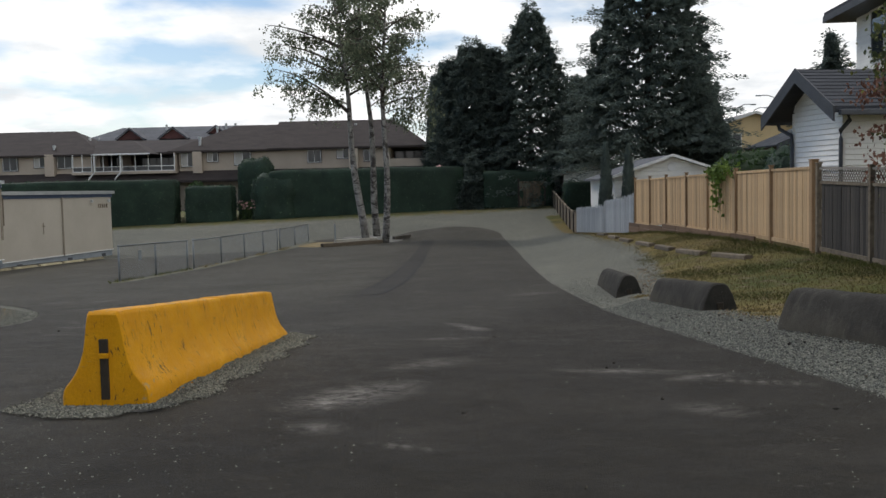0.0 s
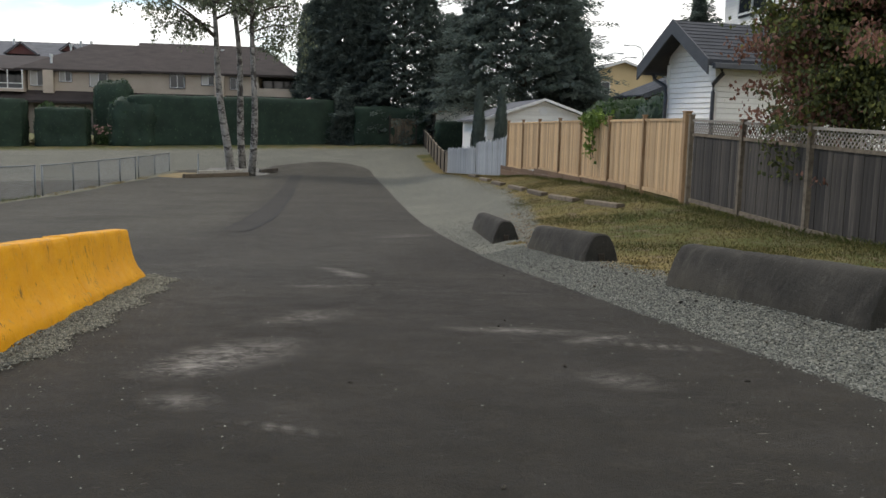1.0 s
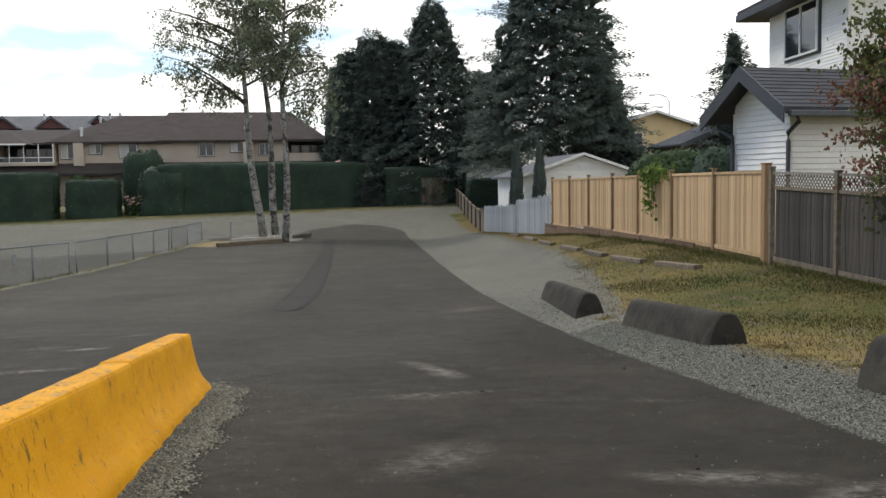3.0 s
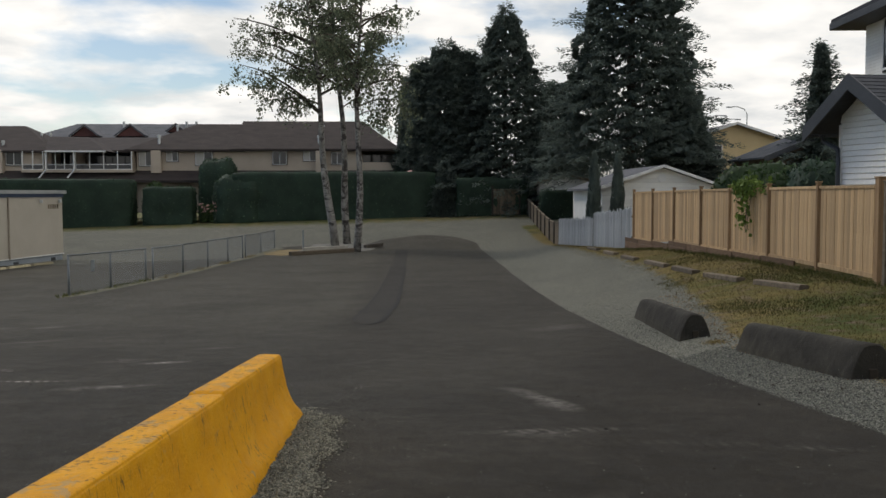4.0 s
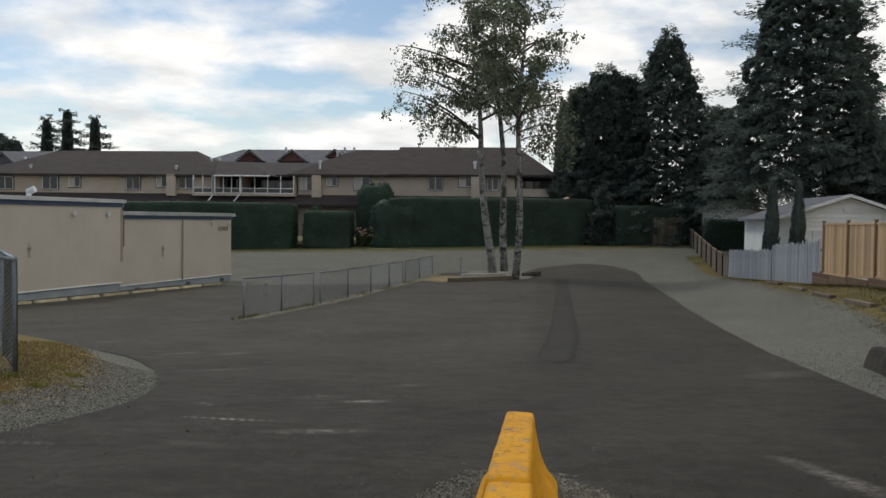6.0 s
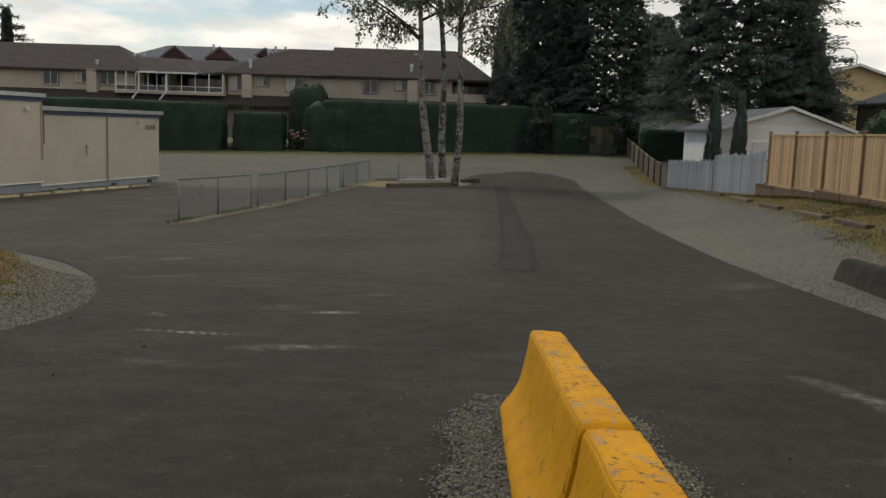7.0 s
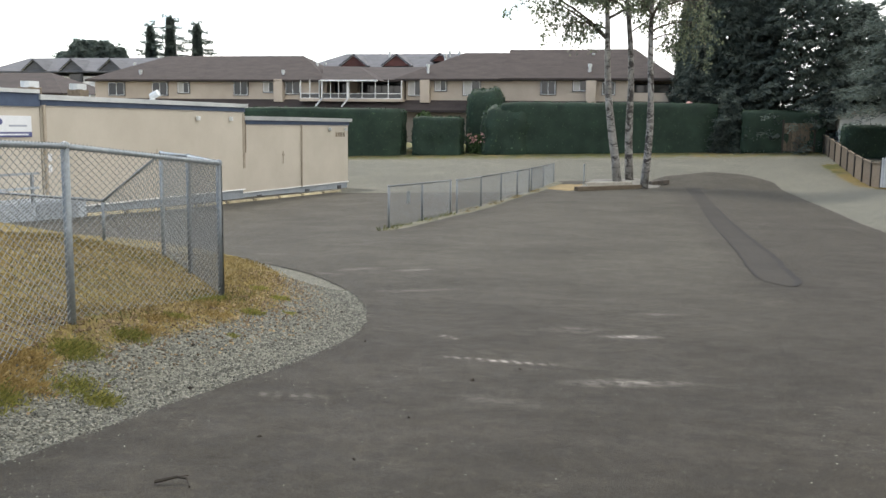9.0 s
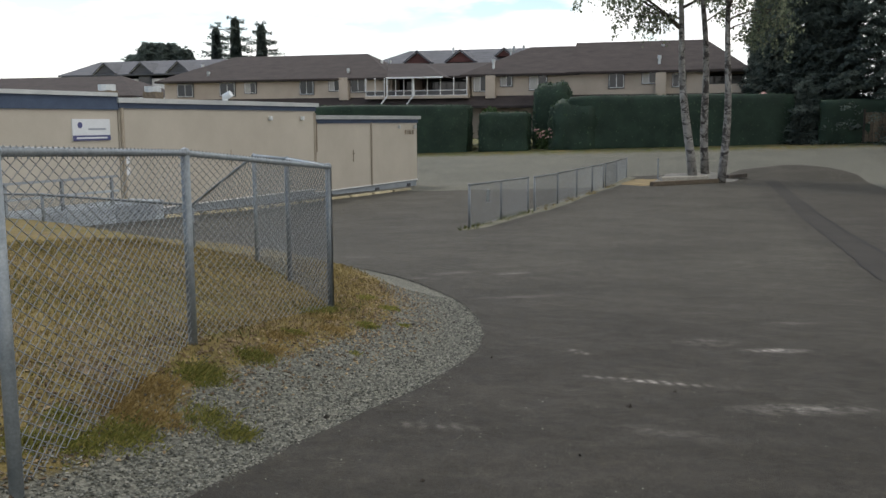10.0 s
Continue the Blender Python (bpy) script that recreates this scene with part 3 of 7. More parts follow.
FASCIA = surface("navy_fascia", (0.035, 0.055, 0.10), (0.055, 0.085, 0.145), 2.0, 0.6)
FASCIA_PALE = surface("pale_blue_panel", (0.19, 0.235, 0.28), (0.27, 0.315, 0.36), 1.5, 0.7)
WHITE_TRIM = surface("white_trim", (0.62, 0.63, 0.63), (0.78, 0.78, 0.77), 1.5, 0.6, vary=0.05, grit=0.14)
METAL_EDGE = surface("pale_metal_edge", (0.44, 0.47, 0.48), (0.60, 0.62, 0.62), 1.5, 0.45, 0.3)
SHINGLE = surface("brown_shingles", (0.026, 0.0205, 0.019), (0.050, 0.039, 0.036), 0.8, 0.95, 0, 8, 0.4, 0.02, (1, 1, 5), 0.06)
GREY_SHINGLE = surface("grey_shingles", (0.075, 0.08, 0.09), (0.13, 0.135, 0.15), 0.9, 0.95, 0, 9, 0.4, 0.02, (1, 1, 5), 0.06)
SLATE = surface("dark_slate_shingles", (0.022, 0.025, 0.031), (0.046, 0.05, 0.06), 1.2, 0.9, 0, 12, 0.4, 0.02, (1, 1, 4), 0.1)
SIDING = surface("white_siding", (0.72, 0.715, 0.68), (0.83, 0.825, 0.79), 1.0, 0.7, 0, 20, 0.1, 0.004, vary=0.05, grit=0.14)
DARK_TRIM = surface("charcoal_trim", (0.030, 0.034, 0.042), (0.056, 0.062, 0.073), 2.0, 0.55)
MAROON = surface("maroon_shingle_gable", (0.085, 0.036, 0.034), (0.135, 0.055, 0.05), 1.5, 0.85)
OCHRE = surface("ochre_stucco", (0.58, 0.45, 0.25), (0.68, 0.54, 0.32), 0.6, 0.9, 0, 30, 0.2, 0.006, vary=0, grit=0.14)
BARK = surface("dark_bark", (0.045, 0.035, 0.028), (0.11, 0.09, 0.07), 5, 0.95, 0, 30, 0.7, 0.02, (1, 1, 0.3))
YELLOW_CURB = surface("faded_yellow_curb", (0.26, 0.22, 0.13), (0.52, 0.46, 0.31), 3.0, 0.9, 0, 30, 0.3, 0.01)
SIGN_WHITE = surface("sign_white", (0.60, 0.63, 0.66), (0.68, 0.71, 0.74), 1.0, 0.5, bumps=0.02, vary=0)
SIGN_BLUE = surface("sign_blue", (0.05, 0.06, 0.17), (0.07, 0.08, 0.20), 2.0, 0.5, bumps=0.02, vary=0)
SIGN_GREY = surface("sign_print", (0.25, 0.29, 0.34), (0.33, 0.36, 0.42), 2.0, 0.5, bumps=0.02, vary=0)


def glass_material():
    m, nt, b = nodes_of("window_glass")
    b.inputs["Base Color"].default_value = (0.018, 0.022, 0.026, 1)
    b.inputs["Roughness"].default_value = 0.04
    b.inputs["Specular IOR Level"].default_value = 0.4
    bump(nt, b, noise_tex(nt, 1.5, 2.0), 0.03, 0.01)
    return m


GLASS = glass_material()
PIPE = surface("painted_pipe", (0.25, 0.215, 0.17), (0.33, 0.29, 0.23), 3.0, 0.7)
CURTAIN = surface("pale_blind", (0.36, 0.35, 0.32), (0.5, 0.49, 0.46), 3.0, 0.8, 0, 20, 0.1, 0.004, (8, 8, 1))

# ---------- yellow barrier, two lengths end to end ----------
BAR = [(-0.262, -0.06), (-0.255, 0.05), (-0.198, 0.13), (-0.155, 0.21), (-0.125, 0.32), (-0.098, 0.49), (-0.09, 0.512), (-0.07, 0.527),
       (0.07, 0.527), (0.09, 0.512), (0.098, 0.49), (0.125, 0.32), (0.155, 0.21), (0.198, 0.13), (0.255, 0.05), (0.262, -0.06)]


def curve_through(pts, k):
    """Points on a smooth line through pts, k to each stretch."""
    out = []
    for i in range(len(pts) - 1):
        p0, p1, p2, p3 = (np.array(pts[max(0, min(len(pts) - 1, i + d))]) for d in (-1, 0, 1, 2))
        for j in range(k):
            t = j / k
            out.append(tuple(0.5 * (2 * p1 + (p2 - p0) * t + (2 * p0 - 5 * p1 + 4 * p2 - p3) * t * t + (3 * p1 - p0 - 3 * p2 + p3) * t ** 3)))
    return out + [tuple(pts[-1])]


def swept_body(name, outline, a, b, n, wob, material, owner, shrink):
    """An outline carried from a to b, slightly uneven, smooth along its sides and flat at its ends."""
    bm = bmesh.new()
    d = b - a
    side = Vector((d.y, -d.x, 0)).normalized()
    rings = []
    top = max(z for u, z in outline)
    for i in range(n + 1):
        p = d * (i / n)
        if i in (1, n - 1):
            p = d * (0.006 if i == 1 else 0.994)
        k = shrink if i in (0, n) else 1.0
        ring = []
        for u, z in outline:
            w = wob * noise.noise(Vector((a.y + p.y * 4, u * 8, z * 8))) + wob * 0.5 * noise.noise(Vector((a.y + p.y * 16, u * 24, z * 24)))
            ring.append(bm.verts.new(p + side * (u * k + w) + Vector((0, 0, (z if z < 0.1 else top - (top - z) * 1.0 - (1 - k) * z) + w))))
        rings.append(ring)
    m = len(outline)
    for i in range(n):
        for j in range(m):
            f = bm.faces.new((rings[i][j], rings[i][(j + 1) % m], rings[i + 1][(j + 1) % m], rings[i + 1][j]))
            f.smooth = True
    for r in (rings[0], rings[n][::-1]):
        bm.faces.new(r)
        for j in range(m):
            bm.edges.get((r[j], r[(j + 1) % m])).smooth = False
    return part(name, bm, material, owner)


def barrier(a, b, slot):
    a, b = Vector(a), Vector(b)
    ob = tagged(new("concrete_barrier"), "yellow painted concrete road barrier, scraped and worn, on gravel", "barrier", "barrier row")
    ob.location = a
    swept_body("body", curve_through(BAR, 3), a, b, 60, 0.0045, YELLOW, ob, 0.955)
    if slot:
        # slots are dark blocks on the face, recess shade put into their colour
        part("keyway", box(new_box((0, -0.004, 0.318), (0.054, 0.02, 0.085), 0.006), (0, -0.004, 0.125), (0.05, 0.02, 0.25), 0.006), DARK_SLOT, ob, "dark keyed slot in the end face")
        part("lifting_loop", new_box((0, -0.010, 0.262), (0.062, 0.03, 0.03), 0.006), YELLOW, ob, "painted steel loop across the slot")
    return ob


B0, B1, B2 = (-1.95, 5.76, 0.187), (-1.945, 8.2, -0.027), (-1.968, 10.63, -0.24)
barrier(B0, B1, True)
barrier(Vector(B1) + Vector((-0.012, 0.03, 0.004)), B2, True)

# ---------- low concrete curb blocks along the grass ----------
CURB = [(-0.225, -0.08), (-0.21, 0.05), (-0.165, 0.18), (-0.125, 0.27), (-0.08, 0.322), (0.0, 0.34), (0.08, 0.322), (0.125, 0.27), (0.165, 0.18), (0.21, 0.05), (0.225, -0.08)]


def curb_block(a, b, label):
    a, b = Vector(a), Vector(b)
    ob = tagged(new("curb_block"), label, "concrete block", "blocks along the drive")
    ob.location = a
    d = b - a
    swept_body("body", curve_through(CURB, 3), a, b, 40, 0.008, CONCRETE, ob, 0.95)
    for e in (0.0, 1.0):
        q = d * e
        bm = bmesh.new()
        # notch as a dark block, the hollow's shade painted in
        box(bm, q + Vector((0, 0, 0.045)), (0.09, 0.03, 0.11), 0.012)
        part("fork_notch", bm, DARK_SLOT, ob)
    return ob


for a, b, lab in (((3.42, 5.9), (3.28, 8.65), "long grey concrete curb block, mossy and stained, on the gravel edge"),
                  ((3.45, 11.65), (3.45, 14.55), "grey concrete curb block with rounded top on the grass edge"),
                  ((3.25, 16.2), (3.54, 19.9), "small grey concrete curb block with rounded top, weathered")):
    curb_block((*a, ground_z(*a)), (*b, ground_z(*b)), lab)


# ---------- timber fences along the bank ----------
SOIL_BOARD = surface("soil_stained_board", (0.10, 0.06, 0.035), (0.20, 0.125, 0.075), 3.0, 0.95, 0, 25, 0.4, 0.008, (3, 3, 3), 0.25)
FX = 8.15


def board_run(ob, y0, y1, top0, top1, bot0, bot1, mat, rail_mat, boards, lattice=0.0):
    """One bay of a board fence between two posts: single upright boards, a rail above and below, a lattice on top where given."""
    L = y1 - y0
    at = Vector((0, y0 - ob.location.y, -ob.location.z))
    me = bpy.data.meshes.new("board")
    w = (L - 0.1) / boards
    bm = new_box((0, 0, 0.5), (0.019, w * 0.985, 1.0))
    bm.to_mesh(me)
    bm.free()
    me.materials.append(mat)
    for i in range(boards):
        f = (i + 0.5) / boards
        b = new("board", me)
        b.parent = ob
        t, lo = top0 + (top1 - top0) * f - lattice, bot0 + (bot1 - bot0) * f
        b.matrix_basis = Matrix.Translation(at + Vector((0.004 * ((i * 7) % 3 - 1), 0.05 + w * (i + 0.5), lo))) @ Matrix.Diagonal((1, 1, t - lo, 1))
    for nm, q, th in (("top_rail", -lattice, 0.06), ("bottom_rail", None, 0.09)):
        za = top0 + q if q is not None else bot0 + 0.02
        zb = top1 + q if q is not None else bot1 + 0.02
        part(nm, prism(bmesh.new(), [(-0.035, -th / 2), (0.035, -th / 2), (0.035, th / 2), (-0.035, th / 2)], at + Vector((0, 0, za)), at + Vector((0, L, zb))), rail_mat, ob)
    if lattice:
        bm = bmesh.new()
        step = 0.11
        for k in range(-4, int(L / step) + 4):
            for s in (1, -1):
                pa, pb = k * step, k * step + lattice * 0.98
                if s < 0:
                    pa, pb = pb, pa
                if max(pa, pb) < 0.03 or min(pa, pb) > L - 0.03:
                    continue
                ya, yb = min(max(pa, 0.02), L - 0.02), min(max(pb, 0.02), L - 0.02)
                za = top0 - lattice + (lattice - 0.01) * (ya - pa) / (pb - pa) + (top1 - top0) * ya / L
                zb = top0 - lattice + (lattice - 0.01) * (yb - pa) / (pb - pa) + (top1 - top0) * yb / L
                prism(bm, [(-0.004, -0.016), (0.004, -0.016), (0.004, 0.016), (-0.004, 0.016)], at + Vector((s * 0.006, ya, za)), at + Vector((s * 0.006, yb, zb)))
        o = part("lattice", bm, GREY_LATTICE, ob, "pale crossed lattice strip")
        part("cap_rail", prism(bmesh.new(), [(-0.04, -0.025), (0.04, -0.025), (0.04, 0.025), (-0.04, 0.025)], at + Vector((0, 0, top0)), at + Vector((0, L, top1))), GREY_LATTICE, ob)


def fence_post(ob, y, top, mat, size, label=""):
    g = ground_z(FX - 0.02, y)
    bm = bmesh.new()
    at = Vector((-0.02, y - ob.location.y, g - ob.location.z))
    box(bm, at + Vector((0, 0, (top - g) / 2 - 0.05)), (size, size, top - g + 0.1), 0.006)
    box(bm, at + Vector((0, 0, top - g + 0.012)), (size + 0.03, size + 0.03, 0.03), 0.006)
    part("post", bm, mat, ob, label)


GREY_LATTICE = surface("lattice_wood", (0.17, 0.15, 0.125), (0.29, 0.258, 0.22), 3, 0.85, 0, 30, 0.2, 0.005)
CED_Y = (20.55, 23.0, 25.7, 28.4, 30.85, 33.6, 36.2, 38.9)
CED_TOP = (1.74, 1.74, 1.73, 1.72, 1.71, 1.69, 1.67, 1.65)
CED_BOT = (-0.06, -0.02, 0.0, -0.04, -0.05, -0.03, -0.16, -0.2)
cedar = thing("cedar_fence", (FX, 20.4, ground_z(FX, 20.4)), "new honey-coloured cedar board fence on the grass bank", "fence")
for i in range(7):
    board_run(cedar, CED_Y[i] + 0.05, CED_Y[i + 1] - 0.05, CED_TOP[i] - 0.06, CED_TOP[i + 1] - 0.06, CED_BOT[i], CED_BOT[i + 1], CEDAR, CEDAR, 17)
for i in range(1, 8):
    fence_post(cedar, CED_Y[i], CED_TOP[i] + 0.04, POST_WOOD, 0.09)
fence_post(cedar, 20.4, 1.84, POST_WOOD, 0.15, "thick brown end post")
DK_Y = (20.1, 17.7, 15.25, 12.8, 10.35, 7.9, 5.4)
DK_TOP = (1.66, 1.6, 1.52, 1.45, 1.4, 1.36, 1.33)
DK_BOT = (-0.08, -0.14, -0.2, -0.24, -0.27, -0.25, -0.2)
old = thing("dark_board_fence", (FX, 5.4, ground_z(FX, 5.4)), "old dark weathered board fence with a pale lattice top", "fence")
for i in range(6):
    board_run(old, DK_Y[i + 1] + 0.05, DK_Y[i] - 0.05, DK_TOP[i + 1], DK_TOP[i], DK_BOT[i + 1], DK_BOT[i], DARK_WOOD, OLD_WOOD, 16, 0.3)
fence_post(old, 20.15, 1.76, OLD_WOOD, 0.1)
for i in range(1, 7):
    fence_post(old, DK_Y[i], DK_TOP[i] + 0.05, OLD_WOOD, 0.1)
# boards that hold the soil under the new fence, towards the pickets
holding = thing("retaining_wall", (FX - 0.07, 23.0, ground_z(FX, 23.0)), "brown soil-stained retaining boards under the cedar fence", "retaining wall")
for j in range(8):
    ya, yb = 24.05 + j * 2.0, 26.0 + j * 2.0
    g = ground_z(FX - 0.06, (ya + yb) / 2)
    foot = min(float(np.interp(ya, CED_Y, CED_BOT)), float(np.interp(yb, CED_Y, CED_BOT))) + 0.015
    n = int((foot - g) / 0.16) + 1
    for k in range(n):
        part("retaining_board", new_box((random.uniform(-0.006, 0.006), (ya + yb) / 2 - 23.0, foot - 0.08 - 0.162 * k - holding.location.z), (0.05, yb - ya, 0.155), 0.008), SOIL_BOARD, holding)



def picket_fence(p, q, h0, h1, n, label, lean=0.0):
    g0, g1 = ground_z(*p), ground_z(*q)
    ob = thing("picket_fence", (p[0], p[1], g0), label, "fence", "picket fence")
    d = Vector((q[0] - p[0], q[1] - p[1], g1 - g0))
    me = bpy.data.meshes.new("picket")
    w = d.length / n * 0.86
    bm = bmesh.new()
    vs = [(-w / 2, 0), (w / 2, 0), (w / 2, 0.95), (0, 1.0), (-w / 2, 0.95)]
    f = [bm.verts.new((-0.01, a, b)) for a, b in vs]
    k = [bm.verts.new((0.01, a, b)) for a, b in vs]
    bm.faces.new(f[::-1])
    bm.faces.new(k)
    for i in range(5):
        bm.faces.new((f[i], f[(i + 1) % 5], k[(i + 1) % 5], k[i]))
    bm.to_mesh(me)
    bm.free()
    me.materials.append(GREY_WOOD)
    turn = math.atan2(-d.x, d.y)
    for i in range(n):
        t = (i + 0.5) / n
        o = new("picket", me)
        o.parent = ob
        h = (h0 + (h1 - h0) * t) * random.uniform(0.95, 1.05)
        o.matrix_basis = Matrix.Translation(d * t + Vector((-0.03, 0, 0.04))) @ Euler((radians(random.uniform(-2.0, 2.0) + lean), 0, turn)).to_matrix().to_4x4() @ Matrix.Diagonal((1, 1, h, 1))
    for z in (0.3, 0.8):
        bm = bmesh.new()
        prism(bm, [(-0.02, -0.04), (0.02, -0.04), (0.02, 0.04), (-0.02, 0.04)], (0.02, 0, z * h0), d + Vector((0.02, 0, z * h1)))
        part("rail", bm, OLD_WOOD, ob)


picket_fence((8.12, 39.15), (8.2, 46.6), 1.62, 1.55, 42, "pale silvered picket fence with uneven pointed tops")
picket_fence((8.2, 46.8), (8.28, 56.8), 1.38, 1.5, 60, "lower silvered picket fence, weathered and leaning a little", 1.0)

# grey low wall of upright boards beyond the pickets
for i in range(9):
    ya, yb = 57.4 + i * 2.6, 59.95 + i * 2.6
    xa, xb = 8.45 + 0.12 * i, 8.57 + 0.12 * i
    g = ground_z(xa, ya)
    ob = thing("low_board_fence", (xa, ya, g), "low grey weathered board fence with dark posts", "fence", "low board fence")
    bm = bmesh.new()
    prism(bm, [(-0.03, 0.0), (0.03, 0.0), (0.03, 1.25), (-0.03, 1.25)], (0, 0.1, 0), (xb - xa, yb - ya, ground_z(xb, yb) - g))
    part("board_face", bm, OLD_WOOD, ob)
    part("post", new_box((-0.03, 0.02, 0.68), (0.14, 0.14, 1.4), 0.01), DARK_WOOD, ob)
    bm = bmesh.new()
    prism(bm, [(-0.08, 1.25), (0.06, 1.25), (0.06, 1.33), (-0.08, 1.33)], (0, 0.1, 0), (xb - xa, yb - ya, ground_z(xb, yb) - g))
    part("cap", bm, OLD_WOOD, ob)

# landscape timbers lying along the foot of the bank
for (xa, ya, xb, yb) in ((6.78, 20.6, 6.58, 22.4), (6.52, 23.2, 6.40, 25.1), (6.43, 26.0, 6.50, 28.0), (6.54, 28.9, 6.62, 31.3), (6.68, 32.8, 6.76, 34.9), (7.0, 37.0, 7.22, 39.8), (7.46, 42.2, 7.58, 44.8)):
    g0, g1 = ground_z(xa, ya), ground_z(xb, yb)
    bm = bmesh.new()
    prism(bm, [(-0.1, -0.03), (0.1, -0.03), (0.1, 0.07), (0.08, 0.09), (-0.08, 0.09), (-0.1, 0.07)], (0, 0, 0), (xb - xa, yb - ya, g1 - g0))
    ob = part("landscape_timber", bm, OLD_WOOD)
    ob.location = (xa, ya, g0)
    tagged(ob, "short bleached landscape timber lying in the grass", "timber", "landscape timbers")


# ---------- chain-link fences ----------
def chain_link(name, pts, heights, label, group, cell=0.06, wire=0.0016, post_r=0.03, steel=None):
    """Runs of chain link between points: a post at each, a top rail, and wires woven on the slant."""
    steel = steel or GALV
    x0, y0 = pts[0]
    g0 = ground_z(x0, y0)
    ob = thing(name, (x0, y0, g0), label, "chain-link fence", group)
    P = [Vector((x - x0, y - y0, ground_z(x, y) - g0)) for x, y in pts]
    for i, (p, h) in enumerate(zip(P, heights)):
        bm = bmesh.new()
        tube(bm, p - Vector((0, 0, 0.1)), p + Vector((0, 0, h)), post_r, n=10)
        bmesh.ops.create_uvsphere(bm, u_segments=8, v_segments=4, radius=post_r * 1.25, matrix=Matrix.Translation(p + Vector((0, 0, h))))
        part("post", bm, steel, ob, smooth_it=True)
    for i in range(len(P) - 1):
        a, b = P[i] + Vector((0, 0, heights[i])), P[i + 1] + Vector((0, 0, heights[i + 1]))
        bm = bmesh.new()
        tube(bm, a, b, post_r * 0.7, n=8)
        part("top_rail", bm, steel, ob, smooth_it=True)
        ax = b - a
        L = Vector((ax.x, ax.y)).length
        u = Vector((ax.x / L, ax.y / L, 0))
        n = int(L / cell)
        h = min(heights[i], heights[i + 1]) + 0.01
        hn = max(2, int(h / (cell * 0.52)))
        vs, fs = [], []
        across = Vector((u.y, -u.x, 0))
        rise = heights[i + 1] - heights[i]
        # each wire zigzags upwards and hooks into its neighbours
        for k in range(n + 1):
            for j in range(hn):
                sgn = 1 if (j + k) % 2 else -1
                xa, xb = k * cell - sgn * cell * 0.52, k * cell + sgn * cell * 0.52
                if min(xa, xb) < 0 or max(xa, xb) > L:
                    continue
                hx = (heights[i] + rise * k * cell / L - 0.022) / hn
                ga = P[i].z + (P[i + 1].z - P[i].z) * xa / L + 0.03 + hx * j
                gb = P[i].z + (P[i + 1].z - P[i].z) * xb / L + 0.03 + hx * (j + 1)
                off = across * (wire * 0.9 * sgn)
                A = Vector((P[i].x, P[i].y, ga)) + u * xa + off
                B = Vector((P[i].x, P[i].y, gb)) + u * xb + off
                dd = (B - A).normalized()
                s1 = across * wire
                s2 = dd.cross(s1).normalized() * wire
                base = len(vs)
                for q in (A, B):
                    vs.extend([tuple(q + s1), tuple(q + s2), tuple(q - s1), tuple(q - s2)])
                fs.extend([(base + c, base + (c + 1) % 4, base + 4 + (c + 1) % 4, base + 4 + c) for c in range(4)])
            # the wire's end, bent over the rail into a knuckle
            lift = P[i].z + (P[i + 1].z - P[i].z) * k * cell / L + heights[i] + rise * k * cell / L
            foot = Vector((P[i].x, P[i].y, 0)) + u * (k * cell)
            if 0.02 < k * cell < L - 0.02:
                bend = [foot + u * a_ + across * 0.012 + Vector((0, 0, lift + b_)) for a_, b_ in ((-0.012, -0.03), (0.0, 0.016), (0.010, 0.025), (0.019, 0.016), (0.012, 0.0))]
                for A, B in zip(bend, bend[1:]):
                    s1 = across * wire
                    s2 = (B - A).normalized().cross(s1).normalized() * wire
                    base = len(vs)
                    for q in (A, B):
                        vs.extend([tuple(q + s1), tuple(q + s2), tuple(q - s1), tuple(q - s2)])
                    fs.extend([(base + c, base + (c + 1) % 4, base + 4 + (c + 1) % 4, base + 4 + c) for c in range(4)])
        w = mesh_part("wire_mesh", vs, fs, WIRE, ob, smooth_it=True)
        w["kind"] = "stuff"
    return ob


NEAR_FENCE = ((-7.3, 9.5), (-7.82, 11.76), (-7.98, 14.5))
chain_link("chain_link_fence", NEAR_FENCE, [top - ground_z(x, y) for (x, y), top in zip(NEAR_FENCE, (1.37, 1.285, 1.06))], "galvanised chain-link fence with a top rail round the dry grass", "near fence", 0.053, 0.0027)
chain_link("chain_link_fence", ((-7.98, 14.5), (-9.3, 16.4), (-10.6, 18.1), (-12.5, 19.6), (-16.5, 21.0), (-20.5, 22.4)), (1.36, 1.45, 1.5, 0.66, 0.5, 0.5),
           "galvanised chain-link fence running behind the dry grass mound", "near fence", 0.053, 0.0033)
LOW = (((-10.62, 30.5), (-10.45, 33.8), (-10.25, 37.2)), ((-10.1, 37.6), (-9.85, 41.2), (-9.6, 44.8), (-9.35, 48.2), (-9.15, 51.2)), ((-9.1, 51.7), (-8.95, 56.0), (-8.78, 60.4)))
for run in LOW:
    chain_link("low_chain_link_fence", run, [1.2] * len(run), "low grey chain-link fence on a weedy gravel strip in the lot", "low fence", 0.08, 0.0046, post_r=0.034, steel=MIDSTEEL)
# the strip of soil and weeds under the low fence
bm = bmesh.new()
line = [(-10.7, 29.9, 0.15), (-10.55, 31, 0.5), (-10.2, 37.3, 0.55), (-9.6, 45, 0.5), (-9.1, 52, 0.5), (-8.7, 61, 0.6)]
prev = None
for x, y, w in line:
    row = [bm.verts.new((x + dx * w, y, ground_z(x + dx * w, y) + zz)) for dx, zz in ((-0.75, 0.0), (-0.4, 0.02), (0, 0.035), (0.4, 0.02), (0.75, 0.0))]
    if prev:
        for i in range(4):
            bm.faces.new((prev[i], prev[i + 1], row[i + 1], row[i]))
    prev = row
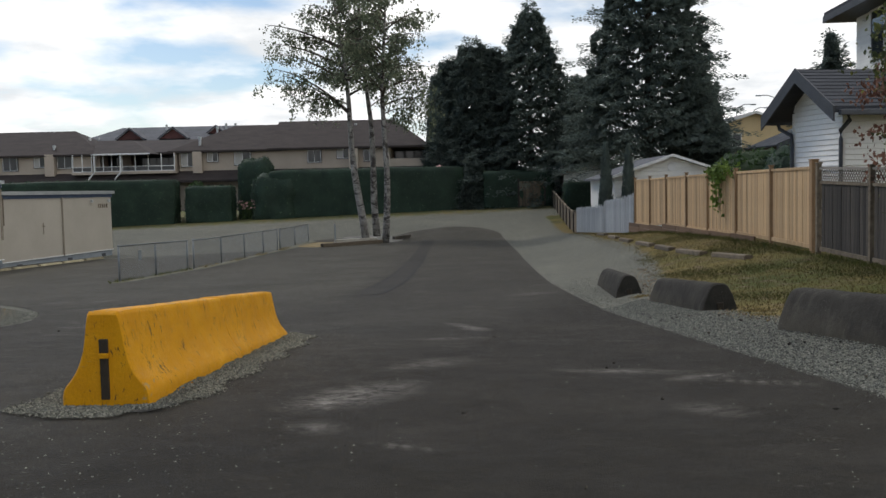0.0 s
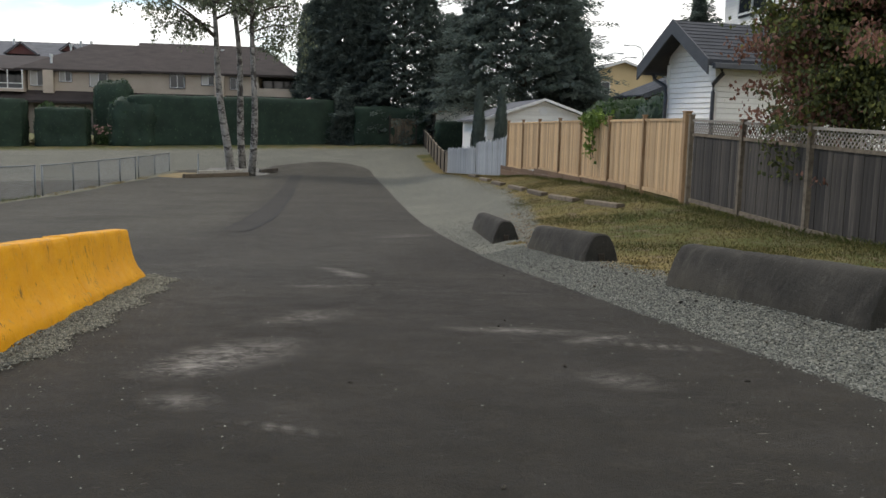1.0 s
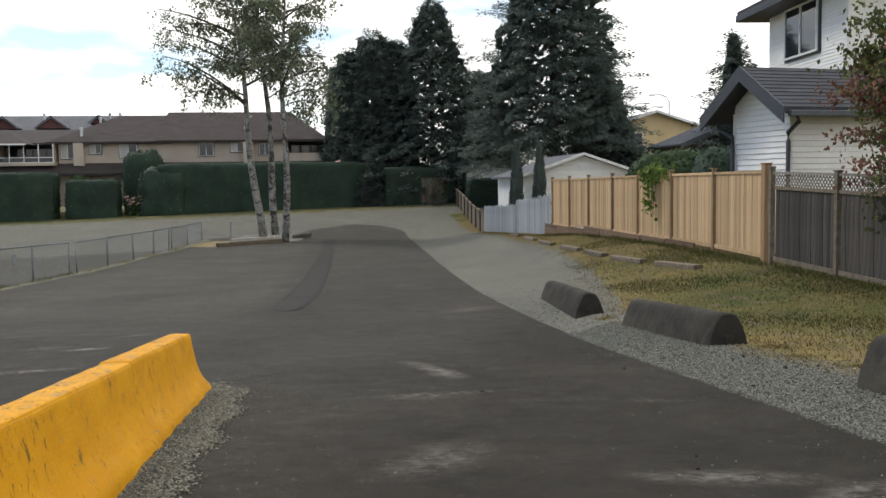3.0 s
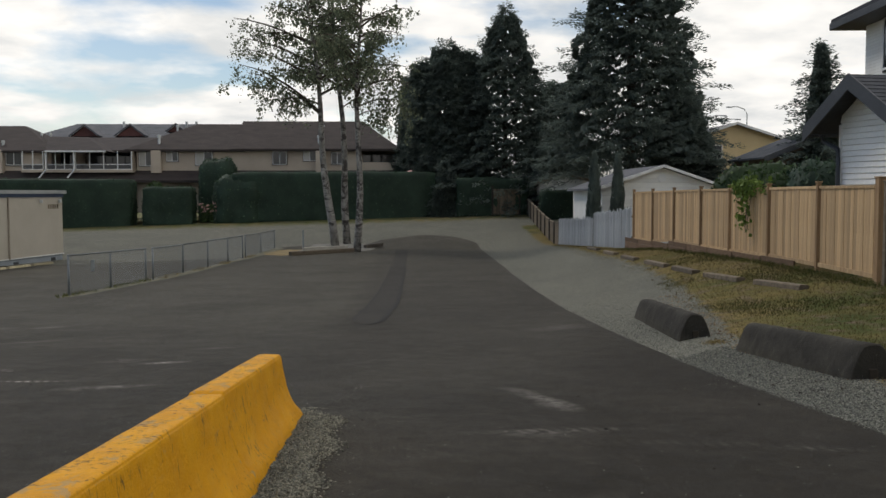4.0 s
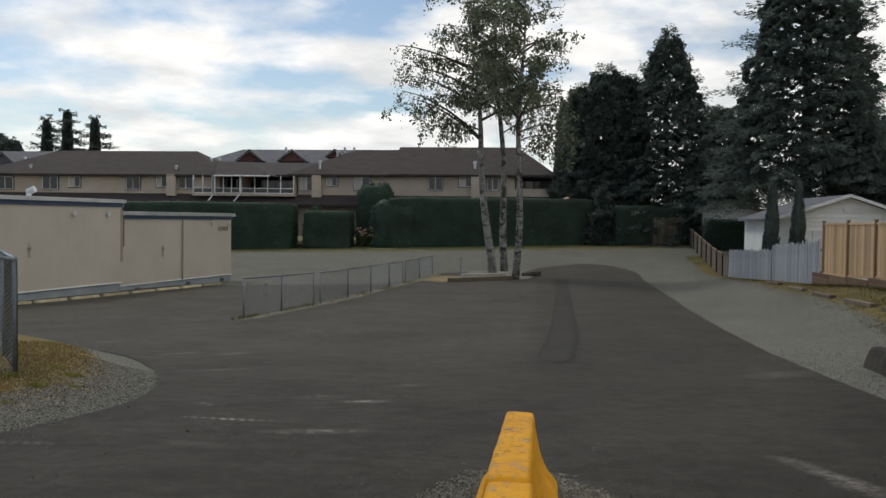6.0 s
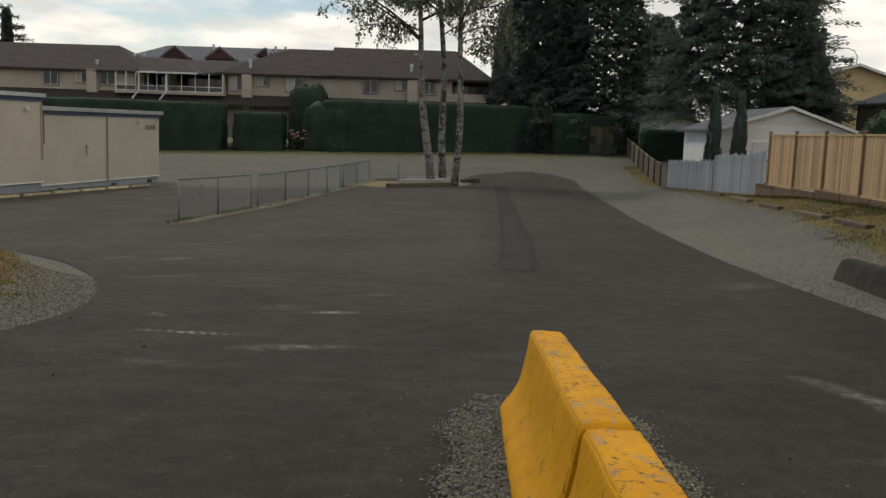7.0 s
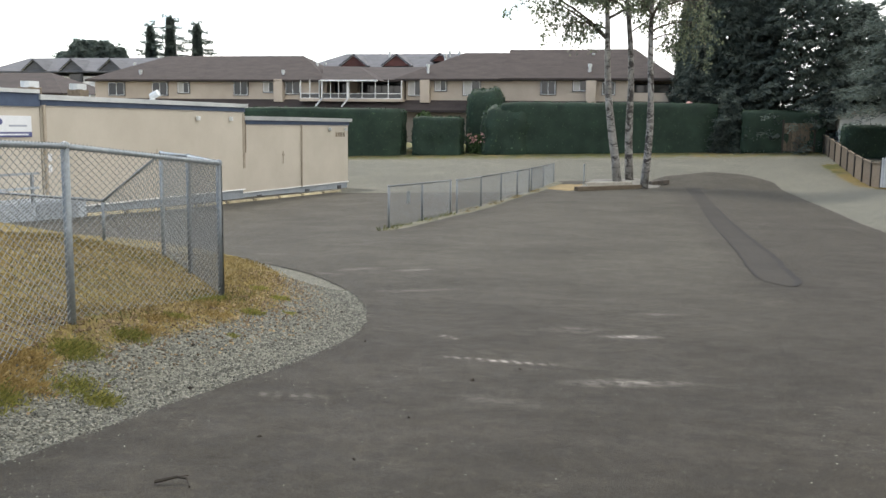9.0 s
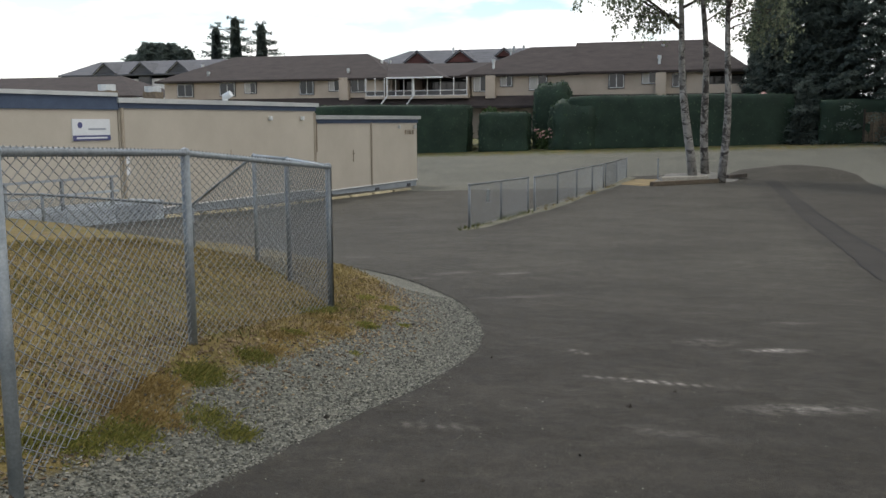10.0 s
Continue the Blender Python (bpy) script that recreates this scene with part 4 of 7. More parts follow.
STRIP = surface("weedy_gravel", (0.055, 0.058, 0.035), (0.17, 0.16, 0.115), 2.0, 0.95, 0, 25, 0.6, 0.02)
tagged(part("planting_strip", bm, STRIP), "narrow weedy gravel strip under the low fence", "strip", kind="structure")
plate = thing("fence_sign", (-10.54, 32.3, ground_z(-10.55, 32.3)), "small faded grey plate wired to the low fence", "sign")
part("plate", new_box((0.02, 0, 0.83), (0.012, 0.34, 0.36), 0.004), GALV, plate)
for dz in (0.7, 0.96):
    part("wire_tie", new_box((0.03, 0.0, dz), (0.012, 0.05, 0.012), 0.002), DARK_WOOD, plate)


# ---------- long cream classroom building beside the lot ----------
WA, WB = Vector((-22.07, 45.8, 0)), Vector((-20.25, 56.7, 0))
WU = (WB - WA).normalized()
WN = Vector((WU.y, -WU.x, 0))


def along(s, out=0.0, z=0.0):
    return WA + WU * s + WN * out + Vector((0, 0, z))


def wall_block(s0, s1, z0, z1, out=0.0, deep=0.3):
    """A block on the building's face, from s0 to s1 along it, standing out by `out`."""
    bm = bmesh.new()
    q = [along(s0, out), along(s1, out), along(s1, out - deep), along(s0, out - deep)]
    lo = [bm.verts.new(p + Vector((0, 0, z0))) for p in q]
    hi = [bm.verts.new(p + Vector((0, 0, z1))) for p in q]
    for i in range(4):
        bm.faces.new((lo[i], lo[(i + 1) % 4], hi[(i + 1) % 4], hi[i]))
    bm.faces.new(lo[::-1])
    bm.faces.new(hi)
    return bm


school = tagged(new("classroom_building"), "long low cream stucco classroom building with flat roof and blue-grey base", "building")
part("wall", wall_block(0.35, 11.03, -1.76, 1.5, 0.0, 9.0), STUCCO, school)
part("wall", wall_block(-12.0, 0.15, -1.56, 2.02, 0.25, 9.4), STUCCO, school)
part("wall", wall_block(-40.0, -12.05, -1.56, 1.94, 0.25, 9.4), STUCCO, school)
part("skirting", wall_block(0.2, 11.0, -2.6, -1.78, -0.04, 8.8), SKIRT, school, "blue-grey concrete base")
part("skirting", wall_block(-40, 0.1, -2.6, -1.58, 0.2, 9.2), SKIRT, school)
part("drip_edge", wall_block(0.3, 11.05, -1.8, -1.75, 0.03, 0.06), WHITE_TRIM, school)
part("drip_edge", wall_block(-40, 0.17, -1.6, -1.55, 0.28, 0.06), WHITE_TRIM, school)
part("fascia", wall_block(0.2, 11.1, 1.42, 1.62, 0.05, 9.1), FASCIA, school)
part("fascia", wall_block(-12.0, 0.2, 1.98, 2.18, 0.3, 9.5), FASCIA, school)
part("fascia", wall_block(-40, -12.05, 1.93, 2.38, 0.32, 9.5), FASCIA, school)
part("roof_edge", wall_block(0.1, 11.25, 1.61, 1.80, 0.16, 9.3), METAL_EDGE, school, "pale metal roof edge")
part("roof_edge", wall_block(-12.1, 0.3, 2.17, 2.34, 0.40, 9.7), METAL_EDGE, school)
part("roof_edge", wall_block(-40, -12.15, 2.37, 2.50, 0.42, 9.7), METAL_EDGE, school)
for s in (0.5, 1.2, 3.7, 5.75, 5.95, -11.9):
    if s in (5.75,):
        bm = bmesh.new()
        tube(bm, along(s, 0.05, -1.78), along(s, 0.05, 1.45), 0.045, n=8)
        part("downpipe", bm, PIPE, school)
bm = bmesh.new()
tube(bm, along(-11.9, 0.33, -1.5), along(-11.9, 0.33, 2.0), 0.06, n=8)
part("downpipe", bm, PIPE, school)
part("corner_trim", wall_block(0.05, 0.2, -0.6, 1.9, 0.28, 0.06), PIPE, school)
part("meter_cover", wall_block(0.42, 0.62, 0.1, 1.5, 0.06, 0.08), OLD_WOOD, school)
for s, z in ((3.9, -0.2), (-6.1, 0.1)):
    bm = bmesh.new()
    tube(bm, along(s, 0.33 if s < 0 else 0.06, z - 0.3), along(s, 0.33 if s < 0 else 0.06, z + 0.3), 0.02, n=6)
    box(bm, along(s, 0.34 if s < 0 else 0.08, z + 0.12), (0.08, 0.16, 0.07), 0.01)
    part("tap_pipe", bm, PIPE, school)
for s in (-3.4, -1.0, 8.7, 10.6):
    bm = bmesh.new()
    box(bm, along(s, 0.36 if s < 0 else 0.12, 1.65 if s < 0 else 1.2), (0.14, 0.16, 0.18), 0.02)
    part("wall_lamp", bm, METAL_EDGE, school)
for s in (1.6, 6.2, 9.8):
    part("vent", wall_block(s, s + 0.4, -2.25, -1.95, 0.0, 0.06), DARK_TRIM, school)
for i, (s, w_) in enumerate(((9.55, 0.16), (9.78, 0.14), (10.0, 0.16), (10.22, 0.14), (10.44, 0.18))):
    part("painted_mark", wall_block(s, s + w_, 0.78, 1.02, 0.004, 0.006), OLD_WOOD, school)
# the sign: a white board with a blue foot; its lettering is too small to read
bm = wall_block(-14.05, -12.45, 0.92, 1.62, 0.30, 0.05)
sign = part("sign_board", bm, SIGN_WHITE, school, "white sign board with a blue band")
part("blue_band", wall_block(-14.05, -12.45, 0.92, 1.09, 0.306, 0.02), SIGN_BLUE, sign)
part("print_bar", wall_block(-13.92, -12.6, 0.98, 1.03, 0.312, 0.01), SIGN_WHITE, sign)
part("print_bar", wall_block(-13.4, -12.65, 1.26, 1.32, 0.306, 0.01), SIGN_GREY, sign)
bm = bmesh.new()
tube(bm, along(-13.75, 0.295, 1.42), along(-13.75, 0.31, 1.42), 0.1, n=12)
part("emblem", bm, SIGN_BLUE, sign)


part("wall_notice", wall_block(-11.82, -11.58, 0.08, 0.34, 0.262, 0.012), SIGN_WHITE, school, "small pale notice on the wall")
part("wall_notice", wall_block(-11.82, -11.58, -0.3, -0.05, 0.262, 0.012), SIGN_WHITE, school)
ramp_ob = tagged(new("access_ramp"), "blue-grey access ramp with rails along the classroom wall", "ramp")
part("ramp_body", wall_block(-30.0, -11.6, -2.2, -1.12, 1.7, 1.4), SKIRT, ramp_ob)
for k in range(9):
    part("ramp_panel", wall_block(-29.8 + 2.0 * k, -28.0 + 2.0 * k, -1.95, -1.2, 1.72, 0.03), SKIRT, ramp_ob)
    part("rail_post", wall_block(-29.9 + 2.0 * k, -29.82 + 2.0 * k, -1.15, -0.2, 1.68, 0.08), SKIRT, ramp_ob)
for z in (-0.24, -0.7):
    part("ramp_rail", wall_block(-30.0, -13.6, z, z + 0.07, 1.68, 0.07), SKIRT, ramp_ob)
part("ramp_screen", wall_block(-30.0, -17.9, -1.15, -0.36, 1.0, 0.06), FASCIA_PALE, ramp_ob)


def roof_vent(p, kind):
    ob = thing("roof_vent", p, "small metal vent on the flat roof", "vent", "roof vents")
    bm = bmesh.new()
    if kind == 0:
        tube(bm, (0, 0, 0), (0, 0, 0.25), 0.12, n=10)
        part("pipe", bm, METAL_EDGE, ob)
        bm = bmesh.new()
        tube(bm, (-0.05, 0, 0.22), (0.28, 0, 0.38), 0.15, n=10)
        part("hood", bm, METAL_EDGE, ob)
    else:
        box(bm, (0, 0, 0.2), (0.6, 0.6, 0.4), 0.02)
        part("curb", bm, OLD_WOOD, ob)
        bm = bmesh.new()
        tube(bm, (0, 0, 0.38), (0, 0, 0.62), 0.33, n=12)
        part("cap", bm, METAL_EDGE, ob)


roof_vent(along(3.2, -2.2, 1.8), 0)
roof_vent(along(-3.4, -2.0, 2.34), 0)
roof_vent(along(-6.5, -3.2, 2.34), 1)
roof_vent(along(-8.8, -3.4, 2.34), 1)

# yellow wheel stops in front of the building
for k in range(12):
    s = -13.5 + k * 2.1
    p, q = along(s, 1.5), along(s + 1.8, 1.5)
    if q.y > 53:
        continue
    g0, g1 = ground_z(p.x, p.y) + 0.012, ground_z(q.x, q.y) + 0.012
    bm = bmesh.new()
    prism(bm, [(-0.09, 0), (0.09, 0), (0.06, 0.10), (-0.06, 0.10)], (0, 0, 0), (q.x - p.x, q.y - p.y, g1 - g0))
    ob = part("wheel_stop", bm, YELLOW_CURB)
    ob.location = (p.x, p.y, g0)
    tagged(ob, "pale yellowish worn concrete wheel stop on the asphalt", "wheel stop", "wheel stops")


# ---------- plants ----------
def leaves(verts, faces, p, size, aspect=1.6, droop=0.0):
    """Adds one leaf (a bent pair of triangles) at p, turned at random."""
    e = Euler((random.uniform(0, 6.3), random.uniform(0, 6.3), random.uniform(0, 6.3))).to_matrix()
    b = len(verts)
    for q in ((-0.5, 0, 0), (0, -0.5 / aspect, 0.08), (0.5, 0, 0), (0, 0.5 / aspect, 0.08)):
        v = e @ Vector(q) * size
        verts.append((p[0] + v.x, p[1] + v.y, p[2] + v.z))
    faces.append((b, b + 1, b + 2, b + 3))


HEDGE_LEAF = leaf_mat("hedge_leaf", (0.025, 0.048, 0.032), (0.045, 0.080, 0.049), (0.072, 0.118, 0.066), 0.25)
CONIFER_LEAF = leaf_mat("conifer_needles", (0.096, 0.126, 0.114), (0.12, 0.152, 0.136), (0.142, 0.176, 0.154), 0.5)
BIRCH_LEAF = leaf_mat("birch_leaf", (0.090, 0.116, 0.078), (0.150, 0.180, 0.118), (0.25, 0.27, 0.18), 0.55)
BUSH_LEAF = leaf_mat("shrub_leaf", (0.02, 0.042, 0.014), (0.04, 0.075, 0.025), (0.075, 0.12, 0.04), 0.25)


def rounded_block(size, n, seed, rough=0.12, roundness=0.35):
    """A clipped-hedge body: a box rounded off, its skin pushed in and out."""
    bm = bmesh.new()
    bmesh.ops.create_cube(bm, size=2.0)
    bmesh.ops.subdivide_edges(bm, edges=bm.edges[:], cuts=n, use_grid_fill=True)
    sx, sy, sz = (s / 2 for s in size)
    r = min(sx, sy, sz) * roundness
    for v in bm.verts:
        p = Vector((v.co.x * sx, v.co.y * sy, v.co.z * sz))
        c = Vector((max(-sx + r, min(sx - r, p.x)), max(-sy + r, min(sy - r, p.y)), max(-sz, min(sz - r, p.z))))
        d = p - c
        if d.length > 1e-6:
            p = c + d.normalized() * min(d.length, r)
        nn = noise.noise(p * 0.9 + Vector((seed, 0, 0))) * rough + noise.noise(p * 3.1 + Vector((seed, 3, 0))) * rough * 0.5
        p += p.normalized() * nn
        v.co = p + Vector((0, 0, sz))
    return bm


def hedge(name, x0, x1, y, z_top, deep, label, category="hedge", mat=HEDGE_LEAF, leaf=0.16, dens=9.0, roundness=0.25, rough=0.14):
    g = min(ground_z(x0, y), ground_z(x1, y)) - 0.1
    size = (x1 - x0, deep, z_top - g)
    ob = thing(name, ((x0 + x1) / 2, y + deep / 2, g), label, category, "hedges")
    bm = rounded_block(size, 10, x0, rough, roundness)
    tris = [(f.calc_area(), [v.co.copy() for v in f.verts], f.normal.copy()) for f in bm.faces if f.calc_center_median().y < deep * 0.3]
    part("core", bm, mat, ob, smooth_it=True)
    verts, faces = [], []
    for area, vs, nrm in tris:
        for _ in range(max(1, int(area * dens))):
            a, b = random.random(), random.random()
            p = vs[0] * (1 - a) * (1 - b) + vs[1] * a * (1 - b) + vs[2] * a * b + vs[3] * (1 - a) * b
            leaves(verts, faces, p + p.normalized() * random.uniform(-0.02, 0.10), leaf * random.uniform(0.6, 1.4))
    o = mesh_part("foliage", verts, faces, mat, ob)
    o["kind"] = "stuff"
    return ob


HY = 80.0
hedge("hedge", -44.0, -23.2, HY, 2.85, 2.2, "tall dark green clipped hedge along the lot")
hedge("hedge", -22.3, -18.2, HY, 2.15, 2.0, "lower dark green clipped hedge between garden openings")
hedge("shrub", -22.4, -21.0, HY + 1.2, 2.5, 1.4, "loose pale green shrub behind the hedge", "shrub", BUSH_LEAF, 0.2, 10, 0.9, 0.3)
hedge("hedge", -15.0, 1.9, HY, 3.42, 2.4, "long tall dark green clipped hedge along the lot")
hedge("shrub", -16.6, -12.4, HY - 0.3, 3.1, 2.6, "rounded green shrub at the end of the long hedge", "shrub", HEDGE_LEAF, 0.2, 11, 0.95, 0.3)
hedge("shrub", -18.4, -15.2, HY + 2.5, 4.6, 2.4, "bushy green shrub standing above the hedges", "shrub", HEDGE_LEAF, 0.22, 9, 0.95, 0.3)
hedge("hedge", 3.6, 9.6, HY - 1.0, 2.9, 2.4, "dark overgrown hedge beneath the conifers")
hedge("shrub", 9.9, 13.4, 74.6, 1.85, 1.4, "dense green hedge behind the low grey fence", "hedge", HEDGE_LEAF, 0.16, 10, 0.6, 0.15)


def conifer(x, y, h, r, label, seed=1, power=0.8, low=0.04, tuft=0.33, gap=1.0, name="conifer_tree", core=0.72):
    """A fir: tapered trunk, whorls of boughs that dip and turn up at the tips, each a spray of needle tufts over a dense inside."""
    random.seed(seed)
    ob = thing(name, (x, y, ground_z(x, y)), label, "conifer", "conifers")
    bm = bmesh.new()
    tube(bm, (0, 0, -0.2), (0, 0, h * 0.97), h * 0.018, 0.02, n=9)
    part("trunk", bm, BARK, ob)
    verts, faces = [], []
    # the dense inside, a ragged mass of old needles
    n, rows = 22, max(10, int(h * 1.6))
    base = 0
    for j in range(rows + 1):
        t = low + (0.93 - low) * j / rows
        for i in range(n):
            a = 2 * math.pi * i / n
            q = r * (1 - t) ** power * core * (1 + 0.34 * noise.noise(Vector((math.cos(a) * 2.2, math.sin(a) * 2.2, t * h * 0.9 + seed))) + random.uniform(-0.12, 0.12))
            verts.append((q * math.cos(a), q * math.sin(a), t * h + random.uniform(-0.3, 0.3)))
    skin = verts
    verts = []
    for j in range(rows):
        for i in range(n):
            a, b = Vector(skin[j * n + i]), Vector(skin[(j + 1) * n + (i + 1) % n])
            for _ in range(18):
                p = a.lerp(b, random.random())
                out = Vector((p.x, p.y, 0)).normalized() if p.x or p.y else Vector((1, 0, 0))
                out = (out * random.uniform(0.2, 1) + Vector((random.uniform(-0.7, 0.7), random.uniform(-0.7, 0.7), random.uniform(-1.0, 0.3)))).normalized()
                wide = Vector((random.uniform(-1, 1), random.uniform(-1, 1), random.uniform(-1, 1))).cross(out).normalized() * random.uniform(0.45, 0.85) * tuft
                q = len(verts)
                out = out * random.uniform(1.1, 2.0) * tuft
                verts.extend([tuple(p - out * 0.5), tuple(p + wide), tuple(p + out * 0.5), tuple(p - wide)])
                faces.append((q, q + 1, q + 2, q + 3))
    o = mesh_part("inner_crown", verts, faces, CONIFER_LEAF, ob)
    o["kind"] = "stuff"
    verts, faces = [], []
    z = h * low
    while z < h * 0.99:
        t = z / h
        reach = r * (1 - t) ** power
        for k in range(int(8 + 13 * (1 - t))):
            ang = random.uniform(0, 2 * math.pi)
            L = reach * random.choice((0.7, 0.82, 0.9, 0.95, 1.0, 1.0, 1.06, 1.18)) * random.uniform(0.92, 1.06) + 0.15
            zb = z + random.uniform(-0.35, 0.35)
            lift = random.uniform(0.12, 0.42) + 0.5 * t
            f0 = 0.28 if L > 1.0 else 0.05
            steps = max(3, int(L * (1 - f0) / (0.36 * tuft)))
            ca, sa = math.cos(ang), math.sin(ang)
            for s in range(steps):
                f = f0 + (1 - f0) * (s + random.random()) / steps
                rise = L * (0.05 * f - 0.34 * f * f + lift * max(0, f - 0.5) ** 1.5)
                q = (ca * L * f, sa * L * f, zb + rise)
                wd = 0.20 * L * (1.1 - f) + 0.10
                for _ in range(5):
                    side = random.uniform(-wd, wd)
                    p = Vector((q[0] - sa * side, q[1] + ca * side, q[2] - abs(side) * 0.25 + random.uniform(-0.25, 0.08)))
                    b = len(verts)
                    yaw = ang + side * 0.9 / (wd + 0.1) * 0.5 + random.uniform(-0.6, 0.6)
                    out = Vector((math.cos(yaw), math.sin(yaw), random.uniform(-0.55, 0.45))).normalized()
                    ln = random.uniform(0.5, 1.15) * tuft
                    acr = Vector((-out.y, out.x, random.uniform(-0.9, 0.9))).normalized() * random.uniform(0.10, 0.22) * tuft
                    verts.extend([tuple(p), tuple(p + out * ln * 0.45 + acr), tuple(p + out * ln), tuple(p + out * ln * 0.45 - acr)])
                    faces.append((b, b + 1, b + 2, b + 3))
        z += (0.24 + 0.008 * h) * gap
    o = mesh_part("crown", verts, faces, CONIFER_LEAF, ob)
    o["kind"] = "stuff"
    return ob


conifer(15.5, 69.0, 28.0, 8.3, "very large dark fir tree with drooping boughs behind the gardens", 3, 0.85, 0.17)
conifer(8.2, 84.5, 18.5, 8.0, "tall dark fir tree beside the larger fir", 5, 0.80)
conifer(2.7, 80.6, 4.6, 1.7, "small pointed green cedar beside the hedge", 7, 0.55, 0.02, 0.26, 0.7, "cedar_bush")
conifer(2.9, 84.5, 15.4, 3.3, "dense dark conifer with a ragged top over the hedge", 8, 0.32)
conifer(0.8, 85.0, 14.0, 2.3, "narrow dark conifer at the end of the row", 9, 0.36)
conifer(-0.2, 86.0, 12.8, 1.6, "slim dark conifer leaning out at the end of the row", 10, 0.4)
conifer(13.0, 86.0, 12.0, 4.6, "shorter dark conifer filling in between the firs", 11, 0.6)
conifer(19.2, 69.0, 10.4, 4.2, "low dark conifer at the foot of the large fir", 14, 0.6, 0.2)
conifer(4.8, 85.5, 14.9, 3.2, "dark conifer crowded between the others", 15, 0.38)
conifer(25.2, 60.0, 12.9, 5.2, "grey-green fir tree standing behind the houses", 21, 0.9, gap=1.5, core=0.3)
for i, (x, hh, rr) in enumerate(((-94, 14.4, 9.0), (-91.3, 16.4, 8.6), (-88.2, 16.2, 8.6), (-85.5, 15.0, 8.6), (-79.4, 18.4, 5.6), (-76.0, 19.9, 6.0), (-71.5, 18.6, 6.2))):
    conifer(x, 140.0, hh, rr, "distant tall fir tree above the rooftops", 30 + i, 0.62, tuft=0.6, gap=2.2 if i < 4 else 3.6, low=0.3, core=0.6 if i < 4 else 0.16)
for i, (x, y, hh) in enumerate(((8.75, 49.3, 3.4), (9.95, 49.3, 3.32))):
    random.seed(60 + i)
    g = ground_z(x, y)
    ob = thing("cypress", (x, y, g), "slim dark upright cypress behind the picket fence", "cypress", "cypresses")
    part("trunk", tube(bmesh.new(), (0, 0, -0.1), (0, 0, hh * 0.7), 0.06, 0.02), BARK, ob)
    verts, faces = [], []
    H = hh - g
    for _ in range(2600):
        t = random.random() ** 1.3
        rr = 0.46 * (1 - t) ** 0.55 * (0.6 + 0.4 * min(1, t * 6)) * math.sqrt(random.random())
        a = random.uniform(0, 6.283)
        p = Vector((rr * math.cos(a), rr * math.sin(a), H * t))
        b = len(verts)
        d = Vector((0.25 * math.cos(a), 0.25 * math.sin(a), 1.0)).normalized() * random.uniform(0.18, 0.42)
        c = Vector((-math.sin(a + random.uniform(-1, 1)), math.cos(a), 0)) * random.uniform(0.03, 0.07)
        verts.extend([tuple(p), tuple(p + d * 0.5 + c), tuple(p + d), tuple(p + d * 0.5 - c)])
        faces.append((b, b + 1, b + 2, b + 3))
    o = mesh_part("crown", verts, faces, CONIFER_LEAF, ob)
    o["kind"] = "stuff"


# ---------- birches in the planter ----------
def birch_bark():
    m, nt, b = nodes_of("birch_bark")
    col = ramp(nt, noise_tex(nt, 1.6, 6.0, 0.65), ((0.3, (0.12, 0.112, 0.10)), (0.7, (0.34, 0.33, 0.305))))
    info = nt.nodes.new("ShaderNodeObjectInfo")
    bands = calc(nt, "ADD", noise_tex(nt, 1.5, 9.0, 0.75, (0.9, 0.9, 1.0), dist=1.2), calc(nt, "MULTIPLY_ADD", info.outputs["Random"], 0.05, -0.035))
    col = blend(nt, ramp(nt, bands, ((0.485, (0, 0, 0)), (0.545, (1, 1, 1)))), col, (0.036, 0.031, 0.027))
    scar = noise_tex(nt, 6.0, 4.0, 0.6, (0.5, 0.5, 3.2))
    col = blend(nt, ramp(nt, scar, ((0.60, (0, 0, 0)), (0.64, (1, 1, 1)))), col, (0.03, 0.026, 0.022))
    nt.links.new(col, b.inputs["Base Color"])
    b.inputs["Roughness"].default_value = 0.85
    bump(nt, b, bands, 0.5, 0.02)
    return m


BIRCH_BARK = birch_bark()
WHITE_TIMBER = surface("bleached_timber", (0.24, 0.225, 0.19), (0.40, 0.38, 0.33), 3.0, 0.9, 0, 25, 0.4, 0.008, (3, 3, 3), 0.1)


def limb(bm, pts, r0, r1, n=8):
    rings = []
    for i, p in enumerate(pts):
        p = Vector(p)
        d = (Vector(pts[min(i + 1, len(pts) - 1)]) - Vector(pts[max(i - 1, 0)])).normalized()
        a = d.orthogonal().normalized()
        c = d.cross(a)
        r = r0 + (r1 - r0) * i / (len(pts) - 1)
        rings.append([bm.verts.new(p + (a * math.cos(2 * math.pi * k / n) + c * math.sin(2 * math.pi * k / n)) * r) for k in range(n)])
    for i in range(len(rings) - 1):
        for k in range(n):
            bm.faces.new((rings[i][k], rings[i][(k + 1) % n], rings[i + 1][(k + 1) % n], rings[i + 1][k]))
    bm.faces.new(rings[0][::-1])
    bm.faces.new(rings[-1])


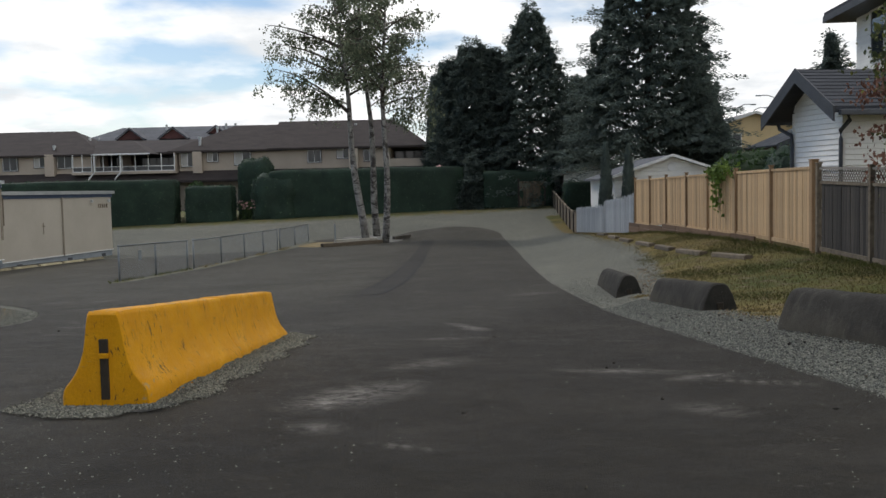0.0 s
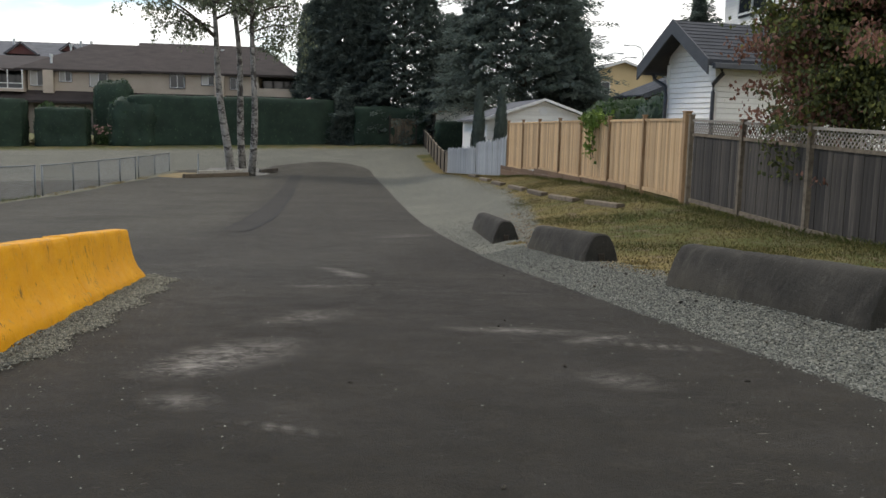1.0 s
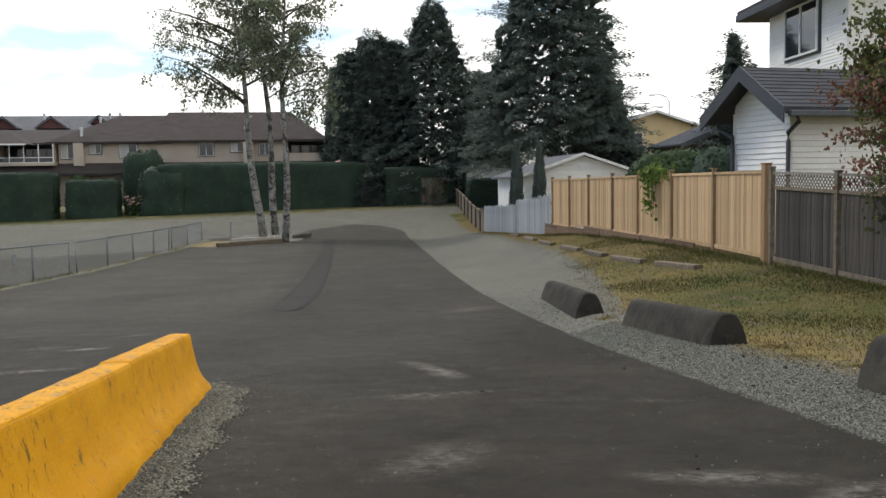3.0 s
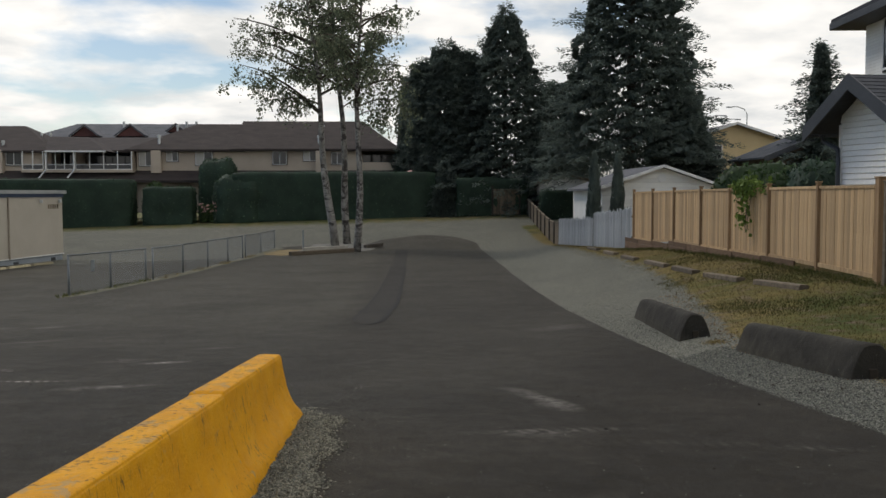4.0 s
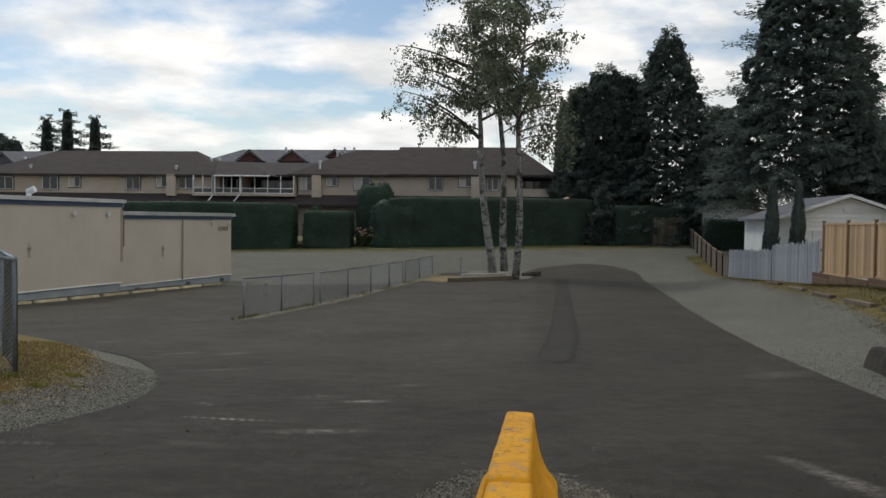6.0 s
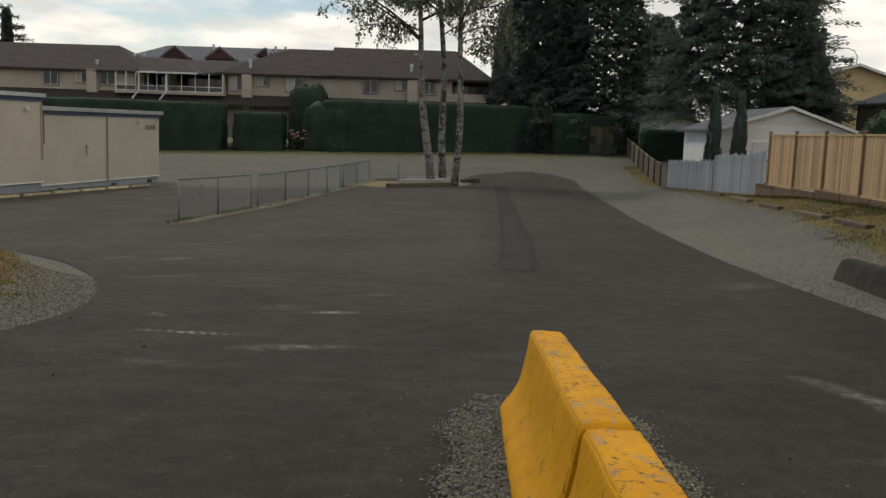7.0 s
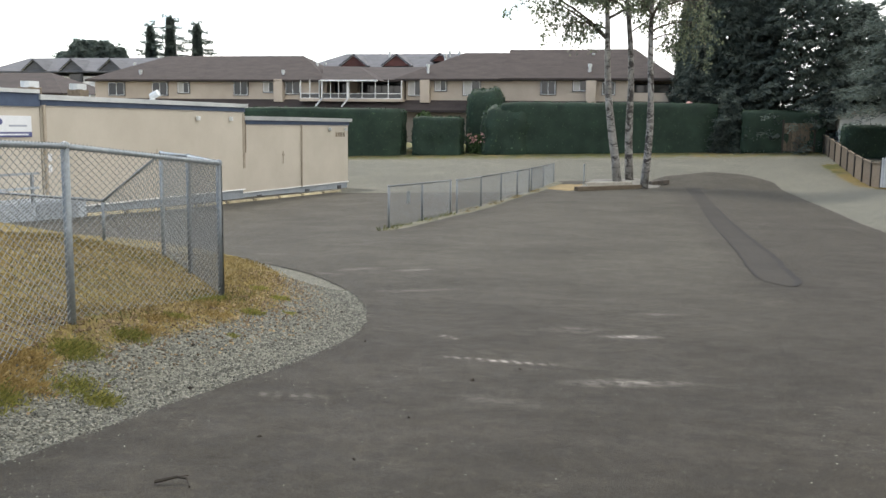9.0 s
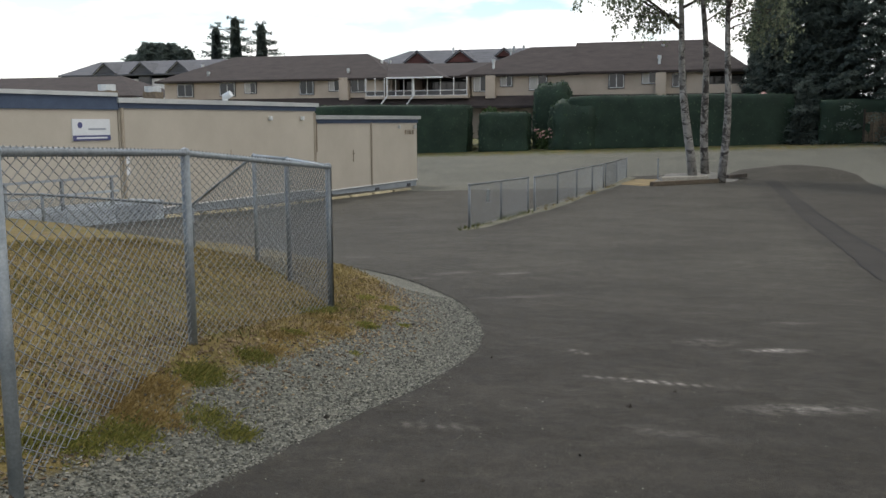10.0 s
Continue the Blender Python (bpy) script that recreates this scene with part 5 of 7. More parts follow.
def birch(x, y, h, r, lean, limbs, label, seed):
    """limbs: (height, way in degrees, length, rise, droop, hang) of the boughs that carry the leaves."""
    random.seed(seed)
    g = ground_z(x, y) + 0.1
    ob = thing("birch_tree", (x, y, g), label, "birch tree", "birches in the planter")

    def stem(z):
        return Vector((lean[0] * z + 0.12 * math.sin(z * 0.55 + seed), lean[1] * z, z))

    bm = bmesh.new()
    limb(bm, [stem(h * i / 16) - (Vector((0, 0, 0.15)) if i == 0 else Vector()) for i in range(17)], r, 0.03, 10)
    part("trunk", bm, BIRCH_BARK, ob, smooth_it=True)
    verts, faces = [], []
    for (z, way, L, rise, drop, hang) in limbs:
        bm = bmesh.new()
        a = radians(way)
        p0 = stem(z)
        pts = [p0 + Vector((math.cos(a) * L * f, math.sin(a) * L * f + 0.1 * math.sin(f * 5), L * (rise * f - drop * f * f))) for f in (0, 0.2, 0.4, 0.6, 0.8, 1.0)]
        limb(bm, pts, max(0.035, 0.02 * L), 0.014, 6)
        for s in range(int(L * 5.5) + 4):
            f = random.uniform(0.22, 1.0)
            i = min(4, int(f * 5))
            q = pts[i].lerp(pts[i + 1], f * 5 - i)
            # a twig, hanging where the bough is long, with leaves in bunches along it
            ln = random.uniform(0.4, 1.0) * hang * (0.55 + 0.6 * f)
            dx = Vector((random.uniform(-0.6, 0.6), random.uniform(-0.6, 0.6), random.uniform(-1.0, 0.25) - 0.25 * (hang - 1)))
            e = q + dx.normalized() * ln
            limb(bm, [q, q.lerp(e, 0.5) + Vector((0, 0, 0.08)), e], 0.012, 0.004, 4)
            for _ in range(int(ln * 2.7) + 2):
                w = q.lerp(e, random.uniform(0.25, 1.05))
                for _ in range(4):
                    leaves(verts, faces, w + Vector((random.gauss(0, 0.13), random.gauss(0, 0.13), random.gauss(-0.08, 0.14))), random.uniform(0.10, 0.22), 1.3)
        part("bough", bm, BARK, ob)
    o = mesh_part("crown", verts, faces, BIRCH_LEAF, ob)
    o["kind"] = "stuff"
    return ob


def bough_set(seed, lo, hi, n, long, first=()):
    random.seed(seed)
    out = list(first)
    for i in range(n):
        t = i / (n - 1)
        out.append((lo + (hi - lo) * t, random.uniform(0, 360), long * (1 - 0.35 * t) * random.uniform(0.7, 1.15), random.uniform(0.5, 0.8), random.uniform(0.2, 0.6), random.uniform(0.9, 1.4)))
    return out


birch(-5.2, 61.3, 17.5, 0.27, (-0.095, 0.0), bough_set(2, 9.4, 17.2, 26, 3.9, ((8.2, 176, 4.4, 0.95, 0.35, 2.6), (8.3, 190, 4.9, 1.0, 0.42, 2.2), (10.2, 168, 4.8, 0.75, 0.3, 1.6), (11.2, 184, 4.6, 0.6, 0.25, 1.5), (12.4, 176, 5.0, 0.6, 0.25, 1.4), (8.8, 200, 3.0, 0.5, 0.5, 1.6))),
      "birch tree with dark-barked trunk leaning slightly, thin leaves", 2)
birch(-4.32, 62.2, 18.5, 0.25, (-0.055, 0.0), bough_set(4, 9.6, 18.2, 25, 3.6, ((8.6, 0, 2.4, 0.8, 0.3, 1.3),)), "birch tree with white bark and dark scars", 4)
birch(-3.55, 57.9, 17.0, 0.23, (0.014, 0.0), bough_set(6, 9.0, 16.8, 26, 3.9, ((8.4, 5, 2.9, 0.6, 0.5, 2.6), (9.4, -12, 3.2, 0.6, 0.5, 2.4), (7.9, 30, 2.4, 0.6, 0.5, 2.2), (10.5, 10, 3.0, 0.5, 0.4, 1.8))),
      "birch tree with patchy black and white bark", 6)

# planter: loose timbers round a patch of gravel and dry straw
STRAW = surface("straw_soil", (0.16, 0.12, 0.055), (0.36, 0.27, 0.12), 1.6, 0.95, 0, 20, 0.6, 0.02)
BED_GRAVEL = surface("bed_gravel", (0.09, 0.088, 0.078), (0.20, 0.195, 0.17), 1.6, 0.95, 0, 40, 0.6, 0.02)


def low_patch(name, ring, rise, mat, label):
    bm = bmesh.new()
    cx, cy = sum(q[0] for q in ring) / len(ring), sum(q[1] for q in ring) / len(ring)
    c = bm.verts.new((cx, cy, ground_z(cx, cy) + rise + 0.03))
    rim = []
    for i in range(len(ring) * 4):
        p, q = ring[i // 4], ring[(i // 4 + 1) % len(ring)]
        f = (i % 4) / 4
        px, py = p[0] + (q[0] - p[0]) * f, p[1] + (q[1] - p[1]) * f
        w = 1 + 0.10 * noise.noise(Vector((px * 1.7, py * 1.7, rise * 50)))
        px, py = cx + (px - cx) * w, cy + (py - cy) * w
        rim.append((bm.verts.new((px, py, ground_z(px, py) + 0.008)), bm.verts.new((cx + (px - cx) * 0.85, cy + (py - cy) * 0.85, ground_z(px, py) + rise))))
    for i in range(len(rim)):
        a, b = rim[i], rim[(i + 1) % len(rim)]
        bm.faces.new((a[0], b[0], b[1], a[1]))
        bm.faces.new((a[1], b[1], c))
    tagged(part(name, bm, mat), label, "planter bed", kind="structure")


low_patch("planter_bed", [(-7.4, 58.2), (-6.6, 54.6), (-4.2, 57.0), (-2.9, 59.3), (-2.3, 61.8), (-4.0, 63.4), (-6.6, 62.6)], 0.07, BED_GRAVEL, "low patch of gravelly soil round the birches")
low_patch("straw_patch", [(-9.0, 55.4), (-7.6, 53.9), (-6.7, 54.6), (-6.3, 57.6), (-7.0, 60.2), (-8.6, 59.8)], 0.05, STRAW, "patch of dry yellow straw beside the birches")
for (xa, ya, xb, yb, zz, mat, words) in ((-7.0, 53.6, -3.8, 57.6, 0.02, OLD_WOOD, "long brown timber lying along the birch bed"), (-6.75, 58.0, -4.3, 59.8, 0.06, WHITE_TIMBER, "bleached pale timber with a dark end on the birch bed"),
                                         (-3.2, 60.3, -2.2, 61.3, 0.06, DARK_WOOD, "short dark timber at the end of the birch bed")):
    bm = bmesh.new()
    prism(bm, [(-0.12, 0), (0.12, 0), (0.12, 0.2), (0.1, 0.22), (-0.1, 0.22), (-0.12, 0.2)], (0, 0, zz), (xb - xa, yb - ya, zz + ground_z(xb, yb) - ground_z(xa, ya)))
    ob = part("planter_timber", bm, mat)
    ob.location = (xa, ya, ground_z(xa, ya))
    tagged(ob, words, "timber", "planter timbers")
bm = tube(bmesh.new(), (0, 0, -0.1), (0, 0, 1.2), 0.04)
ob = part("bollard_pipe", bm, GALV)
ob.location = (-7.0, 60.2, ground_z(-7, 60.2))
tagged(ob, "thin bare metal pipe post beside the birch bed", "pipe post")


# ---------- terraced houses beyond the hedge ----------
TY = 86.0


def xp(k):
    return float(np.interp(k, (-400, 0, 200, 335, 400, 560, 705, 900, 960, 1200), (-75, -52.43, -41.27, -33.91, -30.41, -21.94, -14.43, -4.55, -1.56, 10.5)))


def roof_block(bm, x0, x1, y0, y1, z_eave, z_ridge, hip0, hip1, over=0.6):
    """A hipped or gabled roof, its ridge along x."""
    x0, x1, y0, y1 = x0 - over, x1 + over, y0 - over, y1 + over
    ym = (y0 + y1) / 2
    v = [bm.verts.new(p) for p in ((x0, y0, z_eave), (x1, y0, z_eave), (x1, y1, z_eave), (x0, y1, z_eave), (x0 + hip0, ym, z_ridge), (x1 - hip1, ym, z_ridge))]
    w = [bm.verts.new((p.co.x, p.co.y, z_eave - 0.18)) for p in v[:4]]
    for f in ((v[0], v[1], v[5], v[4]), (v[2], v[3], v[4], v[5]), (v[1], v[2], v[5]), (v[3], v[0], v[4])):
        bm.faces.new(f)
    for i in range(4):
        bm.faces.new((w[i], w[(i + 1) % 4], v[(i + 1) % 4], v[i]))
    bm.faces.new(w[::-1])
    return bm


terrace = tagged(new("terraced_houses"), "long two-storey beige terraced houses with dark brown shingle roofs", "terraced houses")
part("wall", new_box((-43.3, TY + 5, 2.6), (23.2, 10, 5.5)), BEIGE, terrace)
part("wall", new_box((-71.0, TY + 5, 1.7), (25.0, 10, 4.6)), BEIGE, terrace)
part("roof", roof_block(bmesh.new(), -84.0, -58.6, TY, TY + 10, 4.15, 6.35, 4.0, 5.0), SHINGLE, terrace)
part("porch_roof", new_box((-57.0, TY + 2.0, 3.9), (3.2, 4.0, 0.16), 0.02), METAL_EDGE, terrace)
part("porch_post", new_box((-57.0, TY + 0.3, 1.9), (0.14, 0.14, 4.0), 0.01), METAL_EDGE, terrace)
part("wall", new_box((-14.5, TY + 5, 2.75), (19.6, 10, 5.6)), BEIGE, terrace)
part("wall", new_box((-28.0, TY + 7.2, 2.75), (7.6, 8, 5.6)), BEIGE, terrace)
part("wall", new_box((-3.1, TY + 7, 2.75), (3.2, 6, 5.6)), BEIGE, terrace)
part("roof", roof_block(bmesh.new(), -55.0, -31.9, TY, TY + 10, 5.42, 7.95, 5.6, 4.5), SHINGLE, terrace)
part("roof", roof_block(bmesh.new(), -33.2, -23.6, TY + 1.6, TY + 12, 5.52, 7.0, 1.0, 1.0), SHINGLE, terrace)
part("roof", roof_block(bmesh.new(), -24.6, -15.4, TY, TY + 10, 5.52, 8.15, 5.2, 0.2), SHINGLE, terrace)
part("roof", roof_block(bmesh.new(), -15.38, -1.6, TY - 0.02, TY + 10.02, 5.58, 8.42, 0.2, 3.6), SHINGLE, terrace)
bm = bmesh.new()
q = [bm.verts.new(v) for v in ((-31.5, TY - 2.0, 5.3), (-26.4, TY - 2.0, 5.32), (-26.4, TY + 3.0, 5.32), (-29.5, TY + 3.0, 6.8), (-33.0, TY + 3.0, 6.85), (-33.0, TY + 3.0, 5.2))]
for f in ((0, 1, 3, 4), (1, 2, 3), (0, 4, 5), (0, 5, 2, 1)):
    bm.faces.new([q[i] for i in f])
part("balcony_roof", bm, SHINGLE, terrace)
part("gutter", new_box((-28.95, TY - 2.05, 5.27), (5.2, 0.12, 0.13), 0.02), WHITE_TRIM, terrace)
part("lower_roof", prism(bmesh.new(), [(-0.1, 2.7), (1.3, 2.6), (1.3, 2.8), (-0.1, 3.75)], (xp(-380), TY, 0), (xp(970), TY, 0)), SHINGLE, terrace)


def window(x, z, w, h, y, panes=2, blind=0.0):
    o = part("window", new_box((x, y - 0.05, z), (w + 0.16, 0.12, h + 0.16), 0.01), DARK_TRIM, terrace)
    for i in range(panes):
        cx = x - w / 2 + w * (i + 0.5) / panes
        part("pane", new_box((cx, y - 0.115, z), (w / panes - 0.06, 0.02, h - 0.06)), CURTAIN if (blind and i < blind) else GLASS, o)
    for i in range(panes + 1):
        part("frame", new_box((x - w / 2 + w * i / panes, y - 0.13, z), (0.05, 0.03, h)), WHITE_TRIM, o)
    for dz in (-h / 2, h / 2):
        part("frame", new_box((x, y - 0.13, z + dz), (w, 0.03, 0.05)), WHITE_TRIM, o)
    return o


for x, w, z, h, b in ((-52.6, 1.6, 4.55, 1.15, 0), (-48.1, 1.5, 4.6, 1.2, 0), (-45.7, 1.1, 4.7, 0.95, 1), (-39.97, 1.3, 4.7, 1.3, 0), (-37.22, 1.0, 4.77, 0.92, 1), (-34.9, 1.34, 4.78, 1.2, 0),
                      (-23.5, 1.1, 4.8, 1.4, 1), (-21.18, 0.95, 5.0, 0.98, 1), (-18.4, 1.45, 4.75, 1.2, 1), (-11.75, 1.2, 4.82, 1.18, 0), (-9.07, 1.1, 4.98, 0.86, 1), (-6.65, 1.0, 4.75, 1.0, 0)):
    window(x, z, w, h, TY, 2, b)
for x in (-36.15, -22.5, -8.1):
    part("chimney_chase", new_box((x, TY - 0.3, 4.45), (0.86, 0.6, 2.0), 0.02), BEIGE, terrace)
for k in (36, 295, 550, 826):
    bm = bmesh.new()
    z = 5.3 + (0.5 if k > 400 else 0)
    tube(bm, (xp(k), TY + 0.6, z), (xp(k), TY + 0.6, z + 0.95), 0.12, n=8)
    tube(bm, (xp(k), TY + 0.6, z + 0.8), (xp(k), TY + 0.6, z + 1.05), 0.17, n=8)
    part("flue", bm, METAL_EDGE, terrace, "pale metal flue pipe")
for k in (-10, 333, 348, 566, 828):
    bm = bmesh.new()
    tube(bm, (xp(k), TY + 4, 6.2), (xp(k), TY + 4, 7.15 + (0.75 if k > 500 else 0)), 0.10, n=8)
    tube(bm, (xp(k), TY + 4, 7.0 + (0.75 if k > 500 else 0)), (xp(k), TY + 4, 7.25 + (0.75 if k > 500 else 0)), 0.15, n=8)
    part("flue", bm, METAL_EDGE, terrace)
# glazed balconies in the recess
for xa, xb, n in ((-33.85, -32.1, 2), (-31.8, -29.5, 3), (-29.3, -24.5, 4)):
    part("balcony_floor", new_box(((xa + xb) / 2, TY + 0.7, 3.62), (xb - xa + 0.2, 3.4, 0.24)), BEIGE, terrace)
    for i in range(n + 1):
        part("balcony_post", new_box((xa + (xb - xa) * i / n, TY - 0.9, 4.5), (0.07, 0.07, 1.7)), WHITE_TRIM, terrace)
    part("balcony_screen", new_box(((xa + xb) / 2, TY - 0.9, 3.98), (xb - xa - 0.1, 0.03, 0.36), 0.004), GLASS, terrace)
    part("balcony_rail", new_box(((xa + xb) / 2, TY - 0.9, 3.77), (xb - xa, 0.05, 0.06)), WHITE_TRIM, terrace)
    part("balcony_rail", new_box(((xa + xb) / 2, TY - 0.9, 4.2), (xb - xa, 0.06, 0.06)), WHITE_TRIM, terrace)
    part("balcony_side", new_box((xb - 0.05, TY + 0.7, 4.5), (0.10, 2.9, 1.7)), BEIGE, terrace)
    part("balcony_glass", new_box(((xa + xb) / 2, TY + 2.3, 4.5), (xb - xa - 0.1, 0.06, 1.6)), GLASS, terrace)
for x in (-31.5, -26.9 - 2.2):
    bm = bmesh.new()
    tube(bm, (x, TY - 1.9, 5.2), (x, TY - 1.9, 3.7), 0.07, n=6)
    tube(bm, (x, TY - 1.9, 3.7), (x - 0.6, TY - 1.9, 3.0), 0.07, n=6)
    part("downpipe", bm, WHITE_TRIM, terrace)
# covered balcony at the end of the row
part("balcony_wall", new_box((-2.95, TY + 0.1, 4.0), (3.5, 0.2, 0.8)), BEIGE, terrace)
part("balcony_post", new_box((-1.3, TY + 0.1, 4.5), (0.22, 0.22, 2.0)), WHITE_TRIM, terrace)
part("balcony_back", new_box((-2.95, TY + 3.9, 4.6), (3.2, 0.1, 1.5)), GLASS, terrace)

# the row behind, with maroon gables
rear = tagged(new("rear_houses"), "grey-roofed houses with small maroon gables behind the terrace", "houses")
ra, rb = -41.9, -21.0
part("wall", new_box(((ra + rb) / 2, TY + 23.5, 4.0), (rb - ra, 9, 6.6)), BEIGE, rear)
part("roof", roof_block(bmesh.new(), ra, rb, TY + 18, TY + 28, 7.1, 9.5, 5.2, 3.0), GREY_SHINGLE, rear)


def dormer(x, y, z, w, h, owner, face=None):
    bm = bmesh.new()
    prism(bm, [(-w / 2, 0), (w / 2, 0), (0, h)], (x, y, z), (x, y + 4, z))
    d = part("gable", bm, face or MAROON, owner)
    for s in (-1, 1):
        bm = bmesh.new()
        m = Matrix.Translation((x + s * w / 4, y - 0.1, z + h / 2)) @ Matrix.Rotation(s * math.atan2(h, w / 2), 4, "Y")
        box(bm, (0, 2, 0.1), (math.hypot(h, w / 2) + 0.3, 4.6, 0.16), 0, m)
        part("gable_roof", bm, GREY_SHINGLE, d)
        bm = bmesh.new()
        box(bm, (0, -0.2, 0.08), (math.hypot(h, w / 2) + 0.3, 0.1, 0.15), 0, m)
        part("barge_board", bm, WHITE_TRIM, d)


dormer(-35.0, TY + 18.6, 7.85, 2.9, 1.1, rear)
dormer(-30.15, TY + 18.6, 7.87, 3.0, 1.1, rear)
dormer(-25.4, TY + 19.0, 8.4, 1.7, 0.65, rear)
for k in (460, 572, 590):
    bm = bmesh.new()
    tube(bm, (xp(k) * 1.17, TY + 22, 8.0), (xp(k) * 1.17, TY + 22, 9.7), 0.14, n=8)
    part("flue", bm, METAL_EDGE, rear)

# a third row further off, past the classroom roof
far_row = tagged(new("far_houses"), "far grey-roofed houses with white-trimmed gables", "houses")
fx0, fx1, FY = -91.0, -66.0, 118.0
part("wall", new_box(((fx0 + fx1) / 2, FY + 5, 3.0), (fx1 - fx0, 9, 9.0)), WHITE_TRIM, far_row)
part("roof", roof_block(bmesh.new(), fx0, fx1, FY, FY + 10, 8.1, 10.2, 3, 3), GREY_SHINGLE, far_row)
for i in range(3):
    dormer(-84.0 + i * 5.7, FY - 0.4, 8.2, 3.2, 1.3, far_row, GREY_SHINGLE)
    part("window", new_box((-84.0 + i * 5.7, FY + 0.4, 7.25), (1.9, 0.3, 1.2)), DARK_TRIM, far_row)
    part("pane", new_box((-84.0 + i * 5.7, FY + 0.26, 7.25), (1.5, 0.1, 0.9)), GLASS, far_row)


# ---------- houses behind the bank ----------
def gable_house(name, corner, way, length, depth, base, eave, ridge, wall, roof, trim, label, over=0.45, course=0.0, board=0.2):
    """A house whose gable end is the face seen: corner is its near foot, the face runs along `way` (degrees from +y to +x)."""
    ob = tagged(new(name), label, "house")
    a = radians(way)
    u = Vector((math.sin(a), math.cos(a), 0))
    v = Vector((math.cos(a), -math.sin(a), 0))
    m = Matrix(((u.x, v.x, 0, corner[0]), (u.y, v.y, 0, corner[1]), (0, 0, 1, 0), (0, 0, 0, 1)))
    ob.matrix_world = m
    bm = bmesh.new()
    o = [(0, base), (length, base), (length, eave), (length / 2, ridge), (0, eave)]
    f = [bm.verts.new((s, 0, z)) for s, z in o]
    k = [bm.verts.new((s, depth, z)) for s, z in o]
    bm.faces.new(f)
    bm.faces.new(k[::-1])
    for i in range(5):
        bm.faces.new((f[i], f[(i + 1) % 5], k[(i + 1) % 5], k[i]))
    part("wall", bm, wall, ob)
    if course:
        z = base + course
        while z < ridge - 0.1:
            if z <= eave:
                s0, s1 = 0.0, length
            else:
                q = (z - eave) / (ridge - eave) * length / 2
                s0, s1 = q, length - q
            bm = bmesh.new()
            vs = [bm.verts.new(p) for p in ((s0, -0.004, z), (s1, -0.004, z), (s1, -0.028, z - course + 0.012), (s0, -0.028, z - course + 0.012), (s0, -0.004, z - course + 0.004), (s1, -0.004, z - course + 0.004))]
            bm.faces.new((vs[0], vs[1], vs[2], vs[3]))
            bm.faces.new((vs[3], vs[2], vs[5], vs[4]))
            part("siding_board", bm, wall, ob)
            z += course
    pitch = math.atan2(ridge - eave, length / 2)
    for s in (0, 1):
        bm = bmesh.new()
        x0, x1 = (-over, length / 2) if s == 0 else (length / 2, length + over)
        z0 = eave - over * math.tan(pitch)
        za, zb = (z0, ridge) if s == 0 else (ridge, z0)
        t = 0.12
        vs = [bm.verts.new(p) for p in ((x0, -over, za), (x1, -over, zb), (x1, depth, zb), (x0, depth, za), (x0, -over, za + t), (x1, -over, zb + t), (x1, depth, zb + t), (x0, depth, za + t))]
        for q in ((0, 1, 2, 3), (4, 5, 6, 7), (0, 1, 5, 4), (1, 2, 6, 5), (2, 3, 7, 6), (3, 0, 4, 7)):
            bm.faces.new([vs[i] for i in q])
        part("roof", bm, roof, ob)
        bm = bmesh.new()
        vs = [bm.verts.new(p) for p in ((x0, -over - 0.05, za - board), (x1, -over - 0.05, zb - board), (x1, -over - 0.01, zb - board), (x0, -over - 0.01, za - board),
                                        (x0, -over - 0.05, za + t + 0.03), (x1, -over - 0.05, zb + t + 0.03), (x1, -over - 0.01, zb + t + 0.03), (x0, -over - 0.01, za + t + 0.03))]
        for q in ((0, 1, 2, 3), (4, 5, 6, 7), (0, 1, 5, 4), (1, 2, 6, 5), (2, 3, 7, 6), (3, 0, 4, 7)):
            bm.faces.new([vs[i] for i in q])
        part("barge_board", bm, trim, ob)
    return ob


white = gable_house("white_house", (9.43, 21.95), -10, 2.05, 9.0, -0.3, 3.30, 3.97, SIDING, SLATE, DARK_TRIM, "white clapboard house with a dark slate roof and charcoal trim", 0.57, 0.127)
inv = white.matrix_world.inverted()
for k in range(28):
    bm = bmesh.new()
    z = -0.3 + 0.127 * k
    vs = [bm.verts.new(p) for p in ((-0.004, 0.05, z + 0.127), (-0.004, 9.0, z + 0.127), (-0.028, 9.0, z + 0.012), (-0.028, 0.05, z + 0.012), (-0.004, 0.05, z + 0.004), (-0.004, 9.0, z + 0.004))]
    bm.faces.new((vs[0], vs[1], vs[2], vs[3]))
    bm.faces.new((vs[3], vs[2], vs[5], vs[4]))
    part("siding_board", bm, SIDING, white)
for s in (-0.06, 2.02):
    bm = bmesh.new()
    out = -0.5 if s < 0 else 2.5
    limb(bm, [(out, -0.2, 2.9), (out, -0.16, 2.76), (s, -0.10, 2.55), (s, -0.09, 2.35), (s, -0.09, -0.2)], 0.05, 0.05, 8)
    part("downpipe", bm, DARK_TRIM, white, "charcoal downpipe", True)
for s in (-0.62, 2.67):
    bm = bmesh.new()
    box(bm, (s, 4.2, 2.93), (0.12, 9.4, 0.13), 0.02)
    part("gutter", bm, DARK_TRIM, white)
part("corner_board", new_box((2.03, -0.02, 1.4), (0.07, 0.06, 3.4)), SIDING, white)
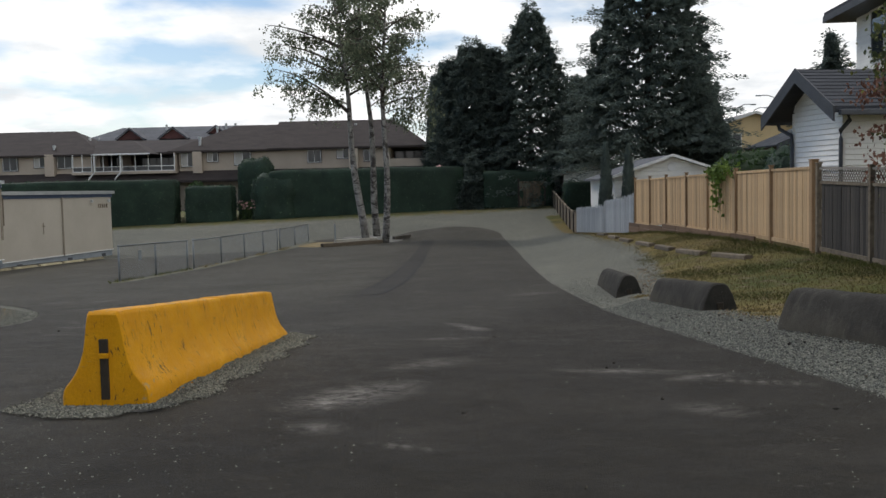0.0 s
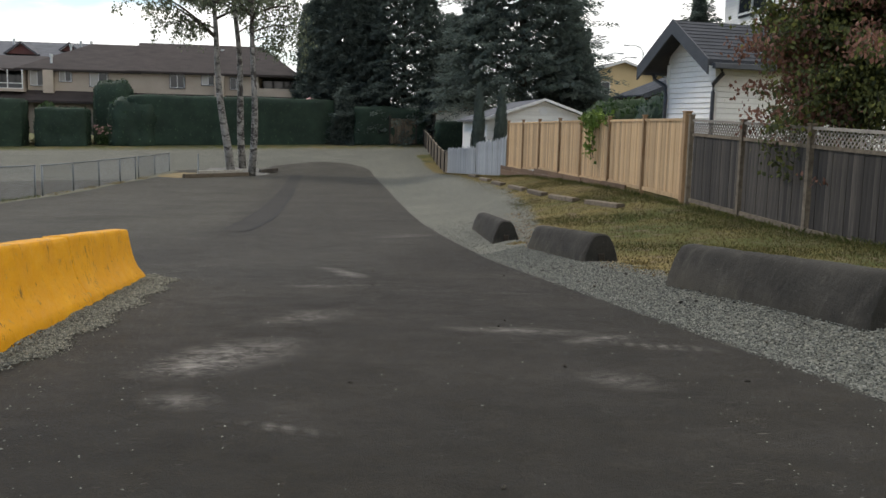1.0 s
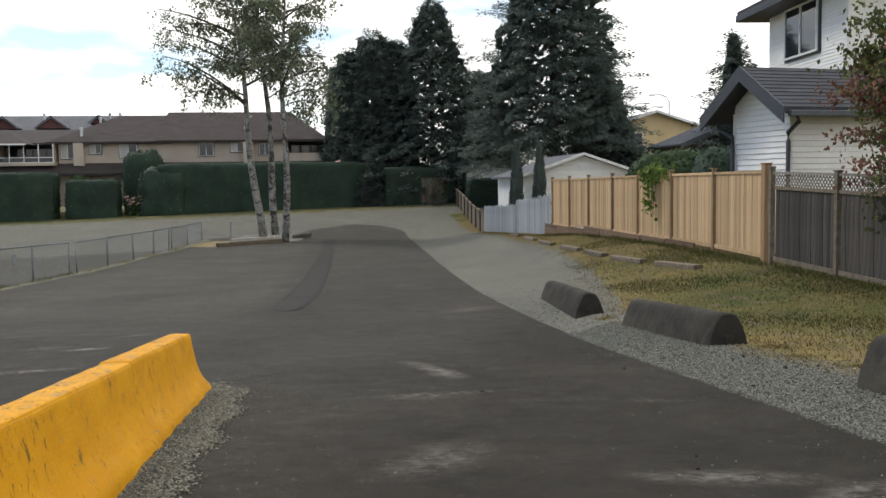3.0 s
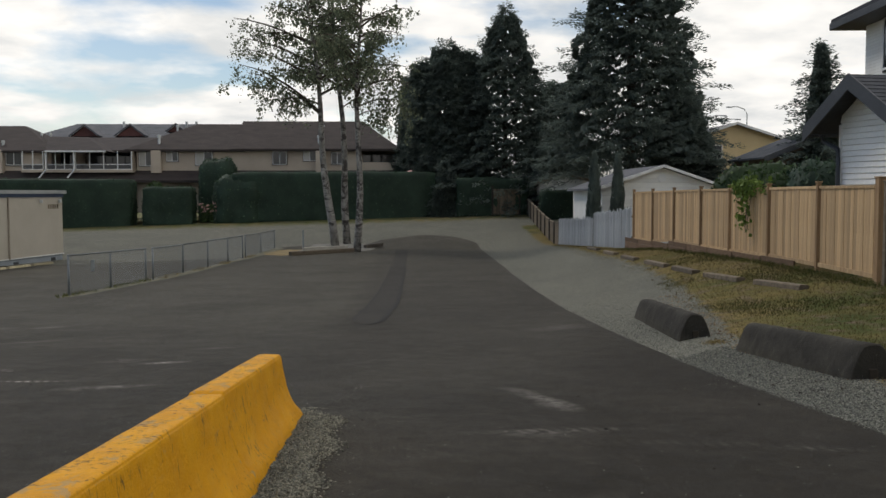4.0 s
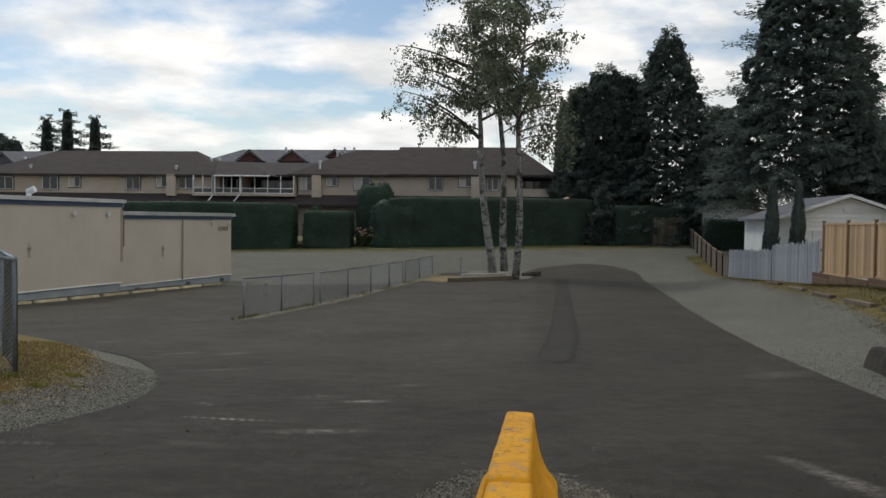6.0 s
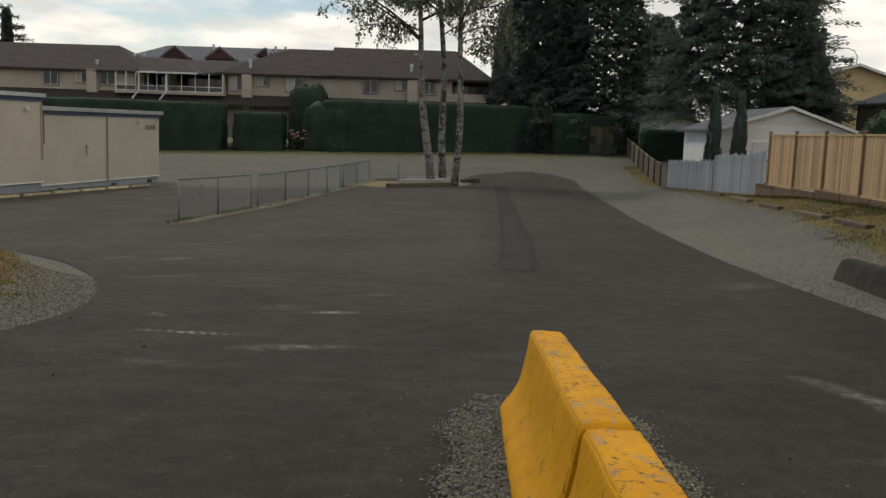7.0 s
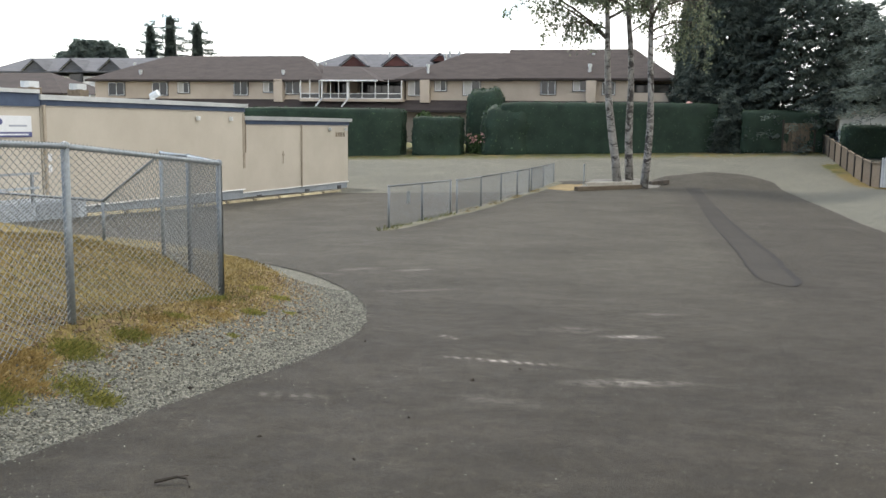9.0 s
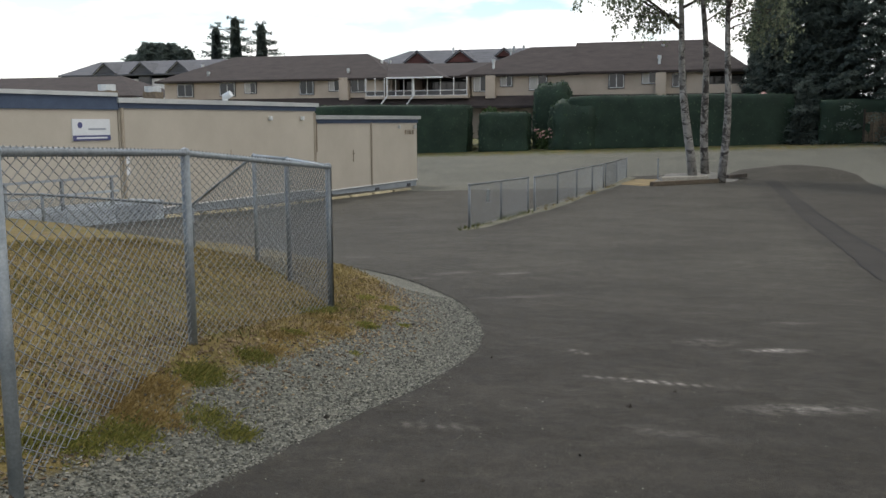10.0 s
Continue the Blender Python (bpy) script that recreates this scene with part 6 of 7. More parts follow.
# rows of slates laid up both slopes of the roof
for side in (0, 1):
    for k in range(11):
        f = k / 11
        x0, z0 = (-0.57 + 1.6 * f, 2.93 + 1.04 * f) if side == 0 else (2.62 - 1.6 * f, 2.93 + 1.04 * f)
        dx = 0.15 if side == 0 else -0.15
        bm = bmesh.new()
        vs = [bm.verts.new(p) for p in ((x0, -0.57, z0 + 0.123), (x0, 9.0, z0 + 0.123), (x0, 9.0, z0 + 0.145), (x0, -0.57, z0 + 0.145), (x0 + dx, -0.57, z0 + 0.225), (x0 + dx, 9.0, z0 + 0.225))]
        bm.faces.new((vs[0], vs[1], vs[2], vs[3]))
        bm.faces.new((vs[3], vs[2], vs[5], vs[4]))
        part("slate", bm, SLATE, white)
# the taller part of the house stands further back
tall = inv @ pose(17.8, 34.0, 0, 0, 0, -4)
part("upper_storey", new_box((3.5, 3.5, 4.0), (7.0, 7.0, 9.0), 0, tall), SIDING, white)
for k in range(36):
    bm = bmesh.new()
    z = 4.0 + 0.127 * k
    if z + 0.127 > 8.5:
        break
    vs = [bm.verts.new(tall @ Vector(p)) for p in ((-0.004, 0, z + 0.127), (-0.004, 7.0, z + 0.127), (-0.028, 7.0, z + 0.012), (-0.028, 0, z + 0.012))]
    bm.faces.new(vs)
    part("siding_board", bm, SIDING, white)
part("upper_eave", new_box((3.5, 3.5, 8.6), (9.2, 9.2, 0.3), 0.02, tall), DARK_TRIM, white)
part("upper_roof", roof_block(bmesh.new(), 0, 7, 0, 7, 8.9, 10.4, 3.0, 3.0, 1.05), SLATE, white).matrix_local = tall
w = part("window", new_box((-0.04, 3.65, 7.4), (0.1, 3.2, 2.2), 0.01, tall), DARK_TRIM, white)
for q in (2.9, 4.4):
    part("pane", new_box((-0.1, q, 7.4), (0.04, 1.36, 1.88), 0, tall), GLASS, w)
    part("frame", new_box((-0.13, q - 0.72, 7.4), (0.06, 0.08, 1.96), 0, tall), WHITE_TRIM, w)
part("frame", new_box((-0.13, 5.12, 7.4), (0.06, 0.08, 1.96), 0, tall), WHITE_TRIM, w)
part("frame", new_box((-0.13, 3.65, 6.42), (0.06, 3.0, 0.08), 0, tall), WHITE_TRIM, w)
part("frame", new_box((-0.13, 3.65, 8.38), (0.06, 3.0, 0.08), 0, tall), WHITE_TRIM, w)

garage = gable_house("white_garage", (15.6, 50.4), -90, 6.2, 8.0, -1.4, 1.85, 2.9, SIDING, GREY_SHINGLE, WHITE_TRIM, "low white garage with a shallow gable and grey roof", 0.4, 0.22, 0.0)
bm = bmesh.new()
tube(bm, (3.1, -0.02, 2.35), (3.1, -0.07, 2.35), 0.22, n=14)
part("gable_vent", bm, WHITE_TRIM, garage)
part("door", new_box((2.6, -0.03, 0.1), (4.2, 0.06, 2.4), 0.01), WHITE_TRIM, garage)
small = gable_house("small_shed", (15.0, 78.6), -90, 4.6, 4.0, -0.8, 2.5, 3.05, SIDING, GREY_SHINGLE, OLD_WOOD, "small pale shed with a brown-edged roof", 0.3, 0.2, 0.08)
yellow = gable_house("ochre_house", (28.9, 75.0), -90, 7.2, 9.0, -1.0, 5.85, 7.0, OCHRE, GREY_SHINGLE, WHITE_TRIM, "ochre stucco house with a white-trimmed gable", 0.5, 0.0, 0.05)
w = part("window", new_box((5.35, -0.04, 4.85), (1.5, 0.1, 1.1)), WHITE_TRIM, yellow)
for q in (5.0, 5.7):
    part("pane", new_box((q, -0.11, 4.85), (0.62, 0.04, 0.9)), GLASS, w)
part("flue", tube(bmesh.new(), (2.9, 3.0, 6.2), (2.9, 3.0, 7.3), 0.16), METAL_EDGE, yellow)
gable_house("grey_outbuilding", (29.6, 60.0), -90, 7.6, 6.0, -1.0, 3.9, 5.4, OLD_WOOD, GREY_SHINGLE, DARK_TRIM, "low outbuilding with a grey shingle roof behind the fence", 0.5)

# street lamps on the road beyond
for (x, hgt, arm) in ((47.1, 13.6, -2.2), (43.6, 11.9, 1.9), (41.5, 12.4, 2.0)):
    ob = thing("street_lamp", (x, 130.0, 3.0), "tall thin grey street lamp with a curved arm, far off", "street lamp", "street lamps")
    part("pole", tube(bmesh.new(), (0, 0, 0), (0, 0, hgt - 4.0), 0.10, 0.07), GALV, ob)
    bm = bmesh.new()
    limb(bm, [(0, 0, hgt - 4.0), (arm * 0.2, 0, hgt - 3.3), (arm * 0.6, 0, hgt - 3.0), (arm, 0, hgt - 3.0)], 0.07, 0.05, 6)
    part("arm", bm, GALV, ob)
    part("lamp_head", new_box((arm * 1.15, 0, hgt - 3.05), (0.8, 0.3, 0.16), 0.04), GALV, ob)


# ---------- maple, vine and shrubs over the fences ----------
MAPLE_GREEN = leaf_mat("maple_green", (0.05, 0.064, 0.026), (0.092, 0.108, 0.042), (0.18, 0.19, 0.052), 0.5)
MAPLE_RED = leaf_mat("maple_red", (0.12, 0.066, 0.048), (0.21, 0.105, 0.076), (0.28, 0.15, 0.11), 0.45)
VINE_LEAF = leaf_mat("vine_leaf", (0.06, 0.10, 0.02), (0.11, 0.17, 0.035), (0.18, 0.25, 0.06), 0.35)
random.seed(77)
mx, my = 9.55, 16.2
maple = thing("maple_tree", (mx, my, ground_z(mx, my)), "broad maple tree turning from green to red, hanging over the fence", "maple tree")
bm = bmesh.new()
limb(bm, [(0, 0, -0.2), (0.05, 0, 0.7), (0.0, 0.1, 1.5), (-0.1, 0.2, 2.3), (-0.1, 0.2, 3.6), (-0.1, 0.1, 4.6)], 0.13, 0.03, 8)
part("trunk", bm, BARK, maple)
reds, greens = ([], []), ([], [])
for k in range(98):
    a = random.uniform(0, 2 * math.pi) if k < 90 else random.uniform(2.9, 4.3)
    el = random.uniform(-0.08, 1.3) if k < 90 else 0.0
    L = random.uniform(1.1, 2.35) * (1.0 if el > 0.1 else 0.9 if k < 90 else 0.78)
    p0 = Vector((-0.05, 0.1, random.uniform(1.9, 3.9) if k < 90 else random.uniform(1.9, 2.7)))
    d = Vector((math.cos(a) * math.cos(el) * 1.0, math.sin(a) * math.cos(el) * 1.3, math.sin(el) * 0.85))
    pts = [p0 + d * L * f + Vector((0, 0, 0.25 * math.sin(f * 3.0) - (0.35 if k < 90 else 1.25) * f * f)) for f in (0, 0.25, 0.5, 0.75, 1.0)]
    bm = bmesh.new()
    limb(bm, pts, 0.03, 0.006, 5)
    part("bough", bm, BARK, maple)
    shade = random.random()
    for _ in range(56):
        f = random.uniform(0.25, 1.05)
        i = min(3, int(f * 4))
        q = pts[i].lerp(pts[i + 1], f * 4 - i)
        w = q + Vector((random.gauss(0, 0.19), random.gauss(0, 0.19), random.gauss(-0.06, 0.10)))
        red = shade < 0.05 + 0.6 * max(0, min(1, (w.y * 0.6 - w.x + 0.7) / 2.0)) * max(0.1, min(1, (w.z - 1.3) / 1.2)) and random.random() < 0.72
        V, Fc = reds if red else greens
        for _ in range(9):
            leaves(V, Fc, w + Vector((random.gauss(0, 0.15), random.gauss(0, 0.15), random.gauss(0, 0.06))), random.uniform(0.06, 0.13), 1.5)
o = mesh_part("red_foliage", reds[0], reds[1], MAPLE_RED, maple, "rust-red leaves")
o["kind"] = "stuff"
o = mesh_part("green_foliage", greens[0], greens[1], MAPLE_GREEN, maple, "green leaves")
o["kind"] = "stuff"

random.seed(78)
vine = thing("grape_vine", (FX - 0.05, 26.9, 1.55), "bright green vine spilling over the cedar fence", "vine")
verts, faces = [], []
stems = bmesh.new()
for k in range(16):
    p = Vector((random.uniform(-0.05, 0.5), random.uniform(-0.85, 0.85), random.uniform(0.03, 0.24)))
    n = 5
    drop = random.uniform(0.2, 0.42) if k > 5 else random.uniform(0.8, 1.15)
    y1 = random.uniform(-0.35, 0.35) if k <= 5 else p.y + random.uniform(-0.3, 0.3)
    e = Vector((-0.12, y1, 0.1 - drop)) if k <= 5 else p + Vector((-0.3, y1 - p.y, 0.3 - drop))
    m_ = Vector((-0.1, (p.y + y1) / 2, 0.2))
    limb(stems, [p, p.lerp(m_, 0.6), m_, m_.lerp(e, 0.5), e], 0.012, 0.005, 5)
    for _ in range(30):
        f = random.random()
        q = p.lerp(m_, f * 2) if f < 0.5 else m_.lerp(e, f * 2 - 1)
        leaves(verts, faces, q + Vector((random.gauss(-0.04, 0.06), random.gauss(0, 0.13), random.gauss(0, 0.1))), random.uniform(0.08, 0.16), 1.05)
part("stem", stems, BARK, vine)
o = mesh_part("foliage", verts, faces, VINE_LEAF, vine)
o["kind"] = "stuff"
hedge("shrub", 9.3, 11.0, 30.0, 2.2, 1.6, "dark leafy shrub between the fence and the white house", "shrub", BUSH_LEAF, 0.16, 14, 0.9, 0.3)
hedge("shrub", 11.0, 14.6, 37.0, 2.6, 2.0, "green shrub behind the cedar fence", "shrub", BUSH_LEAF, 0.18, 12, 0.9, 0.3)
hedge("shrub", 10.4, 12.0, 29.0, 2.5, 1.8, "tall dark shrub beside the white house", "shrub", HEDGE_LEAF, 0.16, 14, 0.9, 0.3)


# ---------- loose stones, grass and weeds ----------
rng = np.random.default_rng(5)


def stones(name, pts, lo, hi, material, label):
    """Small broken stones: squashed octahedra lying on the ground."""
    n = len(pts)
    s = rng.uniform(lo, hi, n)
    base = np.array(((1, 0, 0), (0, 1, 0), (-1, 0, 0), (0, -1, 0), (0, 0, 1), (0, 0, -1)), float)
    a = rng.uniform(0, 6.283, n)
    sc = np.stack([s * rng.uniform(0.7, 1.3, n), s * rng.uniform(0.5, 1.0, n), s * rng.uniform(0.35, 0.75, n)], -1)
    v = base[None] * sc[:, None, :] + rng.normal(0, 0.14, (n, 6, 3)) * s[:, None, None]
    c, q = np.cos(a)[:, None], np.sin(a)[:, None]
    x = v[..., 0] * c - v[..., 1] * q
    y = v[..., 0] * q + v[..., 1] * c
    v = np.stack([x + pts[:, 0:1], y + pts[:, 1:2], v[..., 2] + pts[:, 2:3]], -1).reshape(-1, 3)
    f = np.array(((0, 1, 4), (1, 2, 4), (2, 3, 4), (3, 0, 4), (1, 0, 5), (2, 1, 5), (3, 2, 5), (0, 3, 5)))
    faces = (f[None] + 6 * np.arange(n)[:, None, None]).reshape(-1, 3)
    me = bpy.data.meshes.new(name)
    me.from_pydata(v.tolist(), [], faces.tolist())
    me.materials.append(material)
    return tagged(new(name, me), label, "gravel", kind="stuff")


def stone_mat(name, a, b, c):
    m, nt, bs = nodes_of(name)
    g = nt.nodes.new("ShaderNodeNewGeometry")
    nt.links.new(ramp(nt, g.outputs["Random Per Island"], ((0.0, a), (0.55, b), (1.0, c))), bs.inputs["Base Color"])
    bs.inputs["Roughness"].default_value = 0.9
    bs.inputs["Specular IOR Level"].default_value = 0.25
    return m


# lighter copy of the crushed rock, offsetting shade between far stones in its colour
FAR_STONE = stone_mat("far_lightened_rock", (0.075, 0.076, 0.064), (0.165, 0.165, 0.138), (0.28, 0.276, 0.232))
STONE = stone_mat("crushed_rock", (0.045, 0.047, 0.041), (0.132, 0.135, 0.116), (0.27, 0.267, 0.226))


def on_sheet(x, y):
    """The height of the ground's own mesh, between its corners."""
    ax, ay = np.array(gx), np.array(gy)
    i = np.clip(np.searchsorted(ax, x) - 1, 0, len(ax) - 2)
    j = np.clip(np.searchsorted(ay, y) - 1, 0, len(ay) - 2)
    u, v = (x - ax[i]) / (ax[i + 1] - ax[i]), (y - ay[j]) / (ay[j + 1] - ay[j])
    low = gh(ax[i], ay[j]) * (1 - u) + gh(ax[i + 1], ay[j]) * u
    far = gh(ax[i], ay[j + 1]) * (1 - u) + gh(ax[i + 1], ay[j + 1]) * u
    return low * (1 - v) + far * v


def scatter(x0, x1, y0, y1, n, keep):
    x, y = rng.uniform(x0, x1, n), rng.uniform(y0, y1, n)
    ok = keep(x, y)
    x, y = x[ok], y[ok]
    return np.stack([x, y, np.maximum(gh(x, y), on_sheet(x, y)) + 0.004], -1)


isl_d = lambda x, y: table(EDGE_L, y) - x
sho_d = lambda x, y: x - table(EDGE_R, y)
stones("gravel_island_edge", scatter(-9, -6, 7.0, 17.5, 100000, lambda x, y: (isl_d(x, y) > -0.02 - 0.05 * rng.random(len(x))) & (isl_d(x, y) < 1.15 * rng.random(len(x)) ** 0.6)), 0.005, 0.0135, STONE, "grey crushed gravel along the mound's edge")
stones("gravel_shoulder", scatter(2.2, 4.2, 4.5, 15.0, 100000, lambda x, y: (sho_d(x, y) > -0.03 - 0.05 * rng.random(len(x))) & (sho_d(x, y) < 1.15 * rng.random(len(x)) ** 0.5)), 0.0045, 0.0110, STONE, "grey crushed gravel along the drive's edge")
stones("gravel_shoulder_far", scatter(2.3, 5.0, 15.0, 26.0, 16000, lambda x, y: (sho_d(x, y) > -0.03) & (sho_d(x, y) < 1.6 * rng.random(len(x))) & (rng.random(len(x)) < (26.0 - y) / 14)), 0.007, 0.015, FAR_STONE, "grey crushed gravel along the drive's edge")
# gravel apron spread round the barrier
AP_L = ((5.45, -2.2), (5.62, -2.45), (5.85, -2.5), (7, -2.42), (9, -2.5), (10.6, -2.5), (10.9, -2.3))
AP_R = ((5.45, -1.75), (5.6, -1.54), (6.1, -1.47), (7.2, -1.42), (8.2, -1.42), (9.0, -1.4), (9.9, -1.4), (10.55, -1.46), (10.9, -1.62))
rows = []
for y in np.arange(5.55, 10.85, 0.1):
    a, b = float(table(AP_L, y)) + 0.04 * noise.noise(Vector((y * 5, 0, 0))), float(table(AP_R, y)) + 0.04 * noise.noise(Vector((y * 5, 9, 0)))
    rows.append((y, a, b))
v, f = [], []
for y, a, b in rows:
    for q in range(6):
        x = a + 0.07 + (b - a - 0.14) * q / 5
        v.append((x, y, ground_z(x, y) + (0.014 if q in (0, 5) else 0.022)))
for j in range(len(rows) - 1):
    for q in range(5):
        k = j * 6 + q
        f.append((k, k + 1, k + 7, k + 6))
APRON = surface("apron_gravel", (0.085, 0.087, 0.08), (0.21, 0.21, 0.19), 60, 0.95, 0, 160, 0.8, 0.015, vary=0)
me = bpy.data.meshes.new("gravel_apron")
me.from_pydata(v, [], f)
me.materials.append(APRON)
tagged(new("gravel_apron", me), "grey gravel spread round the foot of the barrier", "gravel", kind="structure")
p = scatter(-2.75, -0.95, 5.35, 11.05, 62000, lambda x, y: (x > table(AP_L, y) - 0.09 * rng.random(len(x)) ** 3 - 0.04 * np.sin(y * 7)) & (x < table(AP_R, y) + 0.09 * rng.random(len(x)) ** 3 + 0.05 * np.sin(y * 6 + 2)) & ((x < -2.15) | (x > -1.8) | (y < 5.8) | (y > 10.55)))
p[:, 2] += 0.022 + 0.018 * np.exp(-((np.abs(p[:, 0] + 1.955) - 0.27) / 0.09) ** 2) * (0.5 + 0.5 * np.sin(p[:, 1] * 5.0 + np.sin(p[:, 1] * 11.0)))
PALE_STONE = stone_mat("pale_crushed_rock", (0.062, 0.063, 0.052), (0.140, 0.140, 0.115), (0.26, 0.253, 0.205))
stones("gravel_round_barrier", p, 0.005, 0.0115, PALE_STONE, "loose grey gravel round the foot of the barrier")
p = scatter(-7.5, 2.6, 2.0, 13.0, 19000, lambda x, y: (asphalt_in(x, y) > 0) & (rng.random(len(x)) < 0.12 + 0.88 * np.exp(-np.minimum(asphalt_in(x, y), np.abs(x + 1.95) - 0.5) * 2.2)))
p[:, 2] += 0.008
stones("loose_chips", p, 0.002, 0.0075, STONE, "scattered stone chips on the asphalt")


def blades(name, pts, h_lo, h_hi, width, material, label, lean=0.5):
    n = len(pts)
    a = rng.uniform(0, 6.283, n)
    h = rng.uniform(h_lo, h_hi, n)
    w = width * rng.uniform(0.6, 1.4, n)
    dx, dy = np.cos(a) * w, np.sin(a) * w
    lx, ly = rng.normal(0, lean, n) * h, rng.normal(0, lean, n) * h
    p0 = pts + np.stack([dx, dy, np.zeros(n) - 0.005], -1)
    p1 = pts - np.stack([dx, dy, np.zeros(n) + 0.005], -1)
    m0 = pts + np.stack([lx * 0.4 + dx * 0.7, ly * 0.4 + dy * 0.7, h * 0.6], -1)
    t = pts + np.stack([lx, ly, h], -1)
    v = np.stack([p0, p1, t, m0], 1).reshape(-1, 3)
    f = (np.array((0, 1, 2, 3))[None] + 4 * np.arange(n)[:, None])
    me = bpy.data.meshes.new(name)
    me.from_pydata(v.tolist(), [], f.tolist())
    me.materials.append(material)
    return tagged(new(name, me), label, "grass", kind="stuff")


DRY_BLADE = leaf_mat("dry_blade", (0.11, 0.084, 0.033), (0.215, 0.162, 0.062), (0.33, 0.26, 0.115), 0.3)
GREEN_BLADE = leaf_mat("green_blade", (0.046, 0.058, 0.013), (0.082, 0.094, 0.022), (0.15, 0.138, 0.042), 0.3)
BANK_GREEN = leaf_mat("bank_blade", (0.046, 0.054, 0.014), (0.074, 0.080, 0.022), (0.118, 0.108, 0.038), 0.3)
BANK_STRAW = leaf_mat("bank_straw_blade", (0.075, 0.060, 0.023), (0.128, 0.102, 0.040), (0.20, 0.162, 0.070), 0.3)
WEED_BLADE = leaf_mat("weed_blade", (0.105, 0.115, 0.025), (0.17, 0.172, 0.042), (0.27, 0.245, 0.075), 0.3)
RUST_BLADE = leaf_mat("rust_blade", (0.16, 0.112, 0.042), (0.27, 0.192, 0.072), (0.36, 0.275, 0.12), 0.3)
blades("dry_turf", scatter(-13, -6.9, 7.5, 19, 70000, lambda x, y: isl_d(x, y) > 0.75 + 0.7 * rng.random(len(x))), 0.012, 0.045, 0.004, DRY_BLADE, "short dry straw-coloured grass on the mound")
blades("mown_turf", scatter(-13, -7.2, 7.5, 19, 24000, lambda x, y: (isl_d(x, y) > 1.2) & (np.sin(x * 2.3 + np.sin(y * 1.9)) + np.sin(y * 2.7 + x * 0.8) > 0.7 + rng.normal(0, 0.4, len(x)))), 0.012, 0.04, 0.004, GREEN_BLADE, "green blades in the dry grass of the mound")
bank_edge = lambda y: np.interp(y, (-60, 6, 9, 10, 12, 16, 20, 23, 26, 32, 40, 48, 58), (4.6, 4.2, 3.25, 3.15, 3.4, 3.65, 4.5, 5.0, 5.45, 6.05, 6.5, 7.1, 7.4))
blades("bank_turf", scatter(3.0, 8.1, 5.0, 30, 90000, lambda x, y: (x > bank_edge(y) - 0.1 + 0.4 * rng.random(len(x))) & (np.sin(x * 1.7 + 1.3 * np.sin(y * 0.9)) + np.sin(y * 1.1 + x) + 0.8 * (x - 6.2) > 0.4 + rng.normal(0, 0.5, len(x)))), 0.015, 0.045, 0.0045, BANK_GREEN, "patchy mown grass on the bank")
blades("bank_straw", scatter(3.0, 8.1, 7.0, 56, 75000, lambda x, y: x > bank_edge(y) - 0.15 + 0.9 * rng.random(len(x))), 0.012, 0.04, 0.0045, BANK_STRAW, "dry straw in the bank's grass")
blades("fence_foot_grass", scatter(7.7, 8.14, 6, 40, 4000, lambda x, y: x > 7.7), 0.03, 0.11, 0.006, GREEN_BLADE, "longer grass along the foot of the fences")


for (x, y, w) in ((-10.6, 31.0, 0.3), (-10.4, 34.2, 0.3), (-10.3, 36.4, 0.3), (-10.0, 39.5, 0.35), (-9.7, 43.4, 0.4), (-9.4, 47.6, 0.4), (-9.1, 52.5, 0.4), (-8.9, 57.5, 0.5)):
    blades("strip_weeds", scatter(x - w, x + w, y - 1.2, y + 1.2, 260, lambda a, b: np.abs(a - x) < w * rng.random(len(a))), 0.03, 0.14, 0.012, GREEN_BLADE if x < -10.2 else DRY_BLADE, "thin weeds along the low fence's gravel strip")


CRUMB = stone_mat("soil_crumbs", (0.07, 0.048, 0.03), (0.16, 0.115, 0.07), (0.34, 0.26, 0.15))
stones("soil_crumbs", scatter(-9, -6.4, 7.0, 17.5, 16000, lambda x, y: np.abs(isl_d(x, y) - 1.1) < 0.75 * rng.random(len(x)) ** 0.7), 0.006, 0.02, CRUMB, "brown soil crumbs and dead leaf bits between gravel and grass")
stones("bank_crumbs", scatter(3.2, 7.0, 6.0, 24.0, 9000, lambda x, y: np.abs(x - bank_edge(y)) < 0.7 * rng.random(len(x))), 0.008, 0.022, CRUMB, "brown soil crumbs between gravel and the bank's grass")


CLOD = stone_mat("dark_clods", (0.02, 0.018, 0.015), (0.04, 0.034, 0.028), (0.08, 0.07, 0.055))
stones("dark_clods", np.concatenate([scatter(2.4, 3.6, 4.5, 14.0, 60, lambda x, y: sho_d(x, y) > 0.05), scatter(-7.3, -6.2, 9.0, 16.0, 30, lambda x, y: isl_d(x, y) > 0.05), scatter(-7, 2.4, 3.5, 14.0, 46, lambda x, y: asphalt_in(x, y) > 0.1)]) + np.array((0, 0, 0.012)), 0.008, 0.024, CLOD, "small dark clods and leaf scraps on gravel and asphalt")


def clump(x, y, r, n, mat, label, h=0.11):
    h *= 0.30
    n = int(n * 2.5)
    q = rng.normal(0, r * 0.36, (n, 2)) * np.array((0.8, 1.1))
    px, py = x + q[:, 0], y + q[:, 1]
    o = blades("weed_clump", np.stack([px, py, gh(px, py)], -1), h * 0.35, h, 0.0032, mat, label, 0.75)
    o["kind"] = "stuff"
    o["category"] = "weeds"


